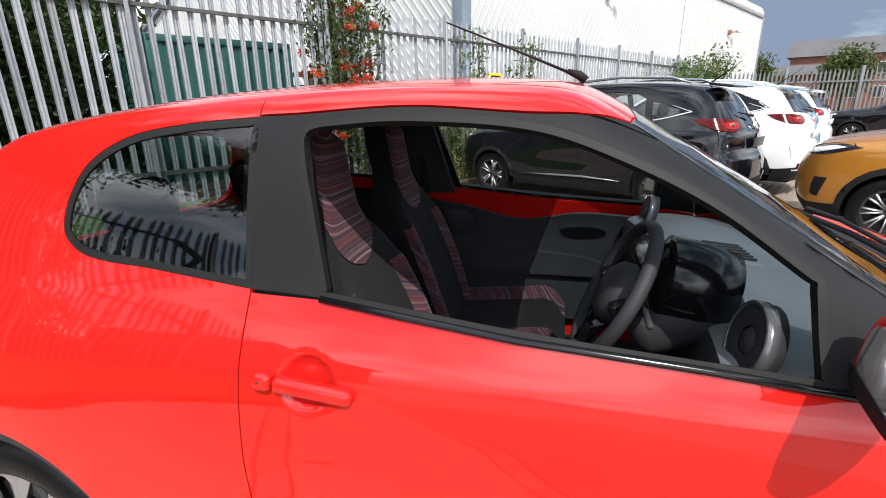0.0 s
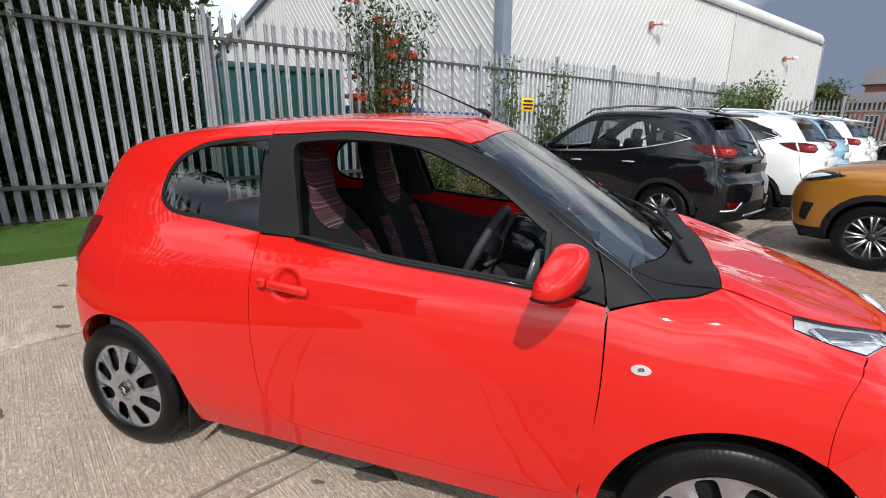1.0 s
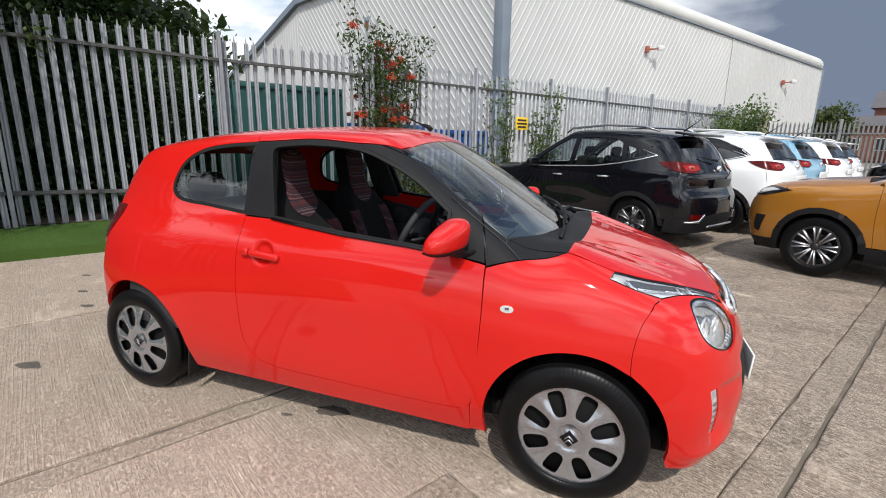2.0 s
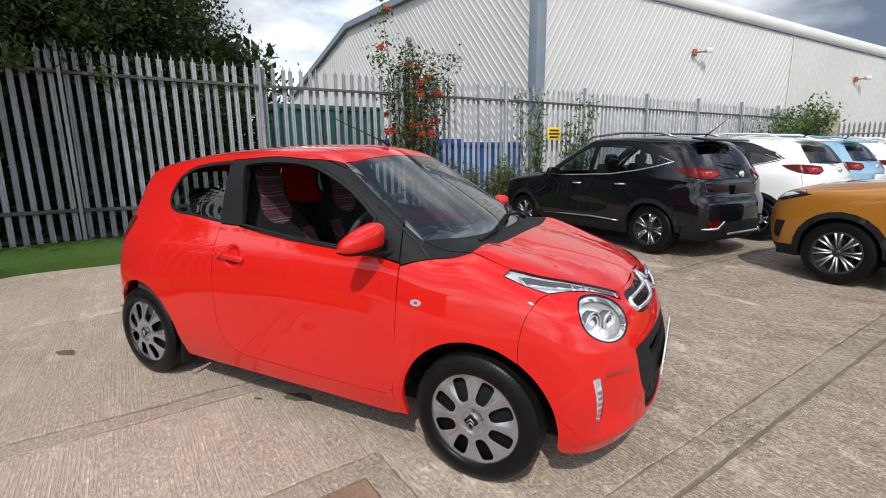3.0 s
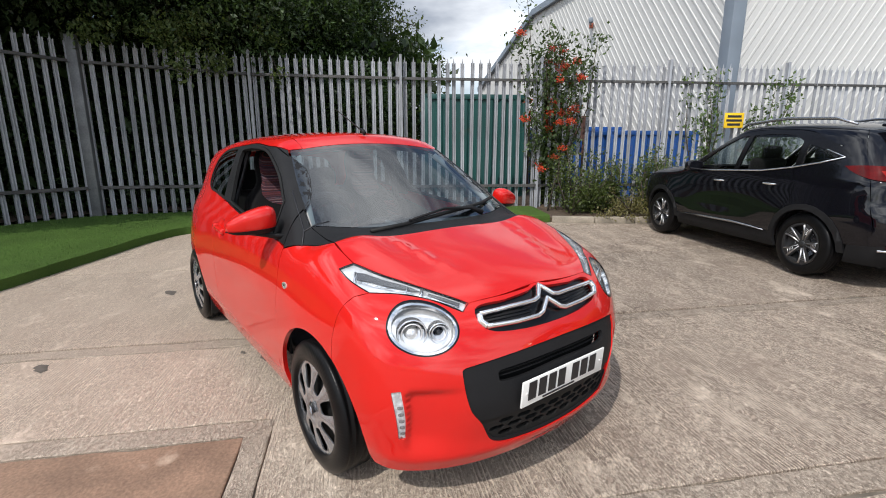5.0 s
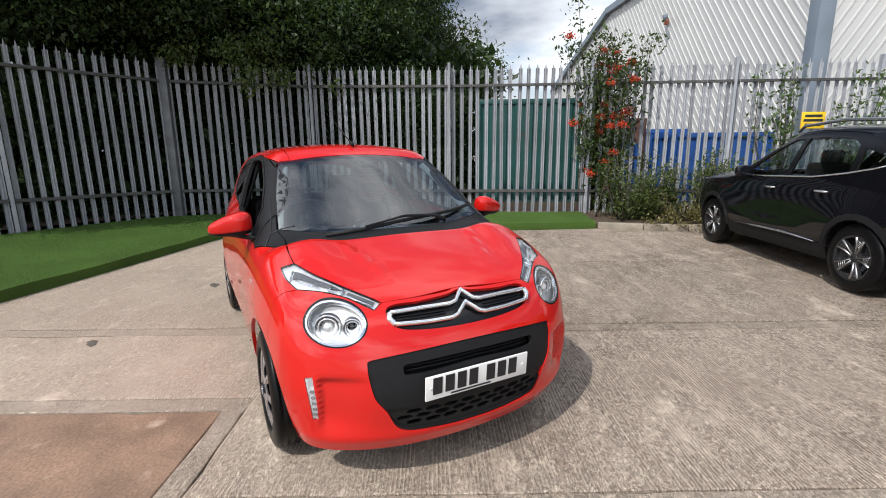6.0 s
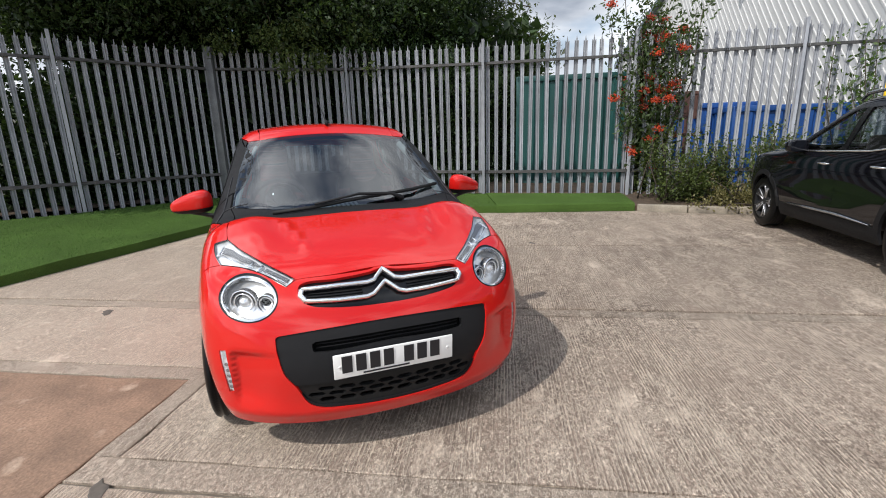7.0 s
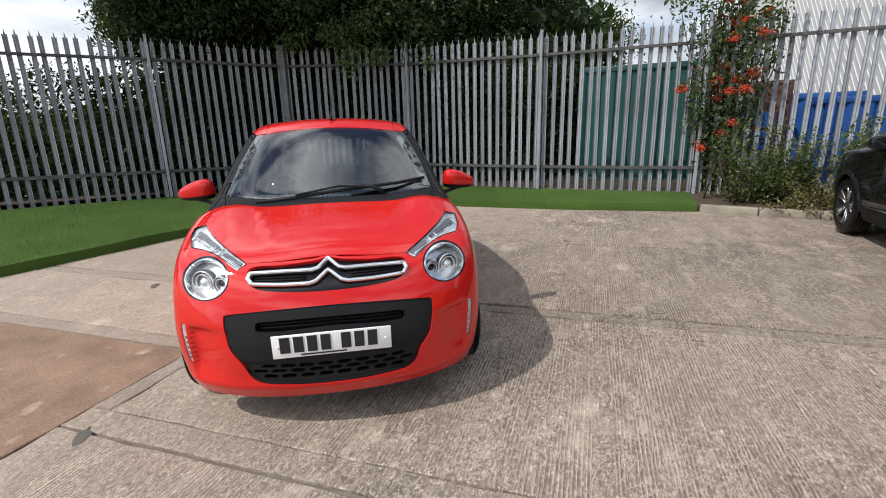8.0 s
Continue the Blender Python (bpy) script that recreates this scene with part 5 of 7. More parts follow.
# ---- red hatchback: cabin ----
M_CABIN = material("dark cabin plastic", (0.031, 0.031, 0.034), rough=0.6, spec=.3, bump=0.0005, bscale=700, vary=0.2, vscale=6)
M_DASH = material("grey dashboard plastic", (0.15, 0.157, 0.17), rough=0.6, bump=0.0006, bscale=600, vary=0.15, vscale=5)
M_CLOTH = material("black seat cloth", (0.011, 0.0105, 0.011), rough=0.95, fine=0.4, fscale=500, bump=0.0008, bscale=600, sheen=0.04, spec=.15)


def stripes():
    """Woven stripes of red, grey, navy and pale thread across the seat."""
    m = material("striped seat cloth", (0.1, 0.02, 0.02), rough=0.95, sheen=0.05)
    n, l = m.node_tree.nodes, m.node_tree.links
    b = n["Principled BSDF"]
    co, sep, t, rp = n.new("ShaderNodeTexCoord"), n.new("ShaderNodeSeparateXYZ"), n.new("ShaderNodeTexNoise"), n.new("ShaderNodeValToRGB")
    t.noise_dimensions = "1D"
    t.inputs["Scale"].default_value, t.inputs["Detail"].default_value, t.inputs["Roughness"].default_value = 92.0, 3.0, 0.85
    l.new(co.outputs["Object"], sep.inputs[0])
    add = n.new("ShaderNodeMath")
    l.new(sep.outputs["Z"], add.inputs[0])
    l.new(sep.outputs["X"], add.inputs[1])
    l.new(add.outputs[0], t.inputs["W"])
    r = rp.color_ramp
    r.interpolation = "CONSTANT"
    r.elements[0].position, r.elements[0].color = 0.0, (0.012, 0.010, 0.012, 1)
    r.elements[1].position, r.elements[1].color = 0.43, (0.13, 0.016, 0.015, 1)
    for p, c in ((0.37, (0.022, 0.022, 0.05)), (0.48, (0.012, 0.011, 0.013)), (0.53, (0.16, 0.026, 0.022)), (0.57, (0.03, 0.03, 0.065)), (0.61, (0.26, 0.18, 0.17)), (0.65, (0.10, 0.02, 0.025)), (0.70, (0.06, 0.06, 0.075))):
        e = r.elements.new(p)
        e.color = (*c, 1)
    l.new(t.outputs["Fac"], rp.inputs["Fac"])
    l.new(rp.outputs["Color"], b.inputs["Base Color"])
    return m


M_STRIPE = stripes()


def skin(name, fn, u0, u1, v0, v1, mat, parent, nu=14, nv=26, label=""):
    """A curved sheet x, y, z = fn(u, v)."""
    bm = bmesh.new()
    g = [[bm.verts.new(fn(u0 + (u1 - u0) * i / nu, v0 + (v1 - v0) * j / nv)) for i in range(nu + 1)] for j in range(nv + 1)]
    for j in range(nv):
        for i in range(nu):
            bm.faces.new((g[j][i], g[j][i + 1], g[j + 1][i + 1], g[j + 1][i]))
    bmesh.ops.remove_doubles(bm, verts=bm.verts, dist=1e-5)
    bmesh.ops.recalc_face_normals(bm, faces=bm.faces)
    return part(name, bm, mat, parent, label)


def front_seat(y0, x0):
    """One-piece backrest with a built-in headrest, and a cushion."""
    seat = thing("car_seat", "black cloth car seat with striped bolsters", "seat", "front seats of the hatchback")
    seat.matrix_basis = pose(x0, y0, 0)

    def half(v):
        return float(curve(v, [0, .2, .45, .62, .70, .76, .90, 1.0], [.235, .25, .24, .20, .135, .112, .115, .085]))

    def spine(v):
        return float(curve(v, [0, .3, .7, 1.0], [-.02, -.10, -.23, -.275])), .52 + .83 * v

    def front(u, v):
        a = max(-1.0, min(1.0, u))
        w = half(v)
        x, z = spine(v)
        bol = .055 * abs(a) ** 3 * (1 - max(0, min(1, (v - .5) / .18)))
        edge = .055 * (1 - max(0.0, 1 - abs(a) ** 8) ** .5)
        cap = .05 * max(0, (v - .93) / .07) ** 2
        return (x + .05 + bol - edge - cap, a * w, z + .012 * (1 - abs(a) ** 2) * (v > .9))

    def rear(u, v):
        a = max(-1.0, min(1.0, u))
        x, z = spine(v)
        return (x - .045 - .03 * (1 - a * a), a * half(v), z)

    back = skin("backrest", front, -.58, .58, 0, .52, M_CLOTH, seat, label="black cloth backrest")
    skin("upper_back", front, -1, 1, .52, 1.0, M_CLOTH, seat, 20, 24)
    for s in (-1, 1):
        skin("bolster", front, s * .58, s * 1.0, 0, .52, M_STRIPE, seat, 8, 24, "striped woven bolster")

    def crest(u, v):
        k = max(0.0, min(1.0, (v - .56) / .16)) ** .6 * .90
        x, y, z = front(u * k, v)
        return (x + .004, y, z)

    skin("headrest", crest, -1, 1, .56, .985, M_STRIPE, seat, 16, 24, "striped built-in headrest")
    skin("back_shell", rear, -1, 1, 0, 1.0, M_CLOTH, seat, 12, 20)
    for s in (-1, 1):
        skin("side_wall", lambda u, v: tuple(Vector(front(s, v)).lerp(Vector(rear(s, v)), u)), 0, 1, 0, 1.0, M_CLOTH, seat, 4, 20)
    skin("top_wall", lambda u, v: tuple(Vector(front(v, 1.0)).lerp(Vector(rear(v, 1.0)), u)), 0, 1, -1, 1, M_CLOTH, seat, 4, 12)

    def cushion(u, v):
        a = max(-1.0, min(1.0, u))
        x = v * .50
        drop = .10 * max(0, (v - .8) / .2) ** 2
        return (x, a * (.25 - .02 * v), .50 + .06 * v + .05 * abs(a) ** 4 - drop - .08 * (abs(a) > .999))

    skin("cushion", cushion, -.62, .62, 0, 1, M_CLOTH, seat, 12, 16)
    for s in (-1, 1):
        skin("cushion_bolster", cushion, s * .62, s * 1.0, 0, 1, M_STRIPE, seat, 8, 16)
    boxpart("seat_base", (.46, .46, .26), pose(.24, 0, .34), M_CABIN, seat, .04)
    return seat


front_seat(-.36, -.18)
front_seat(.36, -.24)
bench = thing("rear_bench", "black cloth rear bench seat", "seat")
boxpart("bench_back", (.16, 1.10, .52), pose(-1.02, 0, .78, 0, -14, 0), M_CLOTH, bench, .06)
boxpart("bench_cushion", (.48, 1.12, .18), pose(-.78, 0, .48, 0, -6, 0), M_CLOTH, bench, .06)
for y in (-.30, .30):
    boxpart("bench_headrest", (.09, .26, .17), pose(-1.10, y, 1.11, 0, -10, 0), M_CLOTH, bench, .05)

# floor, lining, door cards
boxpart("cabin_floor", (2.2, 1.28, .04), pose(-.35, 0, .30), M_CABIN, red, .01)
body.panel("roof_lining", "top", 1, [(.33, -.45, None, 1), (.33, .45, None, 1), (-1.1, .45, None, 1), (-1.1, -.45, None, 1)], M_CABIN, red, lift=-.045, depth=.006, gap=0, res=.08)
for s in (-1, 1):
    card = body.panel("door_card", "side", s, [(-.42, None, 1.00, 1), (-.42, None, .36, 1), (.76, None, .36, 1), (.76, None, .92, 1), (.60, None, .93), (.30, None, .945), (.05, None, .90), (-.2, None, .96)], M_CABIN, red, "black door lining", lift=-.062, depth=.012, gap=0)
    body.panel("armrest", "side", s, [(-.40, None, .72), (-.1, None, .735), (.35, None, .70), (.52, None, .62), (.2, None, .60), (-.4, None, .62)], M_CABIN, card, lift=-.055, depth=.05, gap=0)
    body.panel("door_pull", "side", s, [(.22, None, .845), (.30, None, .865), (.40, None, .86), (.43, None, .835), (.38, None, .81), (.26, None, .81)], M_GLOSS, card, lift=-.070, depth=.012, gap=0, res=.02)
    body.panel("sill_lining", "side", s, [(-1.20, None, 1.02, 1), (-1.25, None, .40, 1), (-.44, None, .40, 1), (-.44, None, 1.02, 1)], M_CABIN, red, lift=-.03, depth=.01, gap=0)
    part("seat_belt", tube([(-.40, s * .60, 1.25), (-.42, s * .64, .95), (-.40, s * .66, .55)], .018, 6, True, .12), M_CLOTH, red)
    body.panel("pillar_lining", "side", s, [(-.51, None, 1.395, 1), (-.36, None, 1.39, 1), (-.28, None, 1.02, 1), (-.47, None, 1.02, 1)], M_CABIN, red, lift=-.03, depth=.02, gap=0)
    belt_ring = part("belt_anchor", lathe([(.012, .004), (.022, .004), (.022, -.004), (.012, -.004)], 16, True), M_CABIN, red)
    belt_ring.matrix_basis = pose(-.40, s * .575, 1.27)

# dashboard
def dash_fn(u, v):
    """u across the car, v from the windscreen edge over the brow and down."""
    x = float(curve(v, [0, .35, .55, .7, 1.0], [.93, .70, .56, .54, .60])) - .05 * u * u + .0
    z = float(curve(v, [0, .35, .55, .7, 1.0], [.925, .945, .915, .83, .50])) + .012 * math.cos(u * 3.1)
    return (x, u * .66, z)


dash = thing("dashboard", "grey and black moulded dashboard with round vents", "dashboard")
skin("dash_top", dash_fn, -1, 1, 0, .56, M_DASH, dash, 30, 16)
skin("dash_front", dash_fn, -1, 1, .56, 1.0, M_CABIN, dash, 30, 12)
boxpart("centre_console", (.42, .20, .30), pose(.42, 0, .42, 0, -8, 0), M_CABIN, dash, .05)
boxpart("centre_panel", (.10, .24, .34), pose(.53, 0, .80, 0, -18, 0), M_GLOSS, dash, .03, "gloss black centre panel")
boxpart("display", (.012, .16, .10), pose(.487, 0, .885, 0, -18, 0), M_INK, dash, .004)
part("gear_knob", tube([(.30, 0, .58), (.31, 0, .66), (.315, 0, .70)], [.012, .012, .026], 12), M_CABIN, dash)
pod = part("instrument_pod", lathe([(.001, .10), (.075, .10), (.098, .085), (.10, .0), (.092, -.06), (.001, -.09)], 36), M_GLOSS, dash, "gloss black round instrument pod")
pod.matrix_basis = pose(.525, -.36, .985, 0, 0, -90) @ pose(0, 0, 0, -12, 0, 0)
boxpart("column_shroud", (.26, .15, .12), pose(.50, -.36, .90, 0, -22, 0), M_CABIN, dash, .04)
for y, x, z in ((-.585, .565, .955), (.585, .575, .945)):
    v = part("side_vent", lathe([(.030, .010), (.062, .016), (.075, .012), (.080, -.02), (.062, -.01), (.034, -.02)], 28), M_CABIN, dash, "round side vent with silver surround")
    v.matrix_basis = pose(x, y, z, 0, 0, -90) @ pose(0, 0, 0, -14, 0, 0)
    part("vent_core", lathe([(.001, .014), (.024, .012), (.034, .0), (.034, -.02)], 20), M_CABIN, v)
    part("vent_ring", lathe([(.072, .018), (.080, .015), (.082, -.004), (.073, .0)], 28, True), M_BEZEL, v)
for i in range(6):
    boxpart("top_vent_slat", (.11, .008, .010), pose(.70, -.07 + i * .028, .968, 0, 6, 0), M_INK, dash, .002)
boxpart("top_vent", (.14, .20, .02), pose(.70, 0, .955, 0, 6, 0), M_DASH, dash, .008)

# steering wheel
sw = thing("steering_wheel", "dark grey three-spoke steering wheel", "steering wheel")
sw.matrix_basis = pose(.335, -.36, .955, 0, 0, -90) @ pose(0, 0, 0, -26, 0, 0)
rim_bm = bmesh.new()
N1, N2 = 48, 10
g = [[rim_bm.verts.new(((.178 + .0165 * math.cos(b)) * math.cos(a), -.0165 * math.sin(b), (.178 + .0165 * math.cos(b)) * math.sin(a))) for b in np.linspace(0, 2 * math.pi, N2, endpoint=False)] for a in np.linspace(0, 2 * math.pi, N1, endpoint=False)]
for i in range(N1):
    for j in range(N2):
        rim_bm.faces.new((g[i][j], g[(i + 1) % N1][j], g[(i + 1) % N1][(j + 1) % N2], g[i][(j + 1) % N2]))
bmesh.ops.recalc_face_normals(rim_bm, faces=rim_bm.faces)
part("rim", rim_bm, M_CABIN, sw)
part("airbag_cover", lathe([(.001, .030), (.055, .026), (.078, .006), (.082, -.02), (.06, -.05), (.001, -.06)], 32), M_CABIN, sw)
for a in (0, 180, 270):
    part("spoke", tube([(.06 * math.cos(radians(a)), .012, .06 * math.sin(radians(a))), (.175 * math.cos(radians(a)), .0, .175 * math.sin(radians(a)))], [.032, .018], 10, True, .5), M_GLOSS, sw)
part("column", tube([(0, .02, 0), (0, .26, 0)], .035, 14), M_CABIN, sw)
for sx in (-1, 1):
    part("stalk", tube([(sx * .03, .07, .01), (sx * .19, .05, .02)], [.009, .007], 8), M_CABIN, sw)

# pale lining of the windscreen pillars
M_LINING = material("pale grey cloth lining", (0.42, 0.42, 0.41), rough=0.9, vary=0.08, vscale=8)
for s in (-1, 1):
    pts = [Vector(body.place((x, y, None), s, "top")) - Vector((0, s * .012, .030)) for x, y in ((.35, .485), (.48, .53), (.62, .572), (.74, .602), (.82, .618))]
    part("pillar_trim", tube(pts, [.020, .024, .024, .022, .016], 8, True, .6), M_LINING, red, "pale grey pillar lining")

# ---- parked cars behind ----
def suv_form(p):
    x, y, z = p[..., 0], np.abs(p[..., 1]), p[..., 2]
    w = curve(z, [.15, .3, .5, .7, .85, 1.0, 1.08, 1.35, 1.58, 1.7], [.80, .870, .898, .905, .905, .890, .862, .752, .640, .56])
    w = w - 0.13 * np.clip((x - 1.1) / 1.05, 0, 1) ** 2 - 0.13 * np.clip((-1.1 - x) / 1.05, 0, 1) ** 2
    low = np.exp(-((z - .62) / .2) ** 2)
    w = w + low * .02 * (np.exp(-((x - 1.29) / .42) ** 2) + np.exp(-((x + 1.29) / .42) ** 2)) - .014 * np.exp(-((z - .62) / .12) ** 2) * np.exp(-(x / .6) ** 2)
    roof = curve(x, [-2.3, -1.9, -1.5, -.9, -.3, .1, .5], [1.44, 1.535, 1.595, 1.64, 1.65, 1.625, 1.5]) - 0.08 * y * y
    screen = 1.085 + (.98 - .22 * y * y - x) * .58
    hood = curve(x, [.3, 1.0, 1.5, 1.95, 2.25], [1.18, 1.10, 1.065, .99, .80]) - .09 * y * y + .018 * np.exp(-((y - .58) / .12) ** 2)
    top = (z - smax(smin(roof, screen, .03), hood, .03)) * .87
    xf = curve(z, [.2, .35, .6, .85, 1.0, 1.2], [2.04, 2.13, 2.18, 2.14, 2.02, 1.8]) - .20 * y * y - .22 * y ** 4
    xr = curve(z, [.2, .35, .5, .7, .85, 1.0, 1.1, 1.3, 1.5, 1.7], [-2.02, -2.11, -2.15, -2.14, -2.07, -2.06, -2.0, -1.87, -1.72, -1.56]) + .14 * y * y + .10 * y ** 4
    ends = np.maximum((x - xf) * .95, (xr - x) * .9)
    return np.maximum(smax(smax((y - w) * .95, top, .05), ends, .11), .2 - z)


suv_shell = Shell(suv_form, zc=.85, xf=1.1, xr=-1.0)
M_BLACK = material("black car paint", (0.004, 0.004, 0.006), rough=0.5, coat=1.0, spec=0.0)
M_WHITEP = material("white car paint", (0.72, 0.73, 0.73), rough=0.5, coat=1.0, spec=.2)
M_BLUEP = material("pale blue car paint", (0.19, 0.36, 0.48), rough=0.45, coat=1.0, spec=.2)
M_GOLD = material("orange-gold car paint", (0.42, 0.170, 0.014), rough=0.42, metal=0.35, coat=1.0)
M_TAILR = material("red lamp lens", (0.075, 0.002, 0.002), rough=0.15, coat=0.2, vary=.5, vscale=9, spec=.1)
M_TAILB = material("bright red lamp core", (0.24, 0.007, 0.005), rough=0.25, coat=0.2, vary=.3, vscale=30, spec=.1)
M_TAILW = material("pale lamp window", (0.42, 0.13, 0.11), rough=0.3, spec=.2)
M_PRIV = glass("privacy glass", (0.12, 0.13, 0.14), 0.09)
M_ALLOY = material("machined alloy", (0.52, 0.52, 0.53), rough=0.38, metal=1.0)
M_SPOKE = material("dark wheel paint", (0.030, 0.031, 0.033), rough=0.4, metal=0.3)


def alloy(spokes, ridged, spread=9.0):
    """A dark dished wheel with pairs of machined spokes; ridges fill the wedge between a pair."""
    def build(hub, rim, h):
        th = np.linspace(0, 2 * np.pi, 60, endpoint=False)
        loops = [np.stack((np.cos(th), np.sin(th)), 1) * rim * 1.0]
        for k in range(spokes):
            a0, half_w = 2 * np.pi * (k + .5) / spokes, np.pi / spokes * .56
            t = np.linspace(-1, 1, 6)
            pts = [(rim * .90 * np.cos(a0 + half_w * q), rim * .90 * np.sin(a0 + half_w * q)) for q in t] + [(rim * .34 * np.cos(a0 - half_w * q * .45), rim * .34 * np.sin(a0 - half_w * q * .45)) for q in t]
            loops.append(np.array(pts))
        uv, tris = fill(loops, .03)
        r = np.linalg.norm(uv, axis=1) / rim
        y = -(h * .72 + .03 * r ** 2)
        n = np.stack((.06 * uv[:, 0] / rim, -np.ones(len(uv)), .06 * uv[:, 1] / rim), 1)
        n /= np.linalg.norm(n, axis=1, keepdims=True)
        plate("alloy_face", np.stack((uv[:, 0], y, uv[:, 1]), 1), n, tris, M_SPOKE, hub, depth=.03)
        part("rim_lip", lathe([(rim * .96, h * .9), (rim * 1.0, h * .95), (rim * 1.01, h * .84), (rim * .95, h * .80)], 48, True), M_ALLOY, hub)

        def at(r, a):
            return Vector((r * rim * math.cos(a), -(h * .72 + .03 * r * r) - .003, r * rim * math.sin(a)))
        for k in range(spokes):
            for e in (-1, 1):
                a0 = 2 * np.pi * k / spokes
                part("spoke", tube([at(.20, a0 + e * radians(spread * .9)), at(.60, a0 + e * radians(spread * .8)), at(.93, a0 + e * radians(spread))], [rim * .030, rim * .034, rim * .050] if ridged else [rim * .04, rim * .055, rim * .06], 6, True, .35), M_ALLOY, hub)
            for q in ((.55, .64, .73, .82) if ridged else ()):
                part("spoke_ridge", tube([at(q - .06, a0 - radians(spread * .9)), at(q + .02, a0 + radians(spread * .9))], rim * .017, 5, True, .6), M_ALLOY, hub)
        part("barrel", lathe([(rim * .98, h * .9), (rim * .96, h * .2), (rim * .3, h * .15), (.001, h * .15)], 36), M_SPOKE, hub)
        part("brake_disc", lathe([(rim * .62, h * .32), (rim * .62, h * .25), (.001, h * .25)], 28), M_SILVER, hub)
        part("hub_cap", lathe([(.001, h * .80), (.03, h * .80), (.036, h * .70)], 16), M_SPOKE, hub)
    return build


def soft(pts):
    return [(x, None, z) if len(q) == 0 else (x, None, z, 1) for x, z, *q in pts]


def half_liner():
    lin = lathe([(.385, .20), (.39, 0), (.39, -.22), (.30, -.24), (.03, -.24)], 32)
    bmesh.ops.bisect_plane(lin, geom=lin.verts[:] + lin.edges[:] + lin.faces[:], plane_co=(0, 0, -.06), plane_no=(0, 0, -1), clear_outer=True)
    return lin


def suv(label, paint, wheel_face, glass_mat=None, name="suv_car"):
    """A five-door crossover on its wheels, nose towards +x."""
    car = thing(name, label, "car", "parked crossovers")
    B, gm = suv_shell, glass_mat or M_GLASS
    R = .385
    for s in (-1, 1):
        af = arc(1.2925, .335, R, 192, -8, 11)
        B.panel("front_fender", "side", s, soft([(.83, 1.03, 1), (.84, .7), (.82, .40, 1)]) + [(af[0][0], None, .40, 1)] + af[1:8] + soft([(1.66, .52, 1), (1.70, .66), (1.66, .80, 1), (1.62, .90, 1)]) + [(1.68, .73, None, 1), (1.35, .74, None), (.97, .72, None, 1)], paint, car, res=.06)
        d1 = B.panel("front_door", "side", s, soft([(.83, 1.03, 1), (.84, .7), (.82, .40, 1), (-.17, .40, 1), (-.20, .7), (-.19, 1.06, 1), (.2, 1.045)]), paint, car, res=.06)
        d2 = B.panel("rear_door", "side", s, soft([(-.19, 1.06, 1), (-.20, .7), (-.17, .40, 1), (-.88, .40, 1), (-.93, .60), (-1.08, .78), (-1.12, .95), (-1.02, 1.13, 1), (-.6, 1.075)]), paint, car, res=.06)
        B.panel("rear_quarter", "side", s, soft([(-1.02, 1.13, 1), (-1.12, .95), (-1.08, .78), (-.93, .60), (-.90, .47, 1)]) + arc(-1.2925, .335, R, 20, 165, 9) + soft([(-1.75, .42, 1), (-1.93, .55), (-1.88, .80), (-1.82, 1.05), (-1.70, 1.26), (-1.60, 1.44, 1), (-1.42, 1.36), (-1.53, 1.26), (-1.2, 1.17)]), paint, car, res=.06)
        B.panel("sill_cladding", "side", s, soft([(.87, .395, 1), (-.87, .395, 1), (-.87, .23, 1), (.87, .23, 1)]), M_TRIM, car, "textured black sill cladding", res=.06)
        part("sill_strip", tube([Vector(B.place((x, None, z), s, "side")) + Vector((0, s * .010, 0)) for x, z in ((.72, .40), (.2, .415), (-.3, .425), (-.80, .405))], [.008, .018, .018, .006], 8, True, .7), M_SILVER, car, "silver strip along the sill")
        for cx in (1.2925, -1.2925):
            lo_ = [(cx + r * math.cos(a), None, .335 + r * math.sin(a), 1) for r, a in ((R + .05, radians(a)) for a in range(-14, 196, 15))]
            hi_ = [(cx + r * math.cos(a), None, .335 + r * math.sin(a), 1) for r, a in ((R - .012, radians(a)) for a in range(-14, 196, 15))]
            B.panel("arch_trim", "side", s, lo_ + hi_[::-1], M_TRIM, car, lift=.008, depth=.03, gap=0, res=.05)
            part("arch_liner", half_liner(), M_DARK, car).matrix_basis = pose(cx, s * .62, .335, 0, 0, 0 if s < 0 else 180)
            wheel("wheel", pose(cx, s * .775, .335, 0, 0, 0 if s < 0 else 180), car, .335, .205, .225, wheel_face)
        W1 = soft([(.60, 1.06, 1), (.44, 1.19), (.20, 1.36), (-.02, 1.475), (-.14, 1.49, 1), (-.15, 1.085, 1)])
        W2 = soft([(-.23, 1.09, 1), (-.22, 1.495, 1), (-.55, 1.505), (-.85, 1.475), (-.97, 1.42, 1), (-1.02, 1.155, 1), (-.6, 1.105)])
        W3 = soft([(-1.10, 1.18, 1), (-1.06, 1.385, 1), (-1.22, 1.345), (-1.47, 1.265, 1), (-1.3, 1.215)])
        upper = B.panel("window_frame", "side", s, soft([(.80, 1.035, 1), (.70, 1.10), (.44, 1.27), (.15, 1.46), (-.05, 1.535), (-.5, 1.56), (-1.0, 1.525), (-1.40, 1.38), (-1.58, 1.27, 1), (-1.2, 1.17), (-1.02, 1.13), (-.6, 1.075), (-.19, 1.06), (.2, 1.045)]), M_GLOSS, car, "gloss black window surround", holes=[W1, W2, W3], res=.05)
        for wl_ in (W1, W2, W3):
            B.panel("window_pane", "side", s, wl_, gm, upper, lift=-.006, depth=.004, gap=-.002, res=.08, back=False)
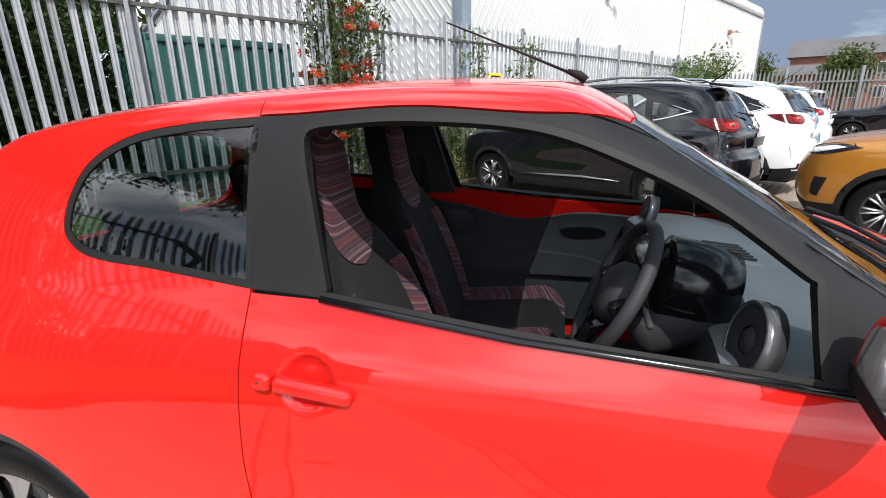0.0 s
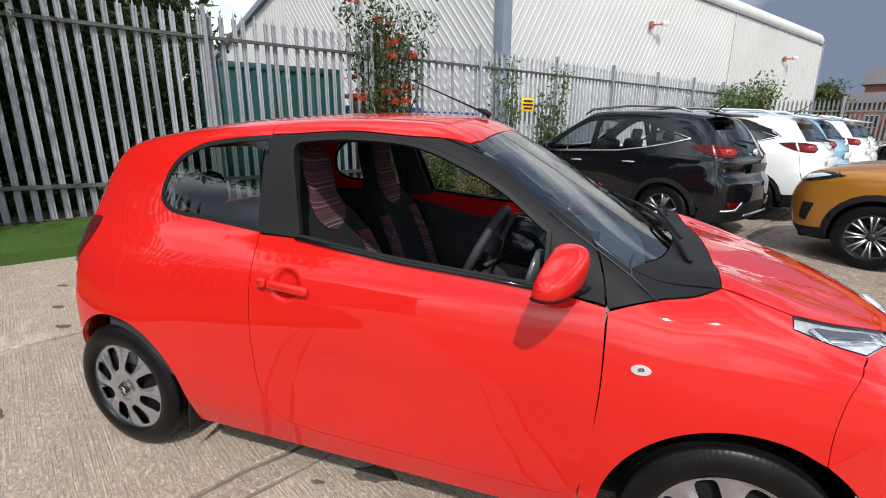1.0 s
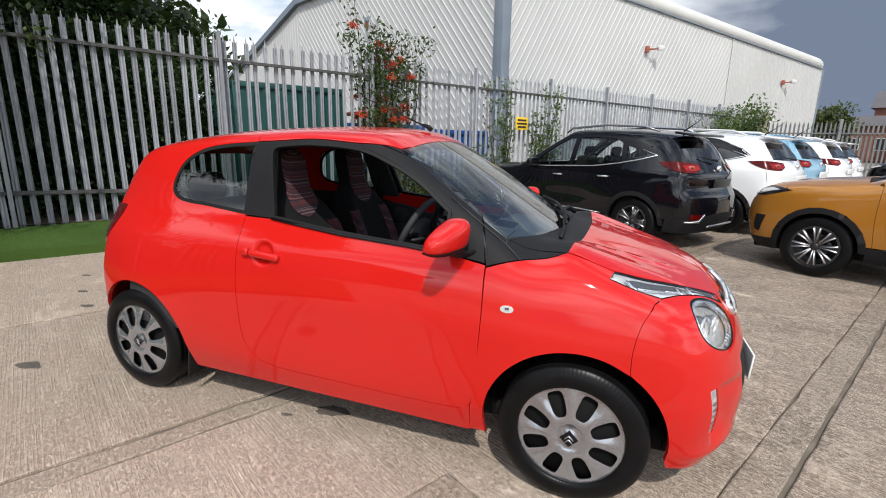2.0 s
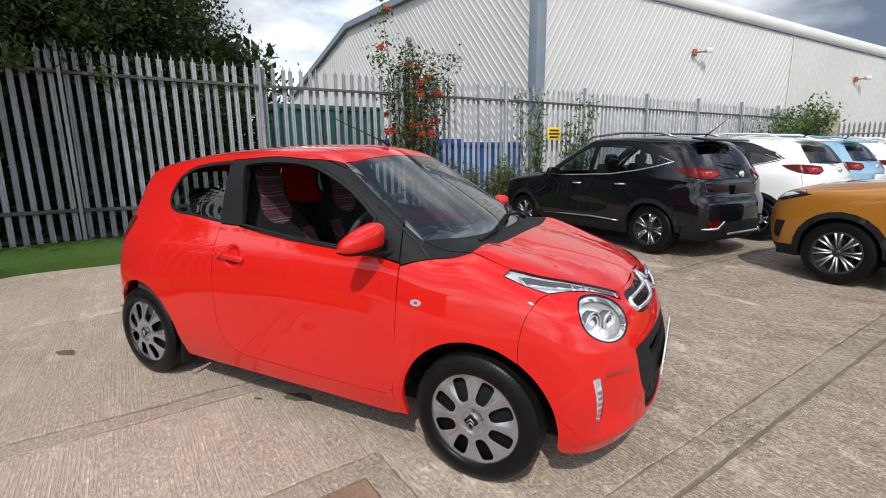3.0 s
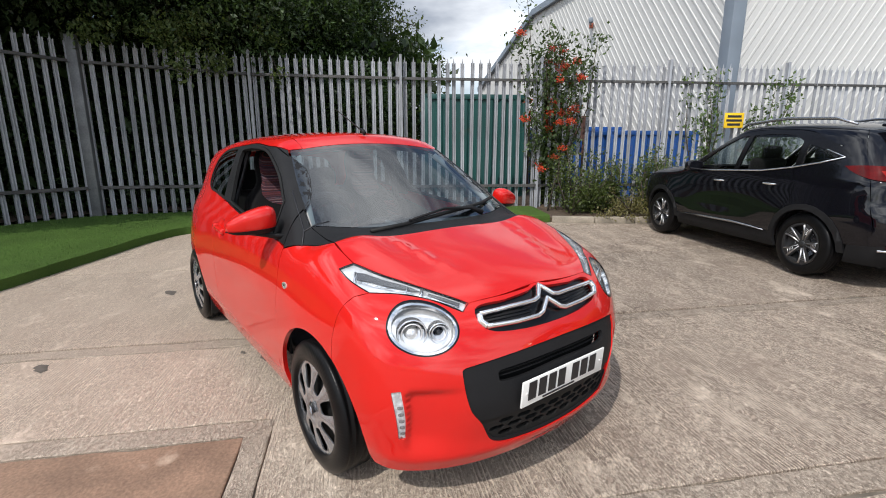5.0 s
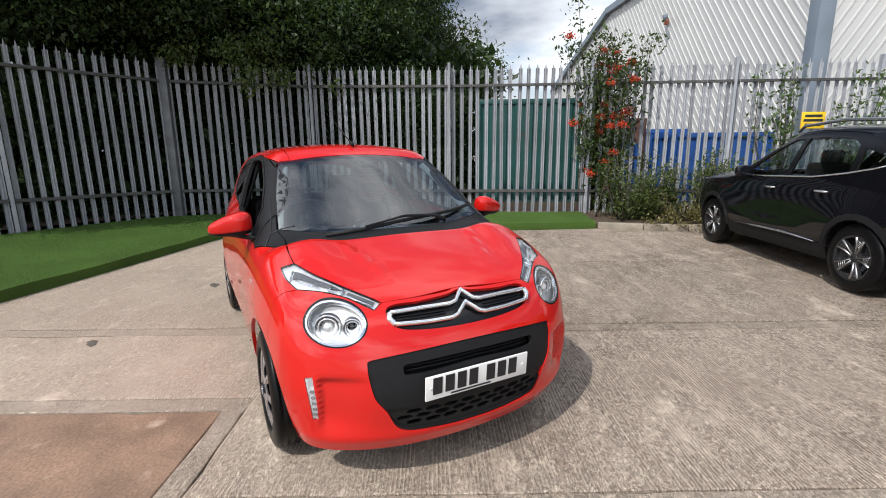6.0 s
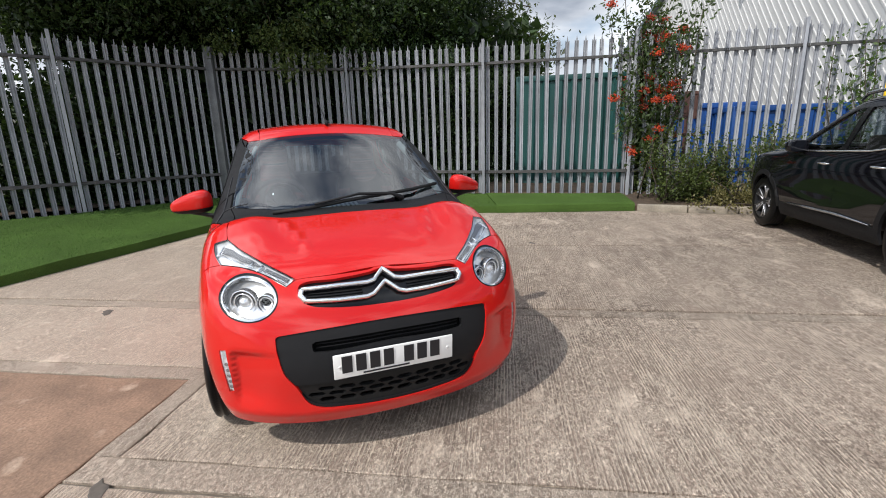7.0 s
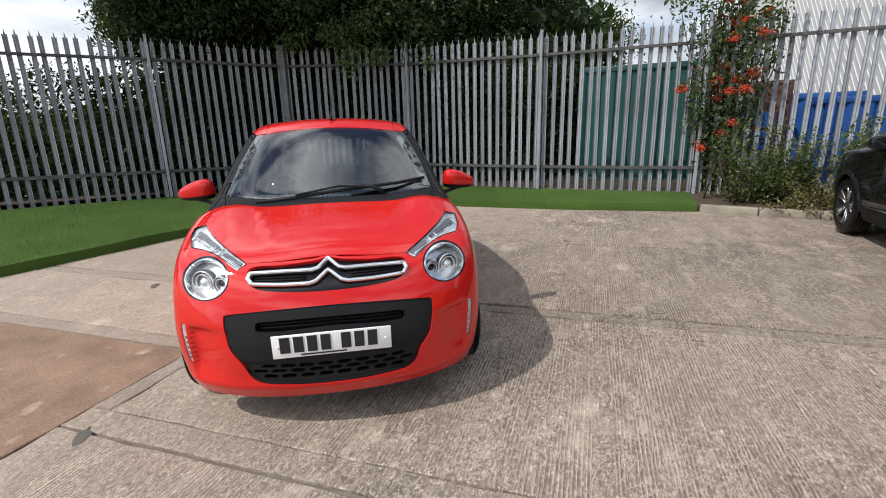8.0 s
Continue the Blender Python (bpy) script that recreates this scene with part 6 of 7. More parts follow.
        part("chrome_strip", tube([Vector(B.place((x, None, z), s, "side")) + Vector((0, s * .006, 0)) for x, z in ((.62, 1.045), (.2, 1.052), (-.19, 1.068), (-.6, 1.085), (-1.0, 1.14), (-1.3, 1.20), (-1.52, 1.262), (-1.3, 1.335))], .009, 6), M_CHROME, car)
        part("roof_rail", tube([(.12, s * .585, 1.575), (.0, s * .60, 1.645), (-.6, s * .60, 1.685), (-1.2, s * .585, 1.655), (-1.42, s * .575, 1.585)], [.012, .020, .020, .020, .012], 8, True, .8), M_SILVER if paint is M_BLACK else paint, car, "raised roof rail")
        B.panel("cant_rail", "side", s, [(.25, .56, None, 1), (-.5, .545, None), (-1.5, .52, None, 1)] + soft([(-1.60, 1.44, 1), (-1.42, 1.38), (-1.0, 1.53), (-.5, 1.565), (-.05, 1.54), (.15, 1.465, 1)]), paint, car, gap=0, res=.06)
        B.panel("pillar", "side", s, [(.25, .56, None, 1)] + soft([(.15, 1.465, 1), (.44, 1.275), (.70, 1.105), (.80, 1.04, 1), (.83, 1.03, 1)]) + [(.97, .72, None, 1), (.80, .69, None), (.5, .63, None)], M_GLOSS if paint is M_BLACK else paint, car, gap=0, res=.05)
        for door, hx, hz in ((d1, .02, .93), (d2, -.80, .945)):
            hp = [Vector(B.place((hx + dx, None, hz), s, "side")) + Vector((0, s * d, 0)) for dx, d in ((-.10, .008), (-.07, .03), (.06, .03), (.10, .008))]
            part("door_handle", tube(hp, [.008, .013, .013, .008], 8, True, .8), M_CHROME if paint is M_BLACK else paint, door)
        bm = bmesh.new()
        bmesh.ops.create_uvsphere(bm, u_segments=20, v_segments=12, radius=1.0)
        for v in bm.verts:
            x, y, z = (math.copysign(abs(c) ** .75, c) for c in v.co)
            v.co = (max(x, -.5) * .10 * (1 - .25 * y * s), y * .115, z * .075)
        bmesh.ops.transform(bm, matrix=pose(.50, s * .955, 1.10), verts=bm.verts)
        mir = part("door_mirror", bm, paint, car)
        part("mirror_stem", tube([(.60, s * .84, 1.05), (.53, s * .90, 1.06)], [.03, .025], 8), M_TRIM, mir)
        # lamps
        tl = B.panel("tail_lamp", "rear", 1, [(-1.60, s * .845, 1.175, 1), (-1.80, s * .79, 1.185), (None, s * .60, 1.172), (None, s * .42, 1.15, 1), (None, s * .43, 1.085, 1), (None, s * .58, 1.035, 1), (-1.86, s * .78, 1.055), (-1.70, s * .835, 1.115)], M_TAILR, car, "red wrap-round tail lamp", lift=.008, depth=.03, gap=0, res=.04)
        B.panel("lamp_core", "rear", 1, [(None, s * .70, 1.135, 1), (None, s * .58, 1.145), (None, s * .45, 1.135, 1), (None, s * .46, 1.085, 1), (None, s * .58, 1.065), (None, s * .69, 1.075, 1)], M_TAILB, tl, lift=.0085, depth=.004, gap=0, res=.04)
        B.panel("lamp_window", "rear", 1, [(None, s * .635, 1.125, 1), (None, s * .545, 1.130, 1), (None, s * .55, 1.095, 1), (None, s * .635, 1.090, 1)], M_TAILW, tl, lift=.0105, depth=.003, gap=0, res=.04)
        B.panel("headlamp", "front", 1, [(1.60, s * .86, .93, 1), (1.80, s * .80, .955), (None, s * .60, .925), (None, s * .45, .89, 1), (None, s * .46, .835, 1), (None, s * .62, .835), (1.86, s * .80, .86)], M_GLOSS, car, "swept dark headlamp", lift=.004, depth=.03, gap=0, res=.04)
        B.panel("lamp_lens", "front", 1, [(1.72, s * .82, .925, 1), (1.84, s * .76, .935), (None, s * .62, .905), (None, s * .50, .88, 1), (None, s * .52, .850, 1), (None, s * .66, .852)], M_REFLECT, car, lift=.008, depth=.005, gap=0, res=.04)
        B.panel("fog_surround", "front", 1, [(1.80, s * .80, .62, 1), (1.90, s * .74, .62, 1), (1.92, s * .72, .44), (1.86, s * .76, .42, 1)], M_TRIM, car, lift=.006, depth=.03, gap=0, res=.04)
        B.panel("reflector", "rear", 1, [(None, s * .70, .50, 1), (None, s * .52, .50, 1), (None, s * .54, .44), (None, s * .70, .43, 1)], M_TAILR, car, lift=.006, depth=.01, gap=0, res=.04)
        part("exhaust_trim", tube([Vector(B.place((None, y, z), s, "rear")) + Vector((-.008, 0, 0)) for y, z in ((.74, .40), (.55, .40), (.47, .50))], [.012, .020, .010], 6), M_CHROME, car)
        B.panel("front_corner", "front", 1, [(1.62, s * .86, .90, 1), (1.67, s * .88, .80, 1), (1.70, s * .88, .66), (1.68, s * .87, .52, 1), (1.70, s * .85, .36, 1), (2.0, s * .62, .34, 1), (None, s * .42, .36, 1), (None, s * .42, .88, 1), (None, s * .58, .93), (1.68, s * .73, .985, 1)], paint, car, gap=0, res=.05)
    B.panel("roof", "top", 1, [(.22, -.56, None, 1), (.24, 0, None), (.22, .56, None, 1), (-.5, .545, None), (-1.5, .52, None, 1), (-1.68, .3, None), (-1.72, 0, None), (-1.68, -.3, None), (-1.5, -.52, None, 1), (-.5, -.545, None)], paint, car, gap=0, res=.07)
    B.panel("windscreen", "top", 1, [(.24, -.55, None, 1), (.26, 0, None), (.24, .55, None, 1), (.55, .625, None), (.80, .67, None, 1), (.95, .4, None), (1.0, 0, None), (.95, -.4, None), (.80, -.67, None, 1), (.55, -.625, None)], M_SCREEN, car, depth=.004, gap=.004, res=.08, back=False)
    B.panel("bonnet", "top", 1, [(.97, -.72, None, 1), (1.05, 0, None), (.97, .72, None, 1), (1.35, .74, None), (1.68, .73, None), (1.90, .58, None, 1), (2.02, .3, None), (2.05, 0, None), (2.02, -.3, None), (1.90, -.58, None, 1), (1.68, -.73, None), (1.35, -.74, None)], paint, car, res=.06)
    B.panel("scuttle", "top", 1, [(.80, -.69, None, 1), (.95, -.4, None), (1.0, 0, None), (.95, .4, None), (.80, .69, None, 1), (.97, .72, None, 1), (1.05, 0, None), (.97, -.72, None, 1)], M_TRIM, car, lift=-.012, res=.06)
    B.panel("grille", "front", 1, [(None, -.42, .89, 1), (None, 0, .91), (None, .42, .89, 1), (None, .42, .50, 1), (None, 0, .48), (None, -.42, .50, 1)], M_GLOSS, car, "gloss black grille", lift=-.01, res=.06)
    B.panel("front_skirt", "front", 1, [(1.70, -.85, .36, 1), (2.0, -.62, .35), (None, 0, .49), (2.0, .62, .35), (1.70, .85, .36, 1), (1.72, .83, .23, 1), (None, 0, .22), (1.72, -.83, .23, 1)], M_TRIM, car, lift=.002, res=.06)
    RG = [(None, -.60, 1.20, 1), (None, 0, 1.185), (None, .60, 1.20, 1), (None, .56, 1.38), (None, .50, 1.47, 1), (None, 0, 1.49), (None, -.50, 1.47, 1), (None, -.56, 1.38)]
    gate = B.panel("tailgate", "rear", 1, [(-1.50, -.52, 1.575, 1), (-1.70, 0, 1.575), (-1.50, .52, 1.575, 1)] + rear_edge([(-1.60, 1.44, 1), (-1.70, 1.26, 0), (-1.82, 1.05, 0), (-1.88, .80, 1)], 1) + [(None, 0, .78)] + rear_edge([(-1.88, .80, 1), (-1.82, 1.05, 0), (-1.70, 1.26, 0), (-1.60, 1.44, 1)], -1), paint, car, holes=[RG], res=.05, gap=0)
    B.panel("rear_window", "rear", 1, RG, M_PRIV, gate, lift=-.003, depth=.004, gap=0, res=.08, back=False)
    boxpart("spoiler", (.26, 1.00, .030), pose(-1.715, 0, 1.553, 0, -9, 0), paint, gate, .012)
    part("badge", lathe([(.001, .010), (.035, .010), (.046, .004), (.046, -.02)], 24), M_CHROME, gate).matrix_basis = pose(-2.03, 0, 1.09, 0, 0, -90)
    boxpart("number_plate", (.012, .52, .11), pose(-2.09, 0, .90, 0, -6, 0), M_PLATE if paint is not M_BLACK else M_SPOKE, gate, .003)
    part("rear_wiper", tube([(-1.985, 0, 1.20), (-1.95, .20, 1.225), (-1.90, .36, 1.245)], [.018, .010, .005], 6), M_TRIM, gate)
    B.panel("rear_bumper", "rear", 1, rear_edge([(-1.88, .80, 1)], -1) + [(None, 0, .785)] + rear_edge([(-1.88, .80, 1), (-1.93, .55, 0), (-1.75, .42, 1)], 1) + [(None, 0, .50)] + rear_edge([(-1.75, .42, 1), (-1.93, .55, 0)], -1), paint, car, res=.06, gap=0)
    B.panel("rear_skirt", "rear", 1, rear_edge([(-1.75, .42, 1)], -1) + [(None, 0, .50)] + rear_edge([(-1.75, .42, 1), (-1.70, .24, 1)], 1) + [(None, 0, .23)] + rear_edge([(-1.70, .24, 1)], -1), M_TRIM, car, lift=.002, res=.06, gap=0)
    boxpart("skid_plate", (.03, .80, .030), pose(-2.125, 0, .33, 0, 14, 0), M_SILVER, car, .012)
    part("aerial", tube([(-1.48, 0, 1.60), (-1.62, 0, 1.70), (-1.78, 0, 1.83)], [.012, .006, .003], 6), M_SEAL, car)
    boxpart("underbody", (3.9, 1.3, .14), pose(0, 0, .28), M_DARK, car, .02)
    for x, y in ((-.10, -.38), (-.10, .38), (-.98, -.40), (-.98, .40)):
        back_ = boxpart("seat_back", (.13, .46, .62), pose(x, y, .92, 0, -14, 0), M_CLOTH, car, .05)
        boxpart("seat_headrest", (.09, .24, .16), pose(x - .10, y, 1.29, 0, -12, 0), M_CLOTH, back_, .04)
    boxpart("dash", (.40, 1.35, .22), pose(.72, 0, .92), M_CABIN, car, .06)
    boxpart("cabin_tub", (2.5, 1.45, .46), pose(-.45, 0, .56), M_CABIN, car, .03)
    boxpart("engine_bay", (.8, 1.2, .5), pose(1.45, 0, .62), M_DARK, car, .05)
    B.panel("roof_lining", "top", 1, [(.15, -.52, None, 1), (.15, .52, None, 1), (-1.6, .5, None, 1), (-1.6, -.5, None, 1)], M_CABIN, car, lift=-.04, depth=.004, gap=0, res=.15)
    return car


HEAD = math.degrees(math.atan2(.508, -.861))
LEFT = Vector((-.508, -.861, 0))
FWD = Vector((-.861, .508, 0))
mid_black = Vector((.355, 5.34, .02)) - LEFT * .80
alloy_two = alloy(5, True, 13.0)
black = suv("black crossover with silver roof rails parked facing the fence", M_BLACK, alloy_two)
black.matrix_basis = pose(*mid_black, 0, 0, HEAD)
white = suv("white crossover parked beside the black one", M_WHITEP, alloy(5, True, 13.0), M_PRIV)
base_w = mid_black - LEFT * 2.28 - FWD * .30
white.matrix_basis = pose(*base_w, 0, 0, HEAD)
sky_blue = suv("pale blue crossover parked in the row", M_BLUEP, alloy_two, M_PRIV)
sky_blue.matrix_basis = pose(*(base_w - LEFT * 2.3 + FWD * .22), 0, 0, HEAD)
for along, ahead, label in ((4.6, .25, "white crossover with red tail lamps in the row"), (7.0, .50, "white crossover at the far end of the row")):
    o = copy_thing(white, pose(*(base_w - LEFT * along + FWD * ahead), 0, 0, HEAD))
    tagged(o, label)
gold = suv("orange-gold crossover with black arch trims", M_GOLD, alloy(8, False, 8.5))
hub_f = Vector((3.36, 3.78, .01))
gold.matrix_basis = pose(*(hub_f - LEFT * .80 - FWD * 1.2925), 0, 0, HEAD)
grey = copy_thing(black, pose(10.8, 16.3, 0, 0, 0, HEAD))
tagged(grey, "dark crossover parked facing the others across the yard")

# ---- things behind the fence ----
M_GREEN = material("dark green container paint", (0.010, 0.065, 0.060), rough=0.5, vary=0.2, vscale=1.5, fine=0.08, fscale=30, dirt=(0.05, 0.035, 0.02), dirt_scale=2.5, dirt_at=(0.66, 0.8))
M_SKIP = material("blue bin paint", (0.012, 0.07, 0.26), rough=0.5, vary=0.2, vscale=2, fine=0.08, fscale=30, dirt=(0.06, 0.045, 0.03), dirt_scale=3, dirt_at=(0.66, 0.8))
M_RUST = material("rusty brown steel", (0.10, 0.05, 0.04), rough=0.8, vary=0.4, vscale=4)
FD, FN = Vector((.54, .84, 0)).normalized(), Vector((.84, -.54, 0)).normalized()
FYAW = math.degrees(math.atan2(FD.y, FD.x))


def ribbed_box(name, label, category, at, size, paint, pitch=.28, deep=.035):
    """A steel container with corrugated sides, corner posts and rails."""
    box_ = thing(name, label, category)
    box_.matrix_basis = at
    lx, ly, lz = size
    for s, (ln, off, turn) in enumerate(((lx, ly / 2, 0), (lx, ly / 2, 180), (ly, lx / 2, 90), (ly, lx / 2, -90))):
        k = max(2, int(ln / pitch))
        vs, fs = [], []
        prof = []
        for i in range(k):
            a = -ln / 2 + ln * i / k
            p = ln / k
            prof += [(a, 0), (a + p * .3, 0), (a + p * .45, deep), (a + p * .85, deep)]
        prof.append((ln / 2, 0))
        for x, d in prof:
            vs += [(x, -off + d, .12), (x, -off + d, lz - .06)]
        fs = [(2 * i, 2 * i + 2, 2 * i + 3, 2 * i + 1) for i in range(len(prof) - 1)]
        o = pydata("side_panel", vs, fs, paint, box_)
        o.matrix_basis = pose(0, 0, 0, 0, 0, turn)
    for x in (-1, 1):
        for y in (-1, 1):
            boxpart("corner_post", (.09, .09, lz), pose(x * (lx / 2 - .03), y * (ly / 2 - .03), lz / 2), paint, box_, .008)
    for z in (.07, lz - .05):
        for y in (-1, 1):
            boxpart("rail", (lx, .07, .11), pose(0, y * (ly / 2 - .02), z), paint, box_, .006)
        for x in (-1, 1):
            boxpart("rail", (.07, ly, .11), pose(x * (lx / 2 - .02), 0, z), paint, box_, .006)
    boxpart("lid", (lx - .06, ly - .06, .04), pose(0, 0, lz - .05), paint, box_)
    return box_


c0 = Vector((-5.36, 5.99, .12)) - FN * 1.1
ribbed_box("shipping_container", "dark green corrugated steel container behind the fence", "container", Matrix.Translation(c0) @ pose(0, 0, 0, 0, 0, FYAW), (2.35, 2.2, 2.41), M_GREEN)
c1 = Vector((-2.87, 9.47, .12)) - FN * .75
ribbed_box("waste_skip", "blue steel waste bin behind the fence", "container", Matrix.Translation(c1) @ pose(0, 0, 0, 0, 0, FYAW), (2.15, 1.4, 1.62), M_SKIP, .24)
c2 = Vector((-3.85, 8.55, .12)) - FN * 1.6
ribbed_box("waste_skip", "blue steel waste bin standing further back", "container", Matrix.Translation(c2) @ pose(0, 0, 0, 0, 0, FYAW), (2.2, 1.3, 1.75), M_SKIP, .24)
crate = thing("steel_cage", "rusty open steel cage beside the bins", "cage")
for z in (.3, 1.1, 1.95):
    for a, b in (((0, 0), (1.1, 0)), ((1.1, 0), (1.1, .9)), ((1.1, .9), (0, .9)), ((0, .9), (0, 0))):
        bar("cage_bar", (-4.55 + FD.x * a[0] - FN.x * a[1], 7.25 + FD.y * a[0] - FN.y * a[1], z + .1), (-4.55 + FD.x * b[0] - FN.x * b[1], 7.25 + FD.y * b[0] - FN.y * b[1], z + .1), (.06, .06), M_RUST, crate)
for a in ((0, 0), (.55, 0), (1.1, 0), (1.1, .9), (0, .9)):
    bar("cage_post", (-4.55 + FD.x * a[0] - FN.x * a[1], 7.25 + FD.y * a[0] - FN.y * a[1], .1), (-4.55 + FD.x * a[0] - FN.x * a[1], 7.25 + FD.y * a[0] - FN.y * a[1], 2.08), (.06, .06), M_RUST, crate)
boxpart("cage_panel", (1.05, .02, .55), Matrix.Translation(Vector((-4.55, 7.25, 1.8)) + FD * .55) @ pose(0, 0, 0, 0, 0, FYAW), M_RUST, crate)

# warning sign on the fence: unreadable bars
M_YEL = material("yellow sign", (0.80, 0.50, 0.01), rough=0.5, vary=.08, vscale=8)
sign_m = Matrix.Translation((-1.22, 9.33, 1.90)) @ pose(0, 0, 0, 0, 0, FYAW + 180)
sign_t = boxpart("fence_sign", (.42, .012, .30), sign_m @ pose(0, .06, 0), M_YEL, None, .004)
tagged(sign_t, "yellow metal sign with dark unreadable bars on the fence", "sign")
for z, w in ((.08, .30), (.0, .34), (-.08, .28)):
    boxpart("sign_bar", (w, .006, .045), sign_m @ pose(0, .068, z), M_INK, sign_t)

# flood lamps on the shed wall
M_LAMPB = material("white lamp casing", (0.70, 0.70, 0.68), rough=0.5)
M_ORANGE = material("red-brown bracket", (0.32, 0.09, 0.05), rough=0.6)
for side, s, z in ((WEST, 6.6, 5.75), (EAST, 6.55, 4.80), (EAST, 17.1, 4.50)):
    facing = side[1].cross(Vector((0, 0, 1)))
    wyaw = math.degrees(math.atan2(-facing.y, -facing.x))
    fl = thing("wall_lamp", "small flood lamp on a short bracket", "lamp", "lamps on the shed wall")
    fl.matrix_basis = Matrix.Translation(wall_at(side, s, z, .04)) @ pose(0, 0, 0, 0, 0, wyaw)
    boxpart("wall_box", (.14, .10, .22), pose(0, -.05, 0), M_ORANGE, fl, .015)
    part("bracket", tube([(.03, -.08, .0), (.18, -.20, .01), (.30, -.26, .03)], .028, 8), M_ORANGE if side is EAST else M_CLADR, fl)
    boxpart("lamp_head", (.22, .16, .17), pose(.40, -.30, .05, 15, 0, -30), M_LAMPB if side is EAST else M_CLADR, fl, .03)

# distant fence and brick buildings
M_FARF = material("weathered dark steel", (0.16, 0.165, 0.17), rough=0.6, metal=.4, vary=.2, vscale=3)
far_f = thing("boundary_fence", "dull steel palisade fence along the far boundary", "fence")
far_v, far_fc = [], []
fa, fb = Vector((7.1, 23.3, .1)), Vector((26.0, 21.5, .1))
for i in range(118):
    p = fa.lerp(fb, i / 118)
    k = len(far_v)
    w = .035
    far_v += [(p.x - w, p.y, p.z), (p.x + w, p.y, p.z), (p.x + w, p.y, p.z + 2.35), (p.x, p.y, p.z + 2.5), (p.x - w, p.y, p.z + 2.35), (p.x - w, p.y + .02, p.z), (p.x + w, p.y + .02, p.z), (p.x + w, p.y + .02, p.z + 2.35), (p.x, p.y + .02, p.z + 2.5), (p.x - w, p.y + .02, p.z + 2.35)]
    far_fc += [(k, k + 1, k + 2, k + 3, k + 4), (k + 9, k + 8, k + 7, k + 6, k + 5), (k, k + 4, k + 9, k + 5), (k + 1, k + 6, k + 7, k + 2)]
pydata("far_palework", far_v, far_fc, M_FARF, far_f, kind="stuff")
for h in (.5, 2.0):
    bar("rail", fa + Vector((0, -.04, h)), fb + Vector((0, -.04, h)), (.04, .06), M_FARF, far_f)
for i in range(8):
    p = fa.lerp(fb, i / 7)
    boxpart("post", (.12, .12, 2.7), pose(p.x, p.y - .08, 1.35), M_FARF, far_f, .01)
boxpart("gate_post", (.42, .42, 3.0), pose(6.9, 23.0, 1.5, 0, 0, 30), M_KERB, far_f, .06, "thick weathered timber end post")
M_BRICK = material("red brick wall", (0.20, 0.085, 0.06), rough=0.9, vary=0.15, vscale=.3, fine=.2, fscale=9)
M_SLATE = material("grey roof sheet", (0.10, 0.095, 0.10), rough=0.8, vary=0.15, vscale=.4)
M_PANE = material("dark window glass", (0.03, 0.035, 0.04), rough=0.1)


def brick_block(at, lx, ly, lz, roof_h, cols, label):
    b = thing("brick_building", label, "building", "brick buildings beyond the yard")
    b.matrix_basis = at
    boxpart("wall", (lx, ly, lz), pose(0, 0, lz / 2), M_BRICK, b)
    o = .5
    vs = [(-lx / 2 - o, -ly / 2 - o, lz), (lx / 2 + o, -ly / 2 - o, lz), (lx / 2 + o, ly / 2 + o, lz), (-lx / 2 - o, ly / 2 + o, lz), (-lx / 2 - o, 0, lz + roof_h), (lx / 2 + o, 0, lz + roof_h)]
    pydata("roof", vs, [(0, 1, 5, 4), (2, 3, 4, 5), (0, 4, 3), (1, 2, 5), (3, 2, 1, 0)], M_SLATE, b)
    for i in range(cols):
        x = -lx / 2 + lx * (i + .5) / cols
        for z in np.arange(1.6, lz - 1, 3.0):
            w = boxpart("window", (1.3, .12, 1.5), pose(x, -ly / 2 - .02, float(z) + .6), M_WHITE, b)
            boxpart("pane", (1.14, .06, 1.34), pose(x, -ly / 2 - .07, float(z) + .6), M_PANE, w)
    return b


brick_block(pose(46, 78, 0, 0, 0, -26), 26, 10, 7.0, 2.6, 9, "two-storey red brick building with grey roof")
brick_block(pose(31, 76, 0, 0, 0, -24), 16, 8, 4.4, 1.4, 6, "low red brick building with grey roof")
brick_block(pose(-22, -26, 0, 0, 0, 40), 30, 10, 4.2, 1.6, 8, "low brick building across the road")

# ---- trees, hedge and shrubs ----
def leaf_mat(name, col, rand=.45):
    m = material(name, col, rough=.5, rand=rand, island=True, spec=.35)
    n, l = m.node_tree.nodes, m.node_tree.links
    b, out = n["Principled BSDF"], n["Material Output"]
    tr, mx = n.new("ShaderNodeBsdfTranslucent"), n.new("ShaderNodeMixShader")
    tr.inputs["Color"].default_value = (col[0] * 2.2, col[1] * 2.2, col[2] * 1.1, 1)
    mx.inputs["Fac"].default_value = .28
    l.new(b.outputs["BSDF"], mx.inputs[1])
    l.new(tr.outputs["BSDF"], mx.inputs[2])
    l.new(mx.outputs["Shader"], out.inputs["Surface"])
    return m


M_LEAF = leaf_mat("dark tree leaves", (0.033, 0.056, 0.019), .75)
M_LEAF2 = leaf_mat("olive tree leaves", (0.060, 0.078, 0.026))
# lighter copy of the leaf green: sunlight on the sprays put into the colour
M_SPRAY = leaf_mat("hanging leaves painted sunlit", (0.078, 0.108, 0.036), .5)
M_IVY = leaf_mat("hedge leaves", (0.024, 0.046, 0.013))
M_WEED = leaf_mat("shrub leaves", (0.068, 0.092, 0.026), .6)
M_BUSH = leaf_mat("bright bush leaves", (0.068, 0.112, 0.030), .55)
M_DRY = leaf_mat("dry grass", (0.15, 0.135, 0.055))
M_BARK = material("bark", (0.060, 0.048, 0.036), rough=.95, vary=.3, vscale=4, bump=.01, bscale=25, stretch=(1, 1, .25))
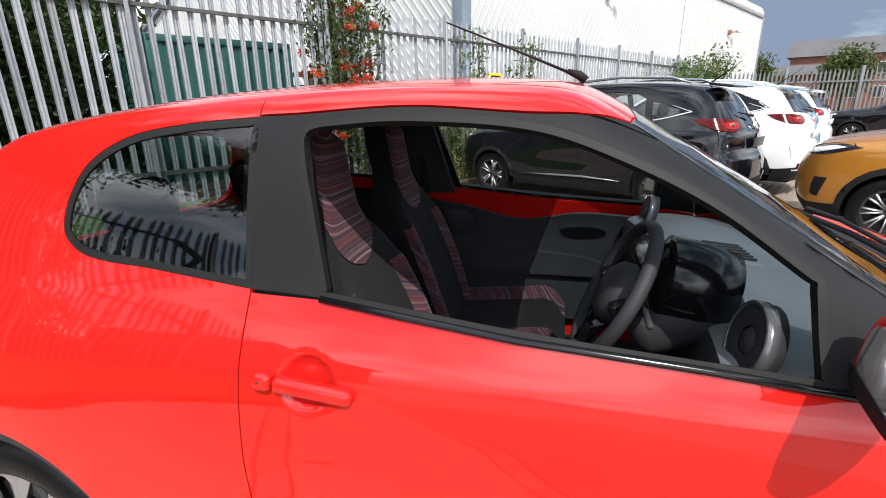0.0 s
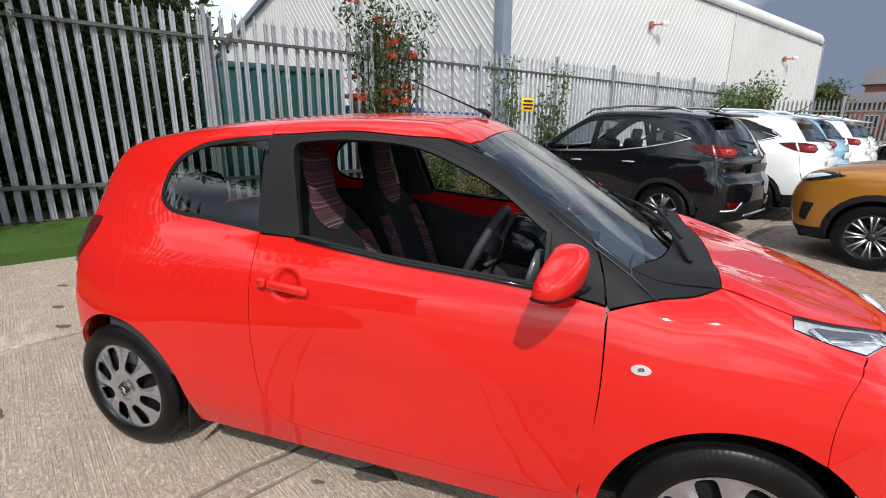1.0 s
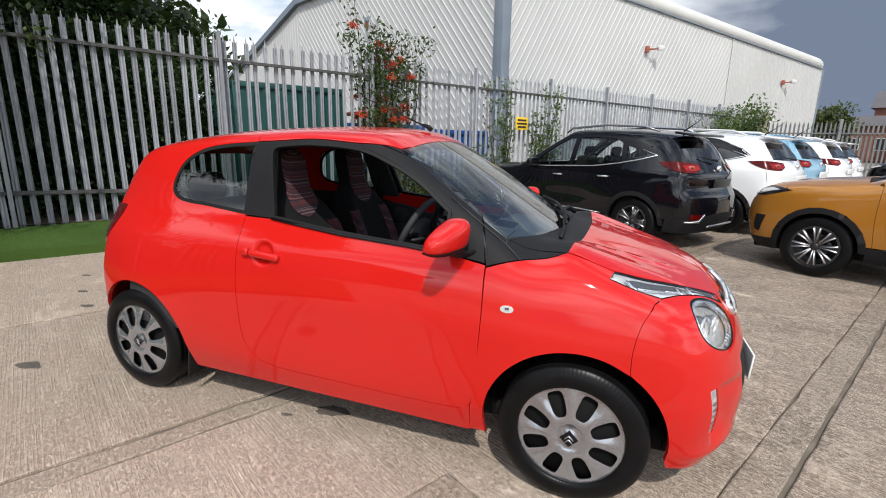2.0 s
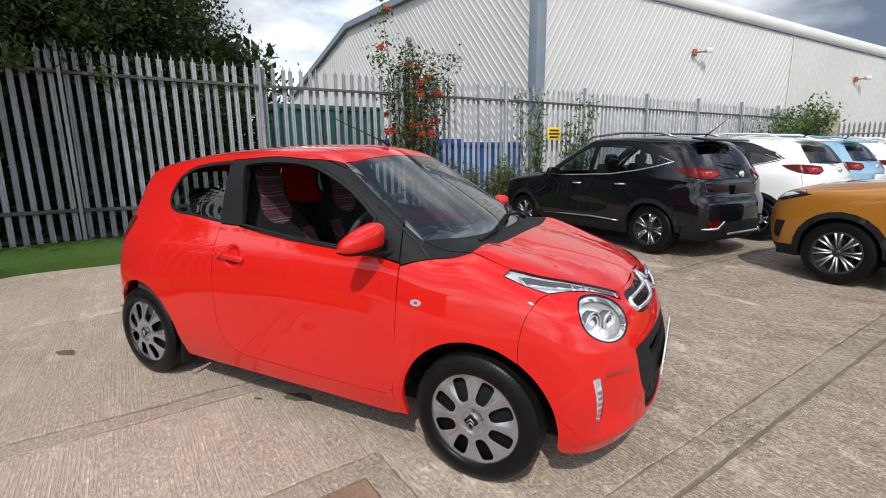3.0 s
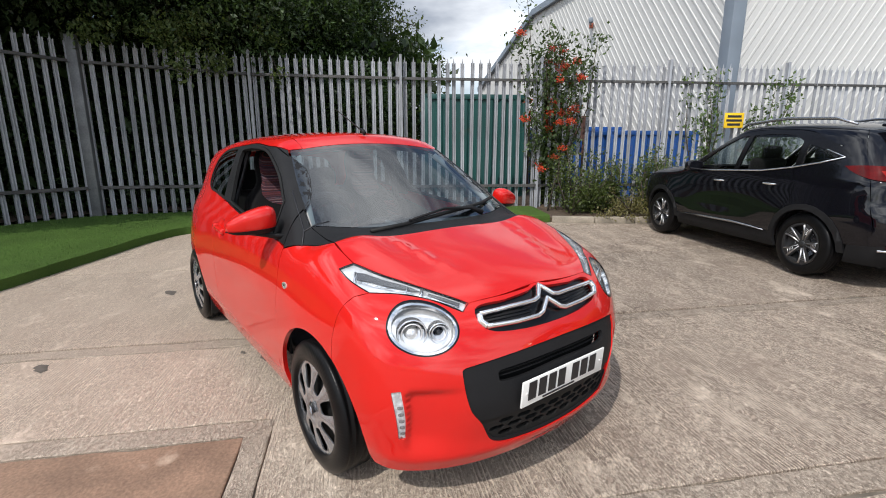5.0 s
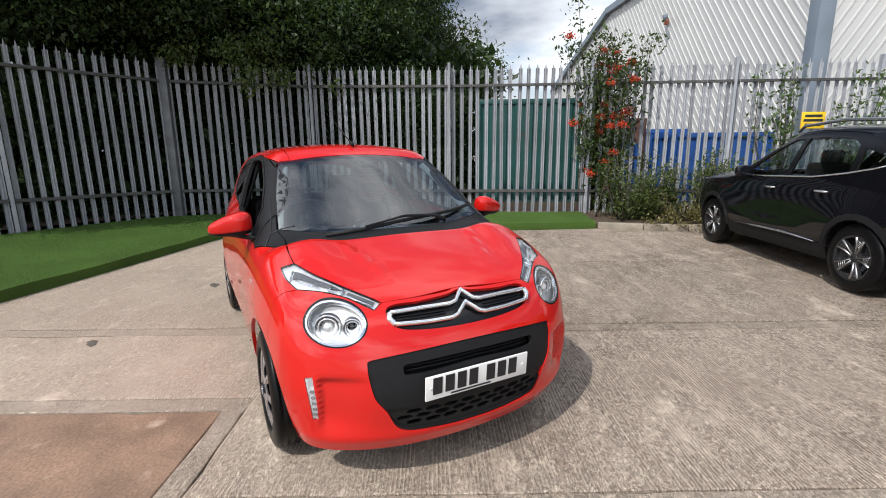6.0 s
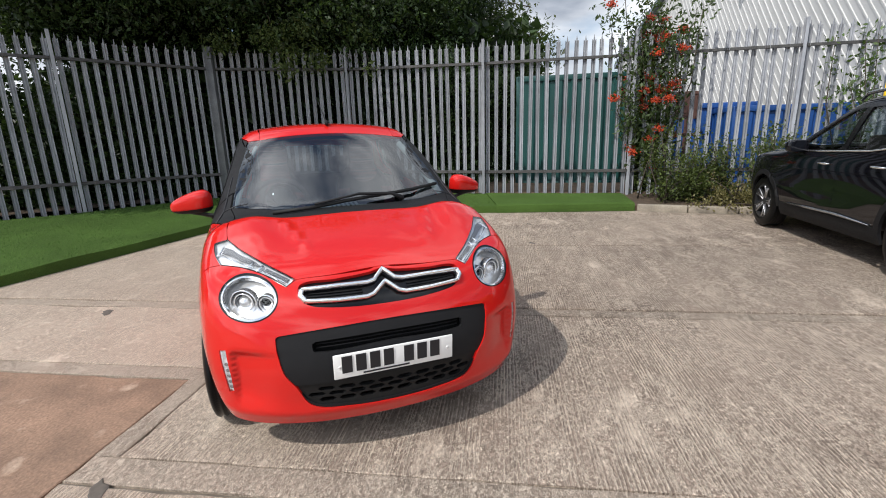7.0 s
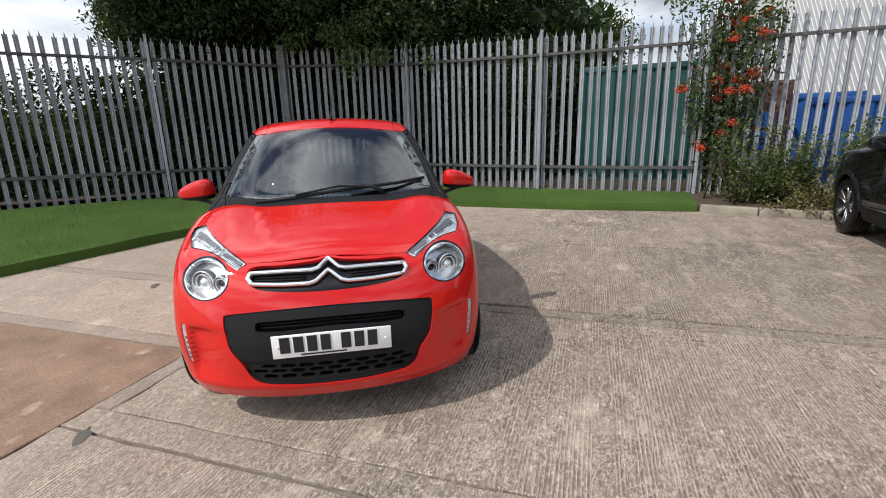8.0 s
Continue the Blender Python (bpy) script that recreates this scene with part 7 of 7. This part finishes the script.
M_BERRY = material("orange-red berries", (0.44, 0.05, 0.015), rough=.35, rand=.3, island=True)


def leaves(rs, centres, per, spread, size, flat=.8, long=1.7):
    """Many small leaves in clumps round the centres: vertices and faces."""
    c = np.repeat(np.asarray(centres, float), per, axis=0)
    n = len(c)
    off = rs.normal(0, 1, (n, 3)) * spread * np.array((1, 1, flat))
    c = c + off
    a = rs.normal(0, 1, (n, 3)) + np.array((0, 0, -.25))
    a /= np.linalg.norm(a, axis=1, keepdims=True)
    up = rs.normal(0, .55, (n, 3)) + np.array((0, 0, 1.0))
    b = np.cross(a, up)
    b /= np.maximum(np.linalg.norm(b, axis=1, keepdims=True), 1e-6)
    k = (size * rs.uniform(.6, 1.35, n))[:, None]
    nrm = np.cross(a, b)
    v = np.stack((c - a * k * long * .5, c + b * k * .42 + nrm * k * .10, c + a * k * long * .5, c - b * k * .42 + nrm * k * .10), 1).reshape(-1, 3)
    i = np.arange(n) * 4
    return v, np.concatenate((np.stack((i, i + 1, i + 2), 1), np.stack((i, i + 2, i + 3), 1)))


def quads(name, v, f, mat, parent=None, label=""):
    me = bpy.data.meshes.new(name)
    me.vertices.add(len(v))
    me.vertices.foreach_set("co", v.ravel())
    me.loops.add(len(f) * 3)
    me.loops.foreach_set("vertex_index", f.ravel())
    me.polygons.add(len(f))
    me.polygons.foreach_set("loop_start", np.arange(len(f)) * 3)
    me.update(calc_edges=True)
    return link(name, me, mat, parent, label, smooth=False)


def in_blobs(rs, blobs, n, shell=.35):
    """Points inside ellipsoids, thicker towards their surface."""
    vol = np.array([b[3] * b[4] * b[5] for b in blobs]) ** .8
    pick = rs.choice(len(blobs), n, p=vol / vol.sum())
    d = rs.normal(0, 1, (n, 3))
    d /= np.linalg.norm(d, axis=1, keepdims=True)
    r = (shell + (1 - shell) * rs.rand(n)) * (1 + .22 * np.sin(d[:, 0] * 7 + pick) * np.cos(d[:, 1] * 6 + d[:, 2] * 5))
    q = np.array(blobs)[pick]
    return q[:, :3] + d * r[:, None] * q[:, 3:6]


def tree(name, label, trunk, limbs, blobs, clumps, per, size, mat, seed, spread=.26, floor=None, sprays=()):
    rs = np.random.RandomState(seed)
    t = thing(name, label, "tree")
    part("trunk", tube([Vector(p) for p, _ in trunk], [r for _, r in trunk], 12), M_BARK, t)
    for k, b in enumerate(limbs):
        top = Vector(trunk[-1][0])
        start = Vector(trunk[-2][0]).lerp(top, .3 + .6 * rs.rand())
        end = Vector(b)
        mid = start.lerp(end, .5) + Vector((0, 0, .4))
        part("limb", tube([start, mid, end], [.09, .055, .018], 8), M_BARK, t)
        for _ in range(4):
            q = mid.lerp(end, rs.rand())
            part("branch", tube([q, q + Vector(rs.normal(0, .5, 3)), q + Vector(rs.normal(0, .9, 3))], [.03, .018, .006], 6), M_BARK, t)
    pts = in_blobs(rs, blobs, clumps)
    if floor is not None:
        pts = pts[pts[:, 2] > floor + rs.rand(len(pts)) * .5]
    v, f = leaves(rs, pts, per, spread, size)
    quads("crown", v, f, mat, t, "dense crown of small leaves")
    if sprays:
        # the sprays take the leaf colour with sunlight painted in
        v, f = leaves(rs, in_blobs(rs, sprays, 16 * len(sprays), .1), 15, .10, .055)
        tagged(quads("hanging_leaves", v, f, M_SPRAY, t), "leaves hanging over the fence, coloured paler as if sunlit", kind="stuff")
    for q in sprays:
        twig = [Vector(q[:3]) + Vector((-.7, -.1, .65)), Vector(q[:3]) + Vector((-.3, 0, .35)), Vector(q[:3])]
        part("twig", tube(twig, [.016, .010, .004], 6), M_BARK, t)
    return t


tree("broadleaf_tree", "large dark broadleaf tree leaning over the fence corner", [((-9.4, .6, 0), .26), ((-9.3, .8, 1.6), .22), ((-9.1, 1.1, 3.2), .18), ((-9.2, 1.2, 5.4), .10)],
     [(-8.0, 3.2, 5.2), (-8.3, -1.2, 5.0), (-10.8, .2, 5.6), (-9.3, 3.9, 6.5), (-7.7, .6, 4.2)],
     [(-9.6, .6, 6.3, 2.6, 2.8, 2.5), (-8.9, -2.2, 5.3, 2.1, 2.0, 1.9), (-9.3, 3.6, 5.9, 2.2, 2.2, 2.2), (-8.0, .8, 4.5, 1.5, 2.3, 1.2), (-7.7, 3.2, 4.3, 1.0, 1.2, .8), (-10.4, 5.4, 5.0, 1.4, 1.3, 1.5), (-7.3, 1.0, 3.5, .6, 1.2, .55), (-7.1, -2.7, 4.7, 1.6, 1.7, 1.35), (-6.9, -.3, 4.4, 1.3, 1.6, 1.2), (-6.7, 1.3, 4.0, 1.0, 1.2, .95), (-6.6, .3, 3.05, .35, .8, .45), (-6.5, 1.6, 3.1, .25, .5, .35)],
     5600, 46, .060, M_LEAF, 11, floor=2.9, sprays=[(-6.35, .15, 3.10, .14, .34, .20), (-6.28, .75, 2.80, .10, .26, .24), (-6.05, 1.75, 2.62, .08, .10, .10), (-6.75, -.9, 3.15, .15, .30, .2), (-6.30, .50, 3.35, .2, .40, .22), (-6.2, 1.5, 3.35, .15, .3, .2), (-6.12, .22, 2.72, .12, .26, .34), (-6.15, -.05, 3.2, .2, .4, .2)])
tree("broadleaf_tree", "olive-leaved tree beside the larger one", [((-11.2, 7.0, 0), .16), ((-11.1, 7.1, 2.0), .13), ((-11.0, 7.2, 4.2), .06)],
     [(-10.2, 7.6, 4.6), (-11.6, 7.9, 4.7)],
     [(-11.0, 7.0, 4.4, 1.3, 1.2, 1.3), (-10.3, 7.9, 3.8, .8, .7, .8), (-11.9, 6.4, 4.6, 1.0, 1.0, 1.0)], 260, 30, .075, M_LEAF2, 12, floor=2.4)
tree("broadleaf_tree", "broadleaf tree outside the side fence, with unseen high crown added for shade", [((-9.4, -4.2, 0), .15), ((-9.3, -4.1, 2.2), .12), ((-9.2, -3.9, 4.0), .06)],
     [(-8.3, -3.5, 4.4), (-9.6, -4.6, 4.6)],
     # the last six blobs, near z = 5, are added out of view to shade the fence
     [(-9.3, -4.0, 4.4, 1.1, 1.0, 1.0), (-8.0, -3.5, 4.1, .9, .9, .8), (-7.3, -3.3, 4.0, .8, .7, .8), (-9.3, -4.7, 4.2, .9, .7, .9), (-8.3, -4.3, 3.8, .7, .6, .7), (-6.7, -3.5, 5.0, 1.2, 1.2, .75), (-6.0, -3.9, 4.9, .9, .9, .55), (-5.8, -4.9, 5.0, 1.1, 1.0, .6), (-5.3, -6.3, 5.0, 1.0, 1.1, .6), (-5.8, -2.4, 5.1, .8, 1.1, .5), (-5.3, -2.2, 5.3, .7, .9, .45)], 2000, 40, .075, M_LEAF, 13, floor=2.7)

# hedge and ivy behind the fence corner
rs = np.random.RandomState(21)
hedge = []
for (x0, y0), (x1, y1), n, hi in (((-5.6, -8.3), (-6.9, -3.6), 480, 2.35), ((-6.9, -3.6), (-7.75, -1.2), 260, 2.9), ((-7.75, -1.2), (-7.0, 1.6), 330, 3.2), ((-7.0, 1.6), (-5.9, 3.9), 330, 3.1), ((-5.9, 3.9), (-7.6, 5.6), 160, 2.8)):
    t = rs.rand(n)
    q = np.stack((x0 + (x1 - x0) * t, y0 + (y1 - y0) * t), 1) + np.stack((-np.abs(rs.normal(.25, .45, n)), rs.normal(0, .25, n)), 1)
    hedge.append(np.column_stack((q, .2 + hi * rs.rand(n) ** .9)))
low = np.concatenate(hedge)[::2].copy()
low[:, 2] = .15 + .5 * rs.rand(len(low))
v, f = leaves(rs, np.concatenate(hedge + [low]), 26, .17, .055)
tagged(quads("hedge", v, f, M_IVY), "dense dark hedge and ivy behind the fence", "hedge", kind="stuff")
rs = np.random.RandomState(22)
n = 3400
back_pts = np.column_stack((rs.uniform(-11.5, -8.0, n), rs.uniform(-9, 7.0, n), 4.0 * rs.rand(n)))
back_pts[:, 2] *= np.clip((back_pts[:, 1] + 7.0) / 4.0, .4, 1)
v, f = leaves(rs, back_pts, 18, .30, .18)
tagged(quads("thicket", v, f, M_LEAF), "dark thicket under the trees", "undergrowth", kind="stuff")


def shrub(label, stems, per, size, mat, seed, spread=.10, name="shrub"):
    """Stems with leaves along them."""
    rs = np.random.RandomState(seed)
    s = thing(name, label, "shrub")
    pts = []
    for i, (foot, tip, bend) in enumerate(stems):
        foot, tip = Vector(foot), Vector(tip)
        mid = foot.lerp(tip, .55) + Vector(bend)
        part("stem", tube([foot, mid, tip], [.016, .010, .004], 6), M_BARK, s)
        for t in np.linspace(.12, 1.0, 14):
            pts.append(tuple((foot * (1 - t) ** 2 + mid * 2 * t * (1 - t) + tip * t * t) + Vector(rs.normal(0, .05, 3))))
    v, f = leaves(rs, pts, per, spread, size)
    quads("foliage", v, f, mat, s)
    return s


rs = np.random.RandomState(31)
# berry shrub growing through the fence
bs = [((-3.5 - .2 * rs.rand(), 6.35 + .25 * rs.rand(), .1), (-3.40 + rs.normal(0, .28), 6.48 + rs.normal(0, .42), rs.choice([rs.uniform(.9, 2.3), rs.uniform(2.5, 3.7), rs.uniform(2.7, 3.5)])), (rs.normal(0, .14), rs.normal(0, .17), .25)) for _ in range(30)]
bs.append(((-3.5, 6.2, .1), (-3.75, 5.80, 4.25), (0, 0, .2)))
M_ROWAN = leaf_mat("berry shrub leaves", (0.052, 0.080, 0.028), .6)
berry = shrub("tall shrub with orange-red berry clusters at the fence", bs, 24, .054, M_ROWAN, 32, .11, "berry_shrub")
bp, bfc = [], []
ico = [(0, 0, 1), (.9, 0, .45), (.28, .85, .45), (-.72, .53, .45), (-.72, -.53, .45), (.28, -.85, .45), (.72, .53, -.45), (-.28, .85, -.45), (-.9, 0, -.45), (-.28, -.85, -.45), (.72, -.53, -.45), (0, 0, -1)]
icf = [(0, 1, 2), (0, 2, 3), (0, 3, 4), (0, 4, 5), (0, 5, 1), (1, 6, 2), (2, 7, 3), (3, 8, 4), (4, 9, 5), (5, 10, 1), (6, 7, 2), (7, 8, 3), (8, 9, 4), (9, 10, 5), (10, 6, 1), (11, 7, 6), (11, 8, 7), (11, 9, 8), (11, 10, 9), (11, 6, 10)]
for i in range(52):
    foot, tip, bend = bs[i % len(bs)]
    t = rs.uniform(.35, 1.0) ** .6
    c = Vector(foot).lerp(Vector(tip), t) + Vector(rs.normal(0, .11, 3))
    for _ in range(60):
        q, r = c + Vector(rs.normal(0, .044, 3) * np.array((1, 1, .7))), rs.uniform(.012, .018)
        k = len(bp)
        bp += [(q.x + r * x, q.y + r * y, q.z + r * z) for x, y, z in ico]
        bfc += [tuple(k + j for j in t3) for t3 in icf]
pydata("fruit", bp, bfc, M_BERRY, berry, "clusters of orange-red berries", kind="stuff")
# weeds in front of the fence
st = []
for _ in range(70):
    t = rs.rand()
    foot = Vector((-3.15, 6.05, .1)).lerp(Vector((-1.35, 8.35, .1)), t) + Vector((rs.uniform(.0, .55), rs.uniform(-.35, .1), 0))
    h = rs.uniform(.45, 1.35) * (1 if t < .75 else .75)
    st.append((tuple(foot), (foot.x + rs.normal(0, .22), foot.y + rs.normal(0, .22), h), (rs.normal(0, .08), rs.normal(0, .08), .1)))
shrub("dense green weeds growing in the planted strip", st, 13, .036, M_WEED, 33, .085)
st = []
for _ in range(38):
    foot = Vector((-2.2, 6.2, .08)).lerp(Vector((-.6, 9.1, .08)), rs.rand()) + Vector((rs.uniform(-.1, .25), rs.uniform(-.2, .1), 0))
    st.append((tuple(foot), (foot.x + rs.normal(.10, .20), foot.y + rs.normal(-.10, .20), rs.uniform(.15, .6)), (rs.normal(0, .06), rs.normal(0, .06), .05)))
shrub("straggly weeds and dry stalks by the kerb", st, 9, .03, M_DRY, 34, .07)
st = [((-1.55, 9.0, .1), (-1.5 + rs.normal(0, .15), 8.85 + rs.normal(0, .2), rs.uniform(1.6, 2.95)), (rs.normal(0, .1), rs.normal(0, .1), .1)) for _ in range(5)]
st += [((-.75, 10.0, .1), (-.75 + rs.normal(0, .35), 9.9 + rs.normal(0, .35), rs.uniform(1.2, 2.7)), (rs.normal(0, .1), rs.normal(0, .1), .1)) for _ in range(10)]
shrub("tall leafy shrub beside the yellow sign", st, 16, .05, M_BUSH, 35, .085)
st = [((3.9 + rs.uniform(-.3, 1.6), 17.4 + rs.uniform(-.5, 2.4), .1), (3.9 + rs.uniform(-.7, 2.0), 17.4 + rs.uniform(-.9, 2.8), rs.uniform(1.5, 3.1)), (rs.normal(0, .2), rs.normal(0, .2), .2)) for _ in range(40)]
shrub("bright green bush against the far part of the fence", st, 26, .070, M_BUSH, 36, .15)
# trees far off
for x, y, h, s0, lab in ((33, 66, 7, 41, "distant tree beside the brick buildings"), (24.5, 70, 6.5, 42, "distant tree behind the shed corner"), (44, 66, 6.0, 43, "distant bushy tree before the brick building"), (52, 68, 6.5, 44, "distant bushy tree before the brick building")):
    tree("distant_tree", lab, [((x, y, 0), .25), ((x, y, h * .4), .2), ((x, y, h * .75), .08)], [(x + 1, y, h * .8)], [(x, y, h * .62, h * .34, h * .34, h * .38)], 200, 22, .30, M_LEAF2, s0, spread=.5)
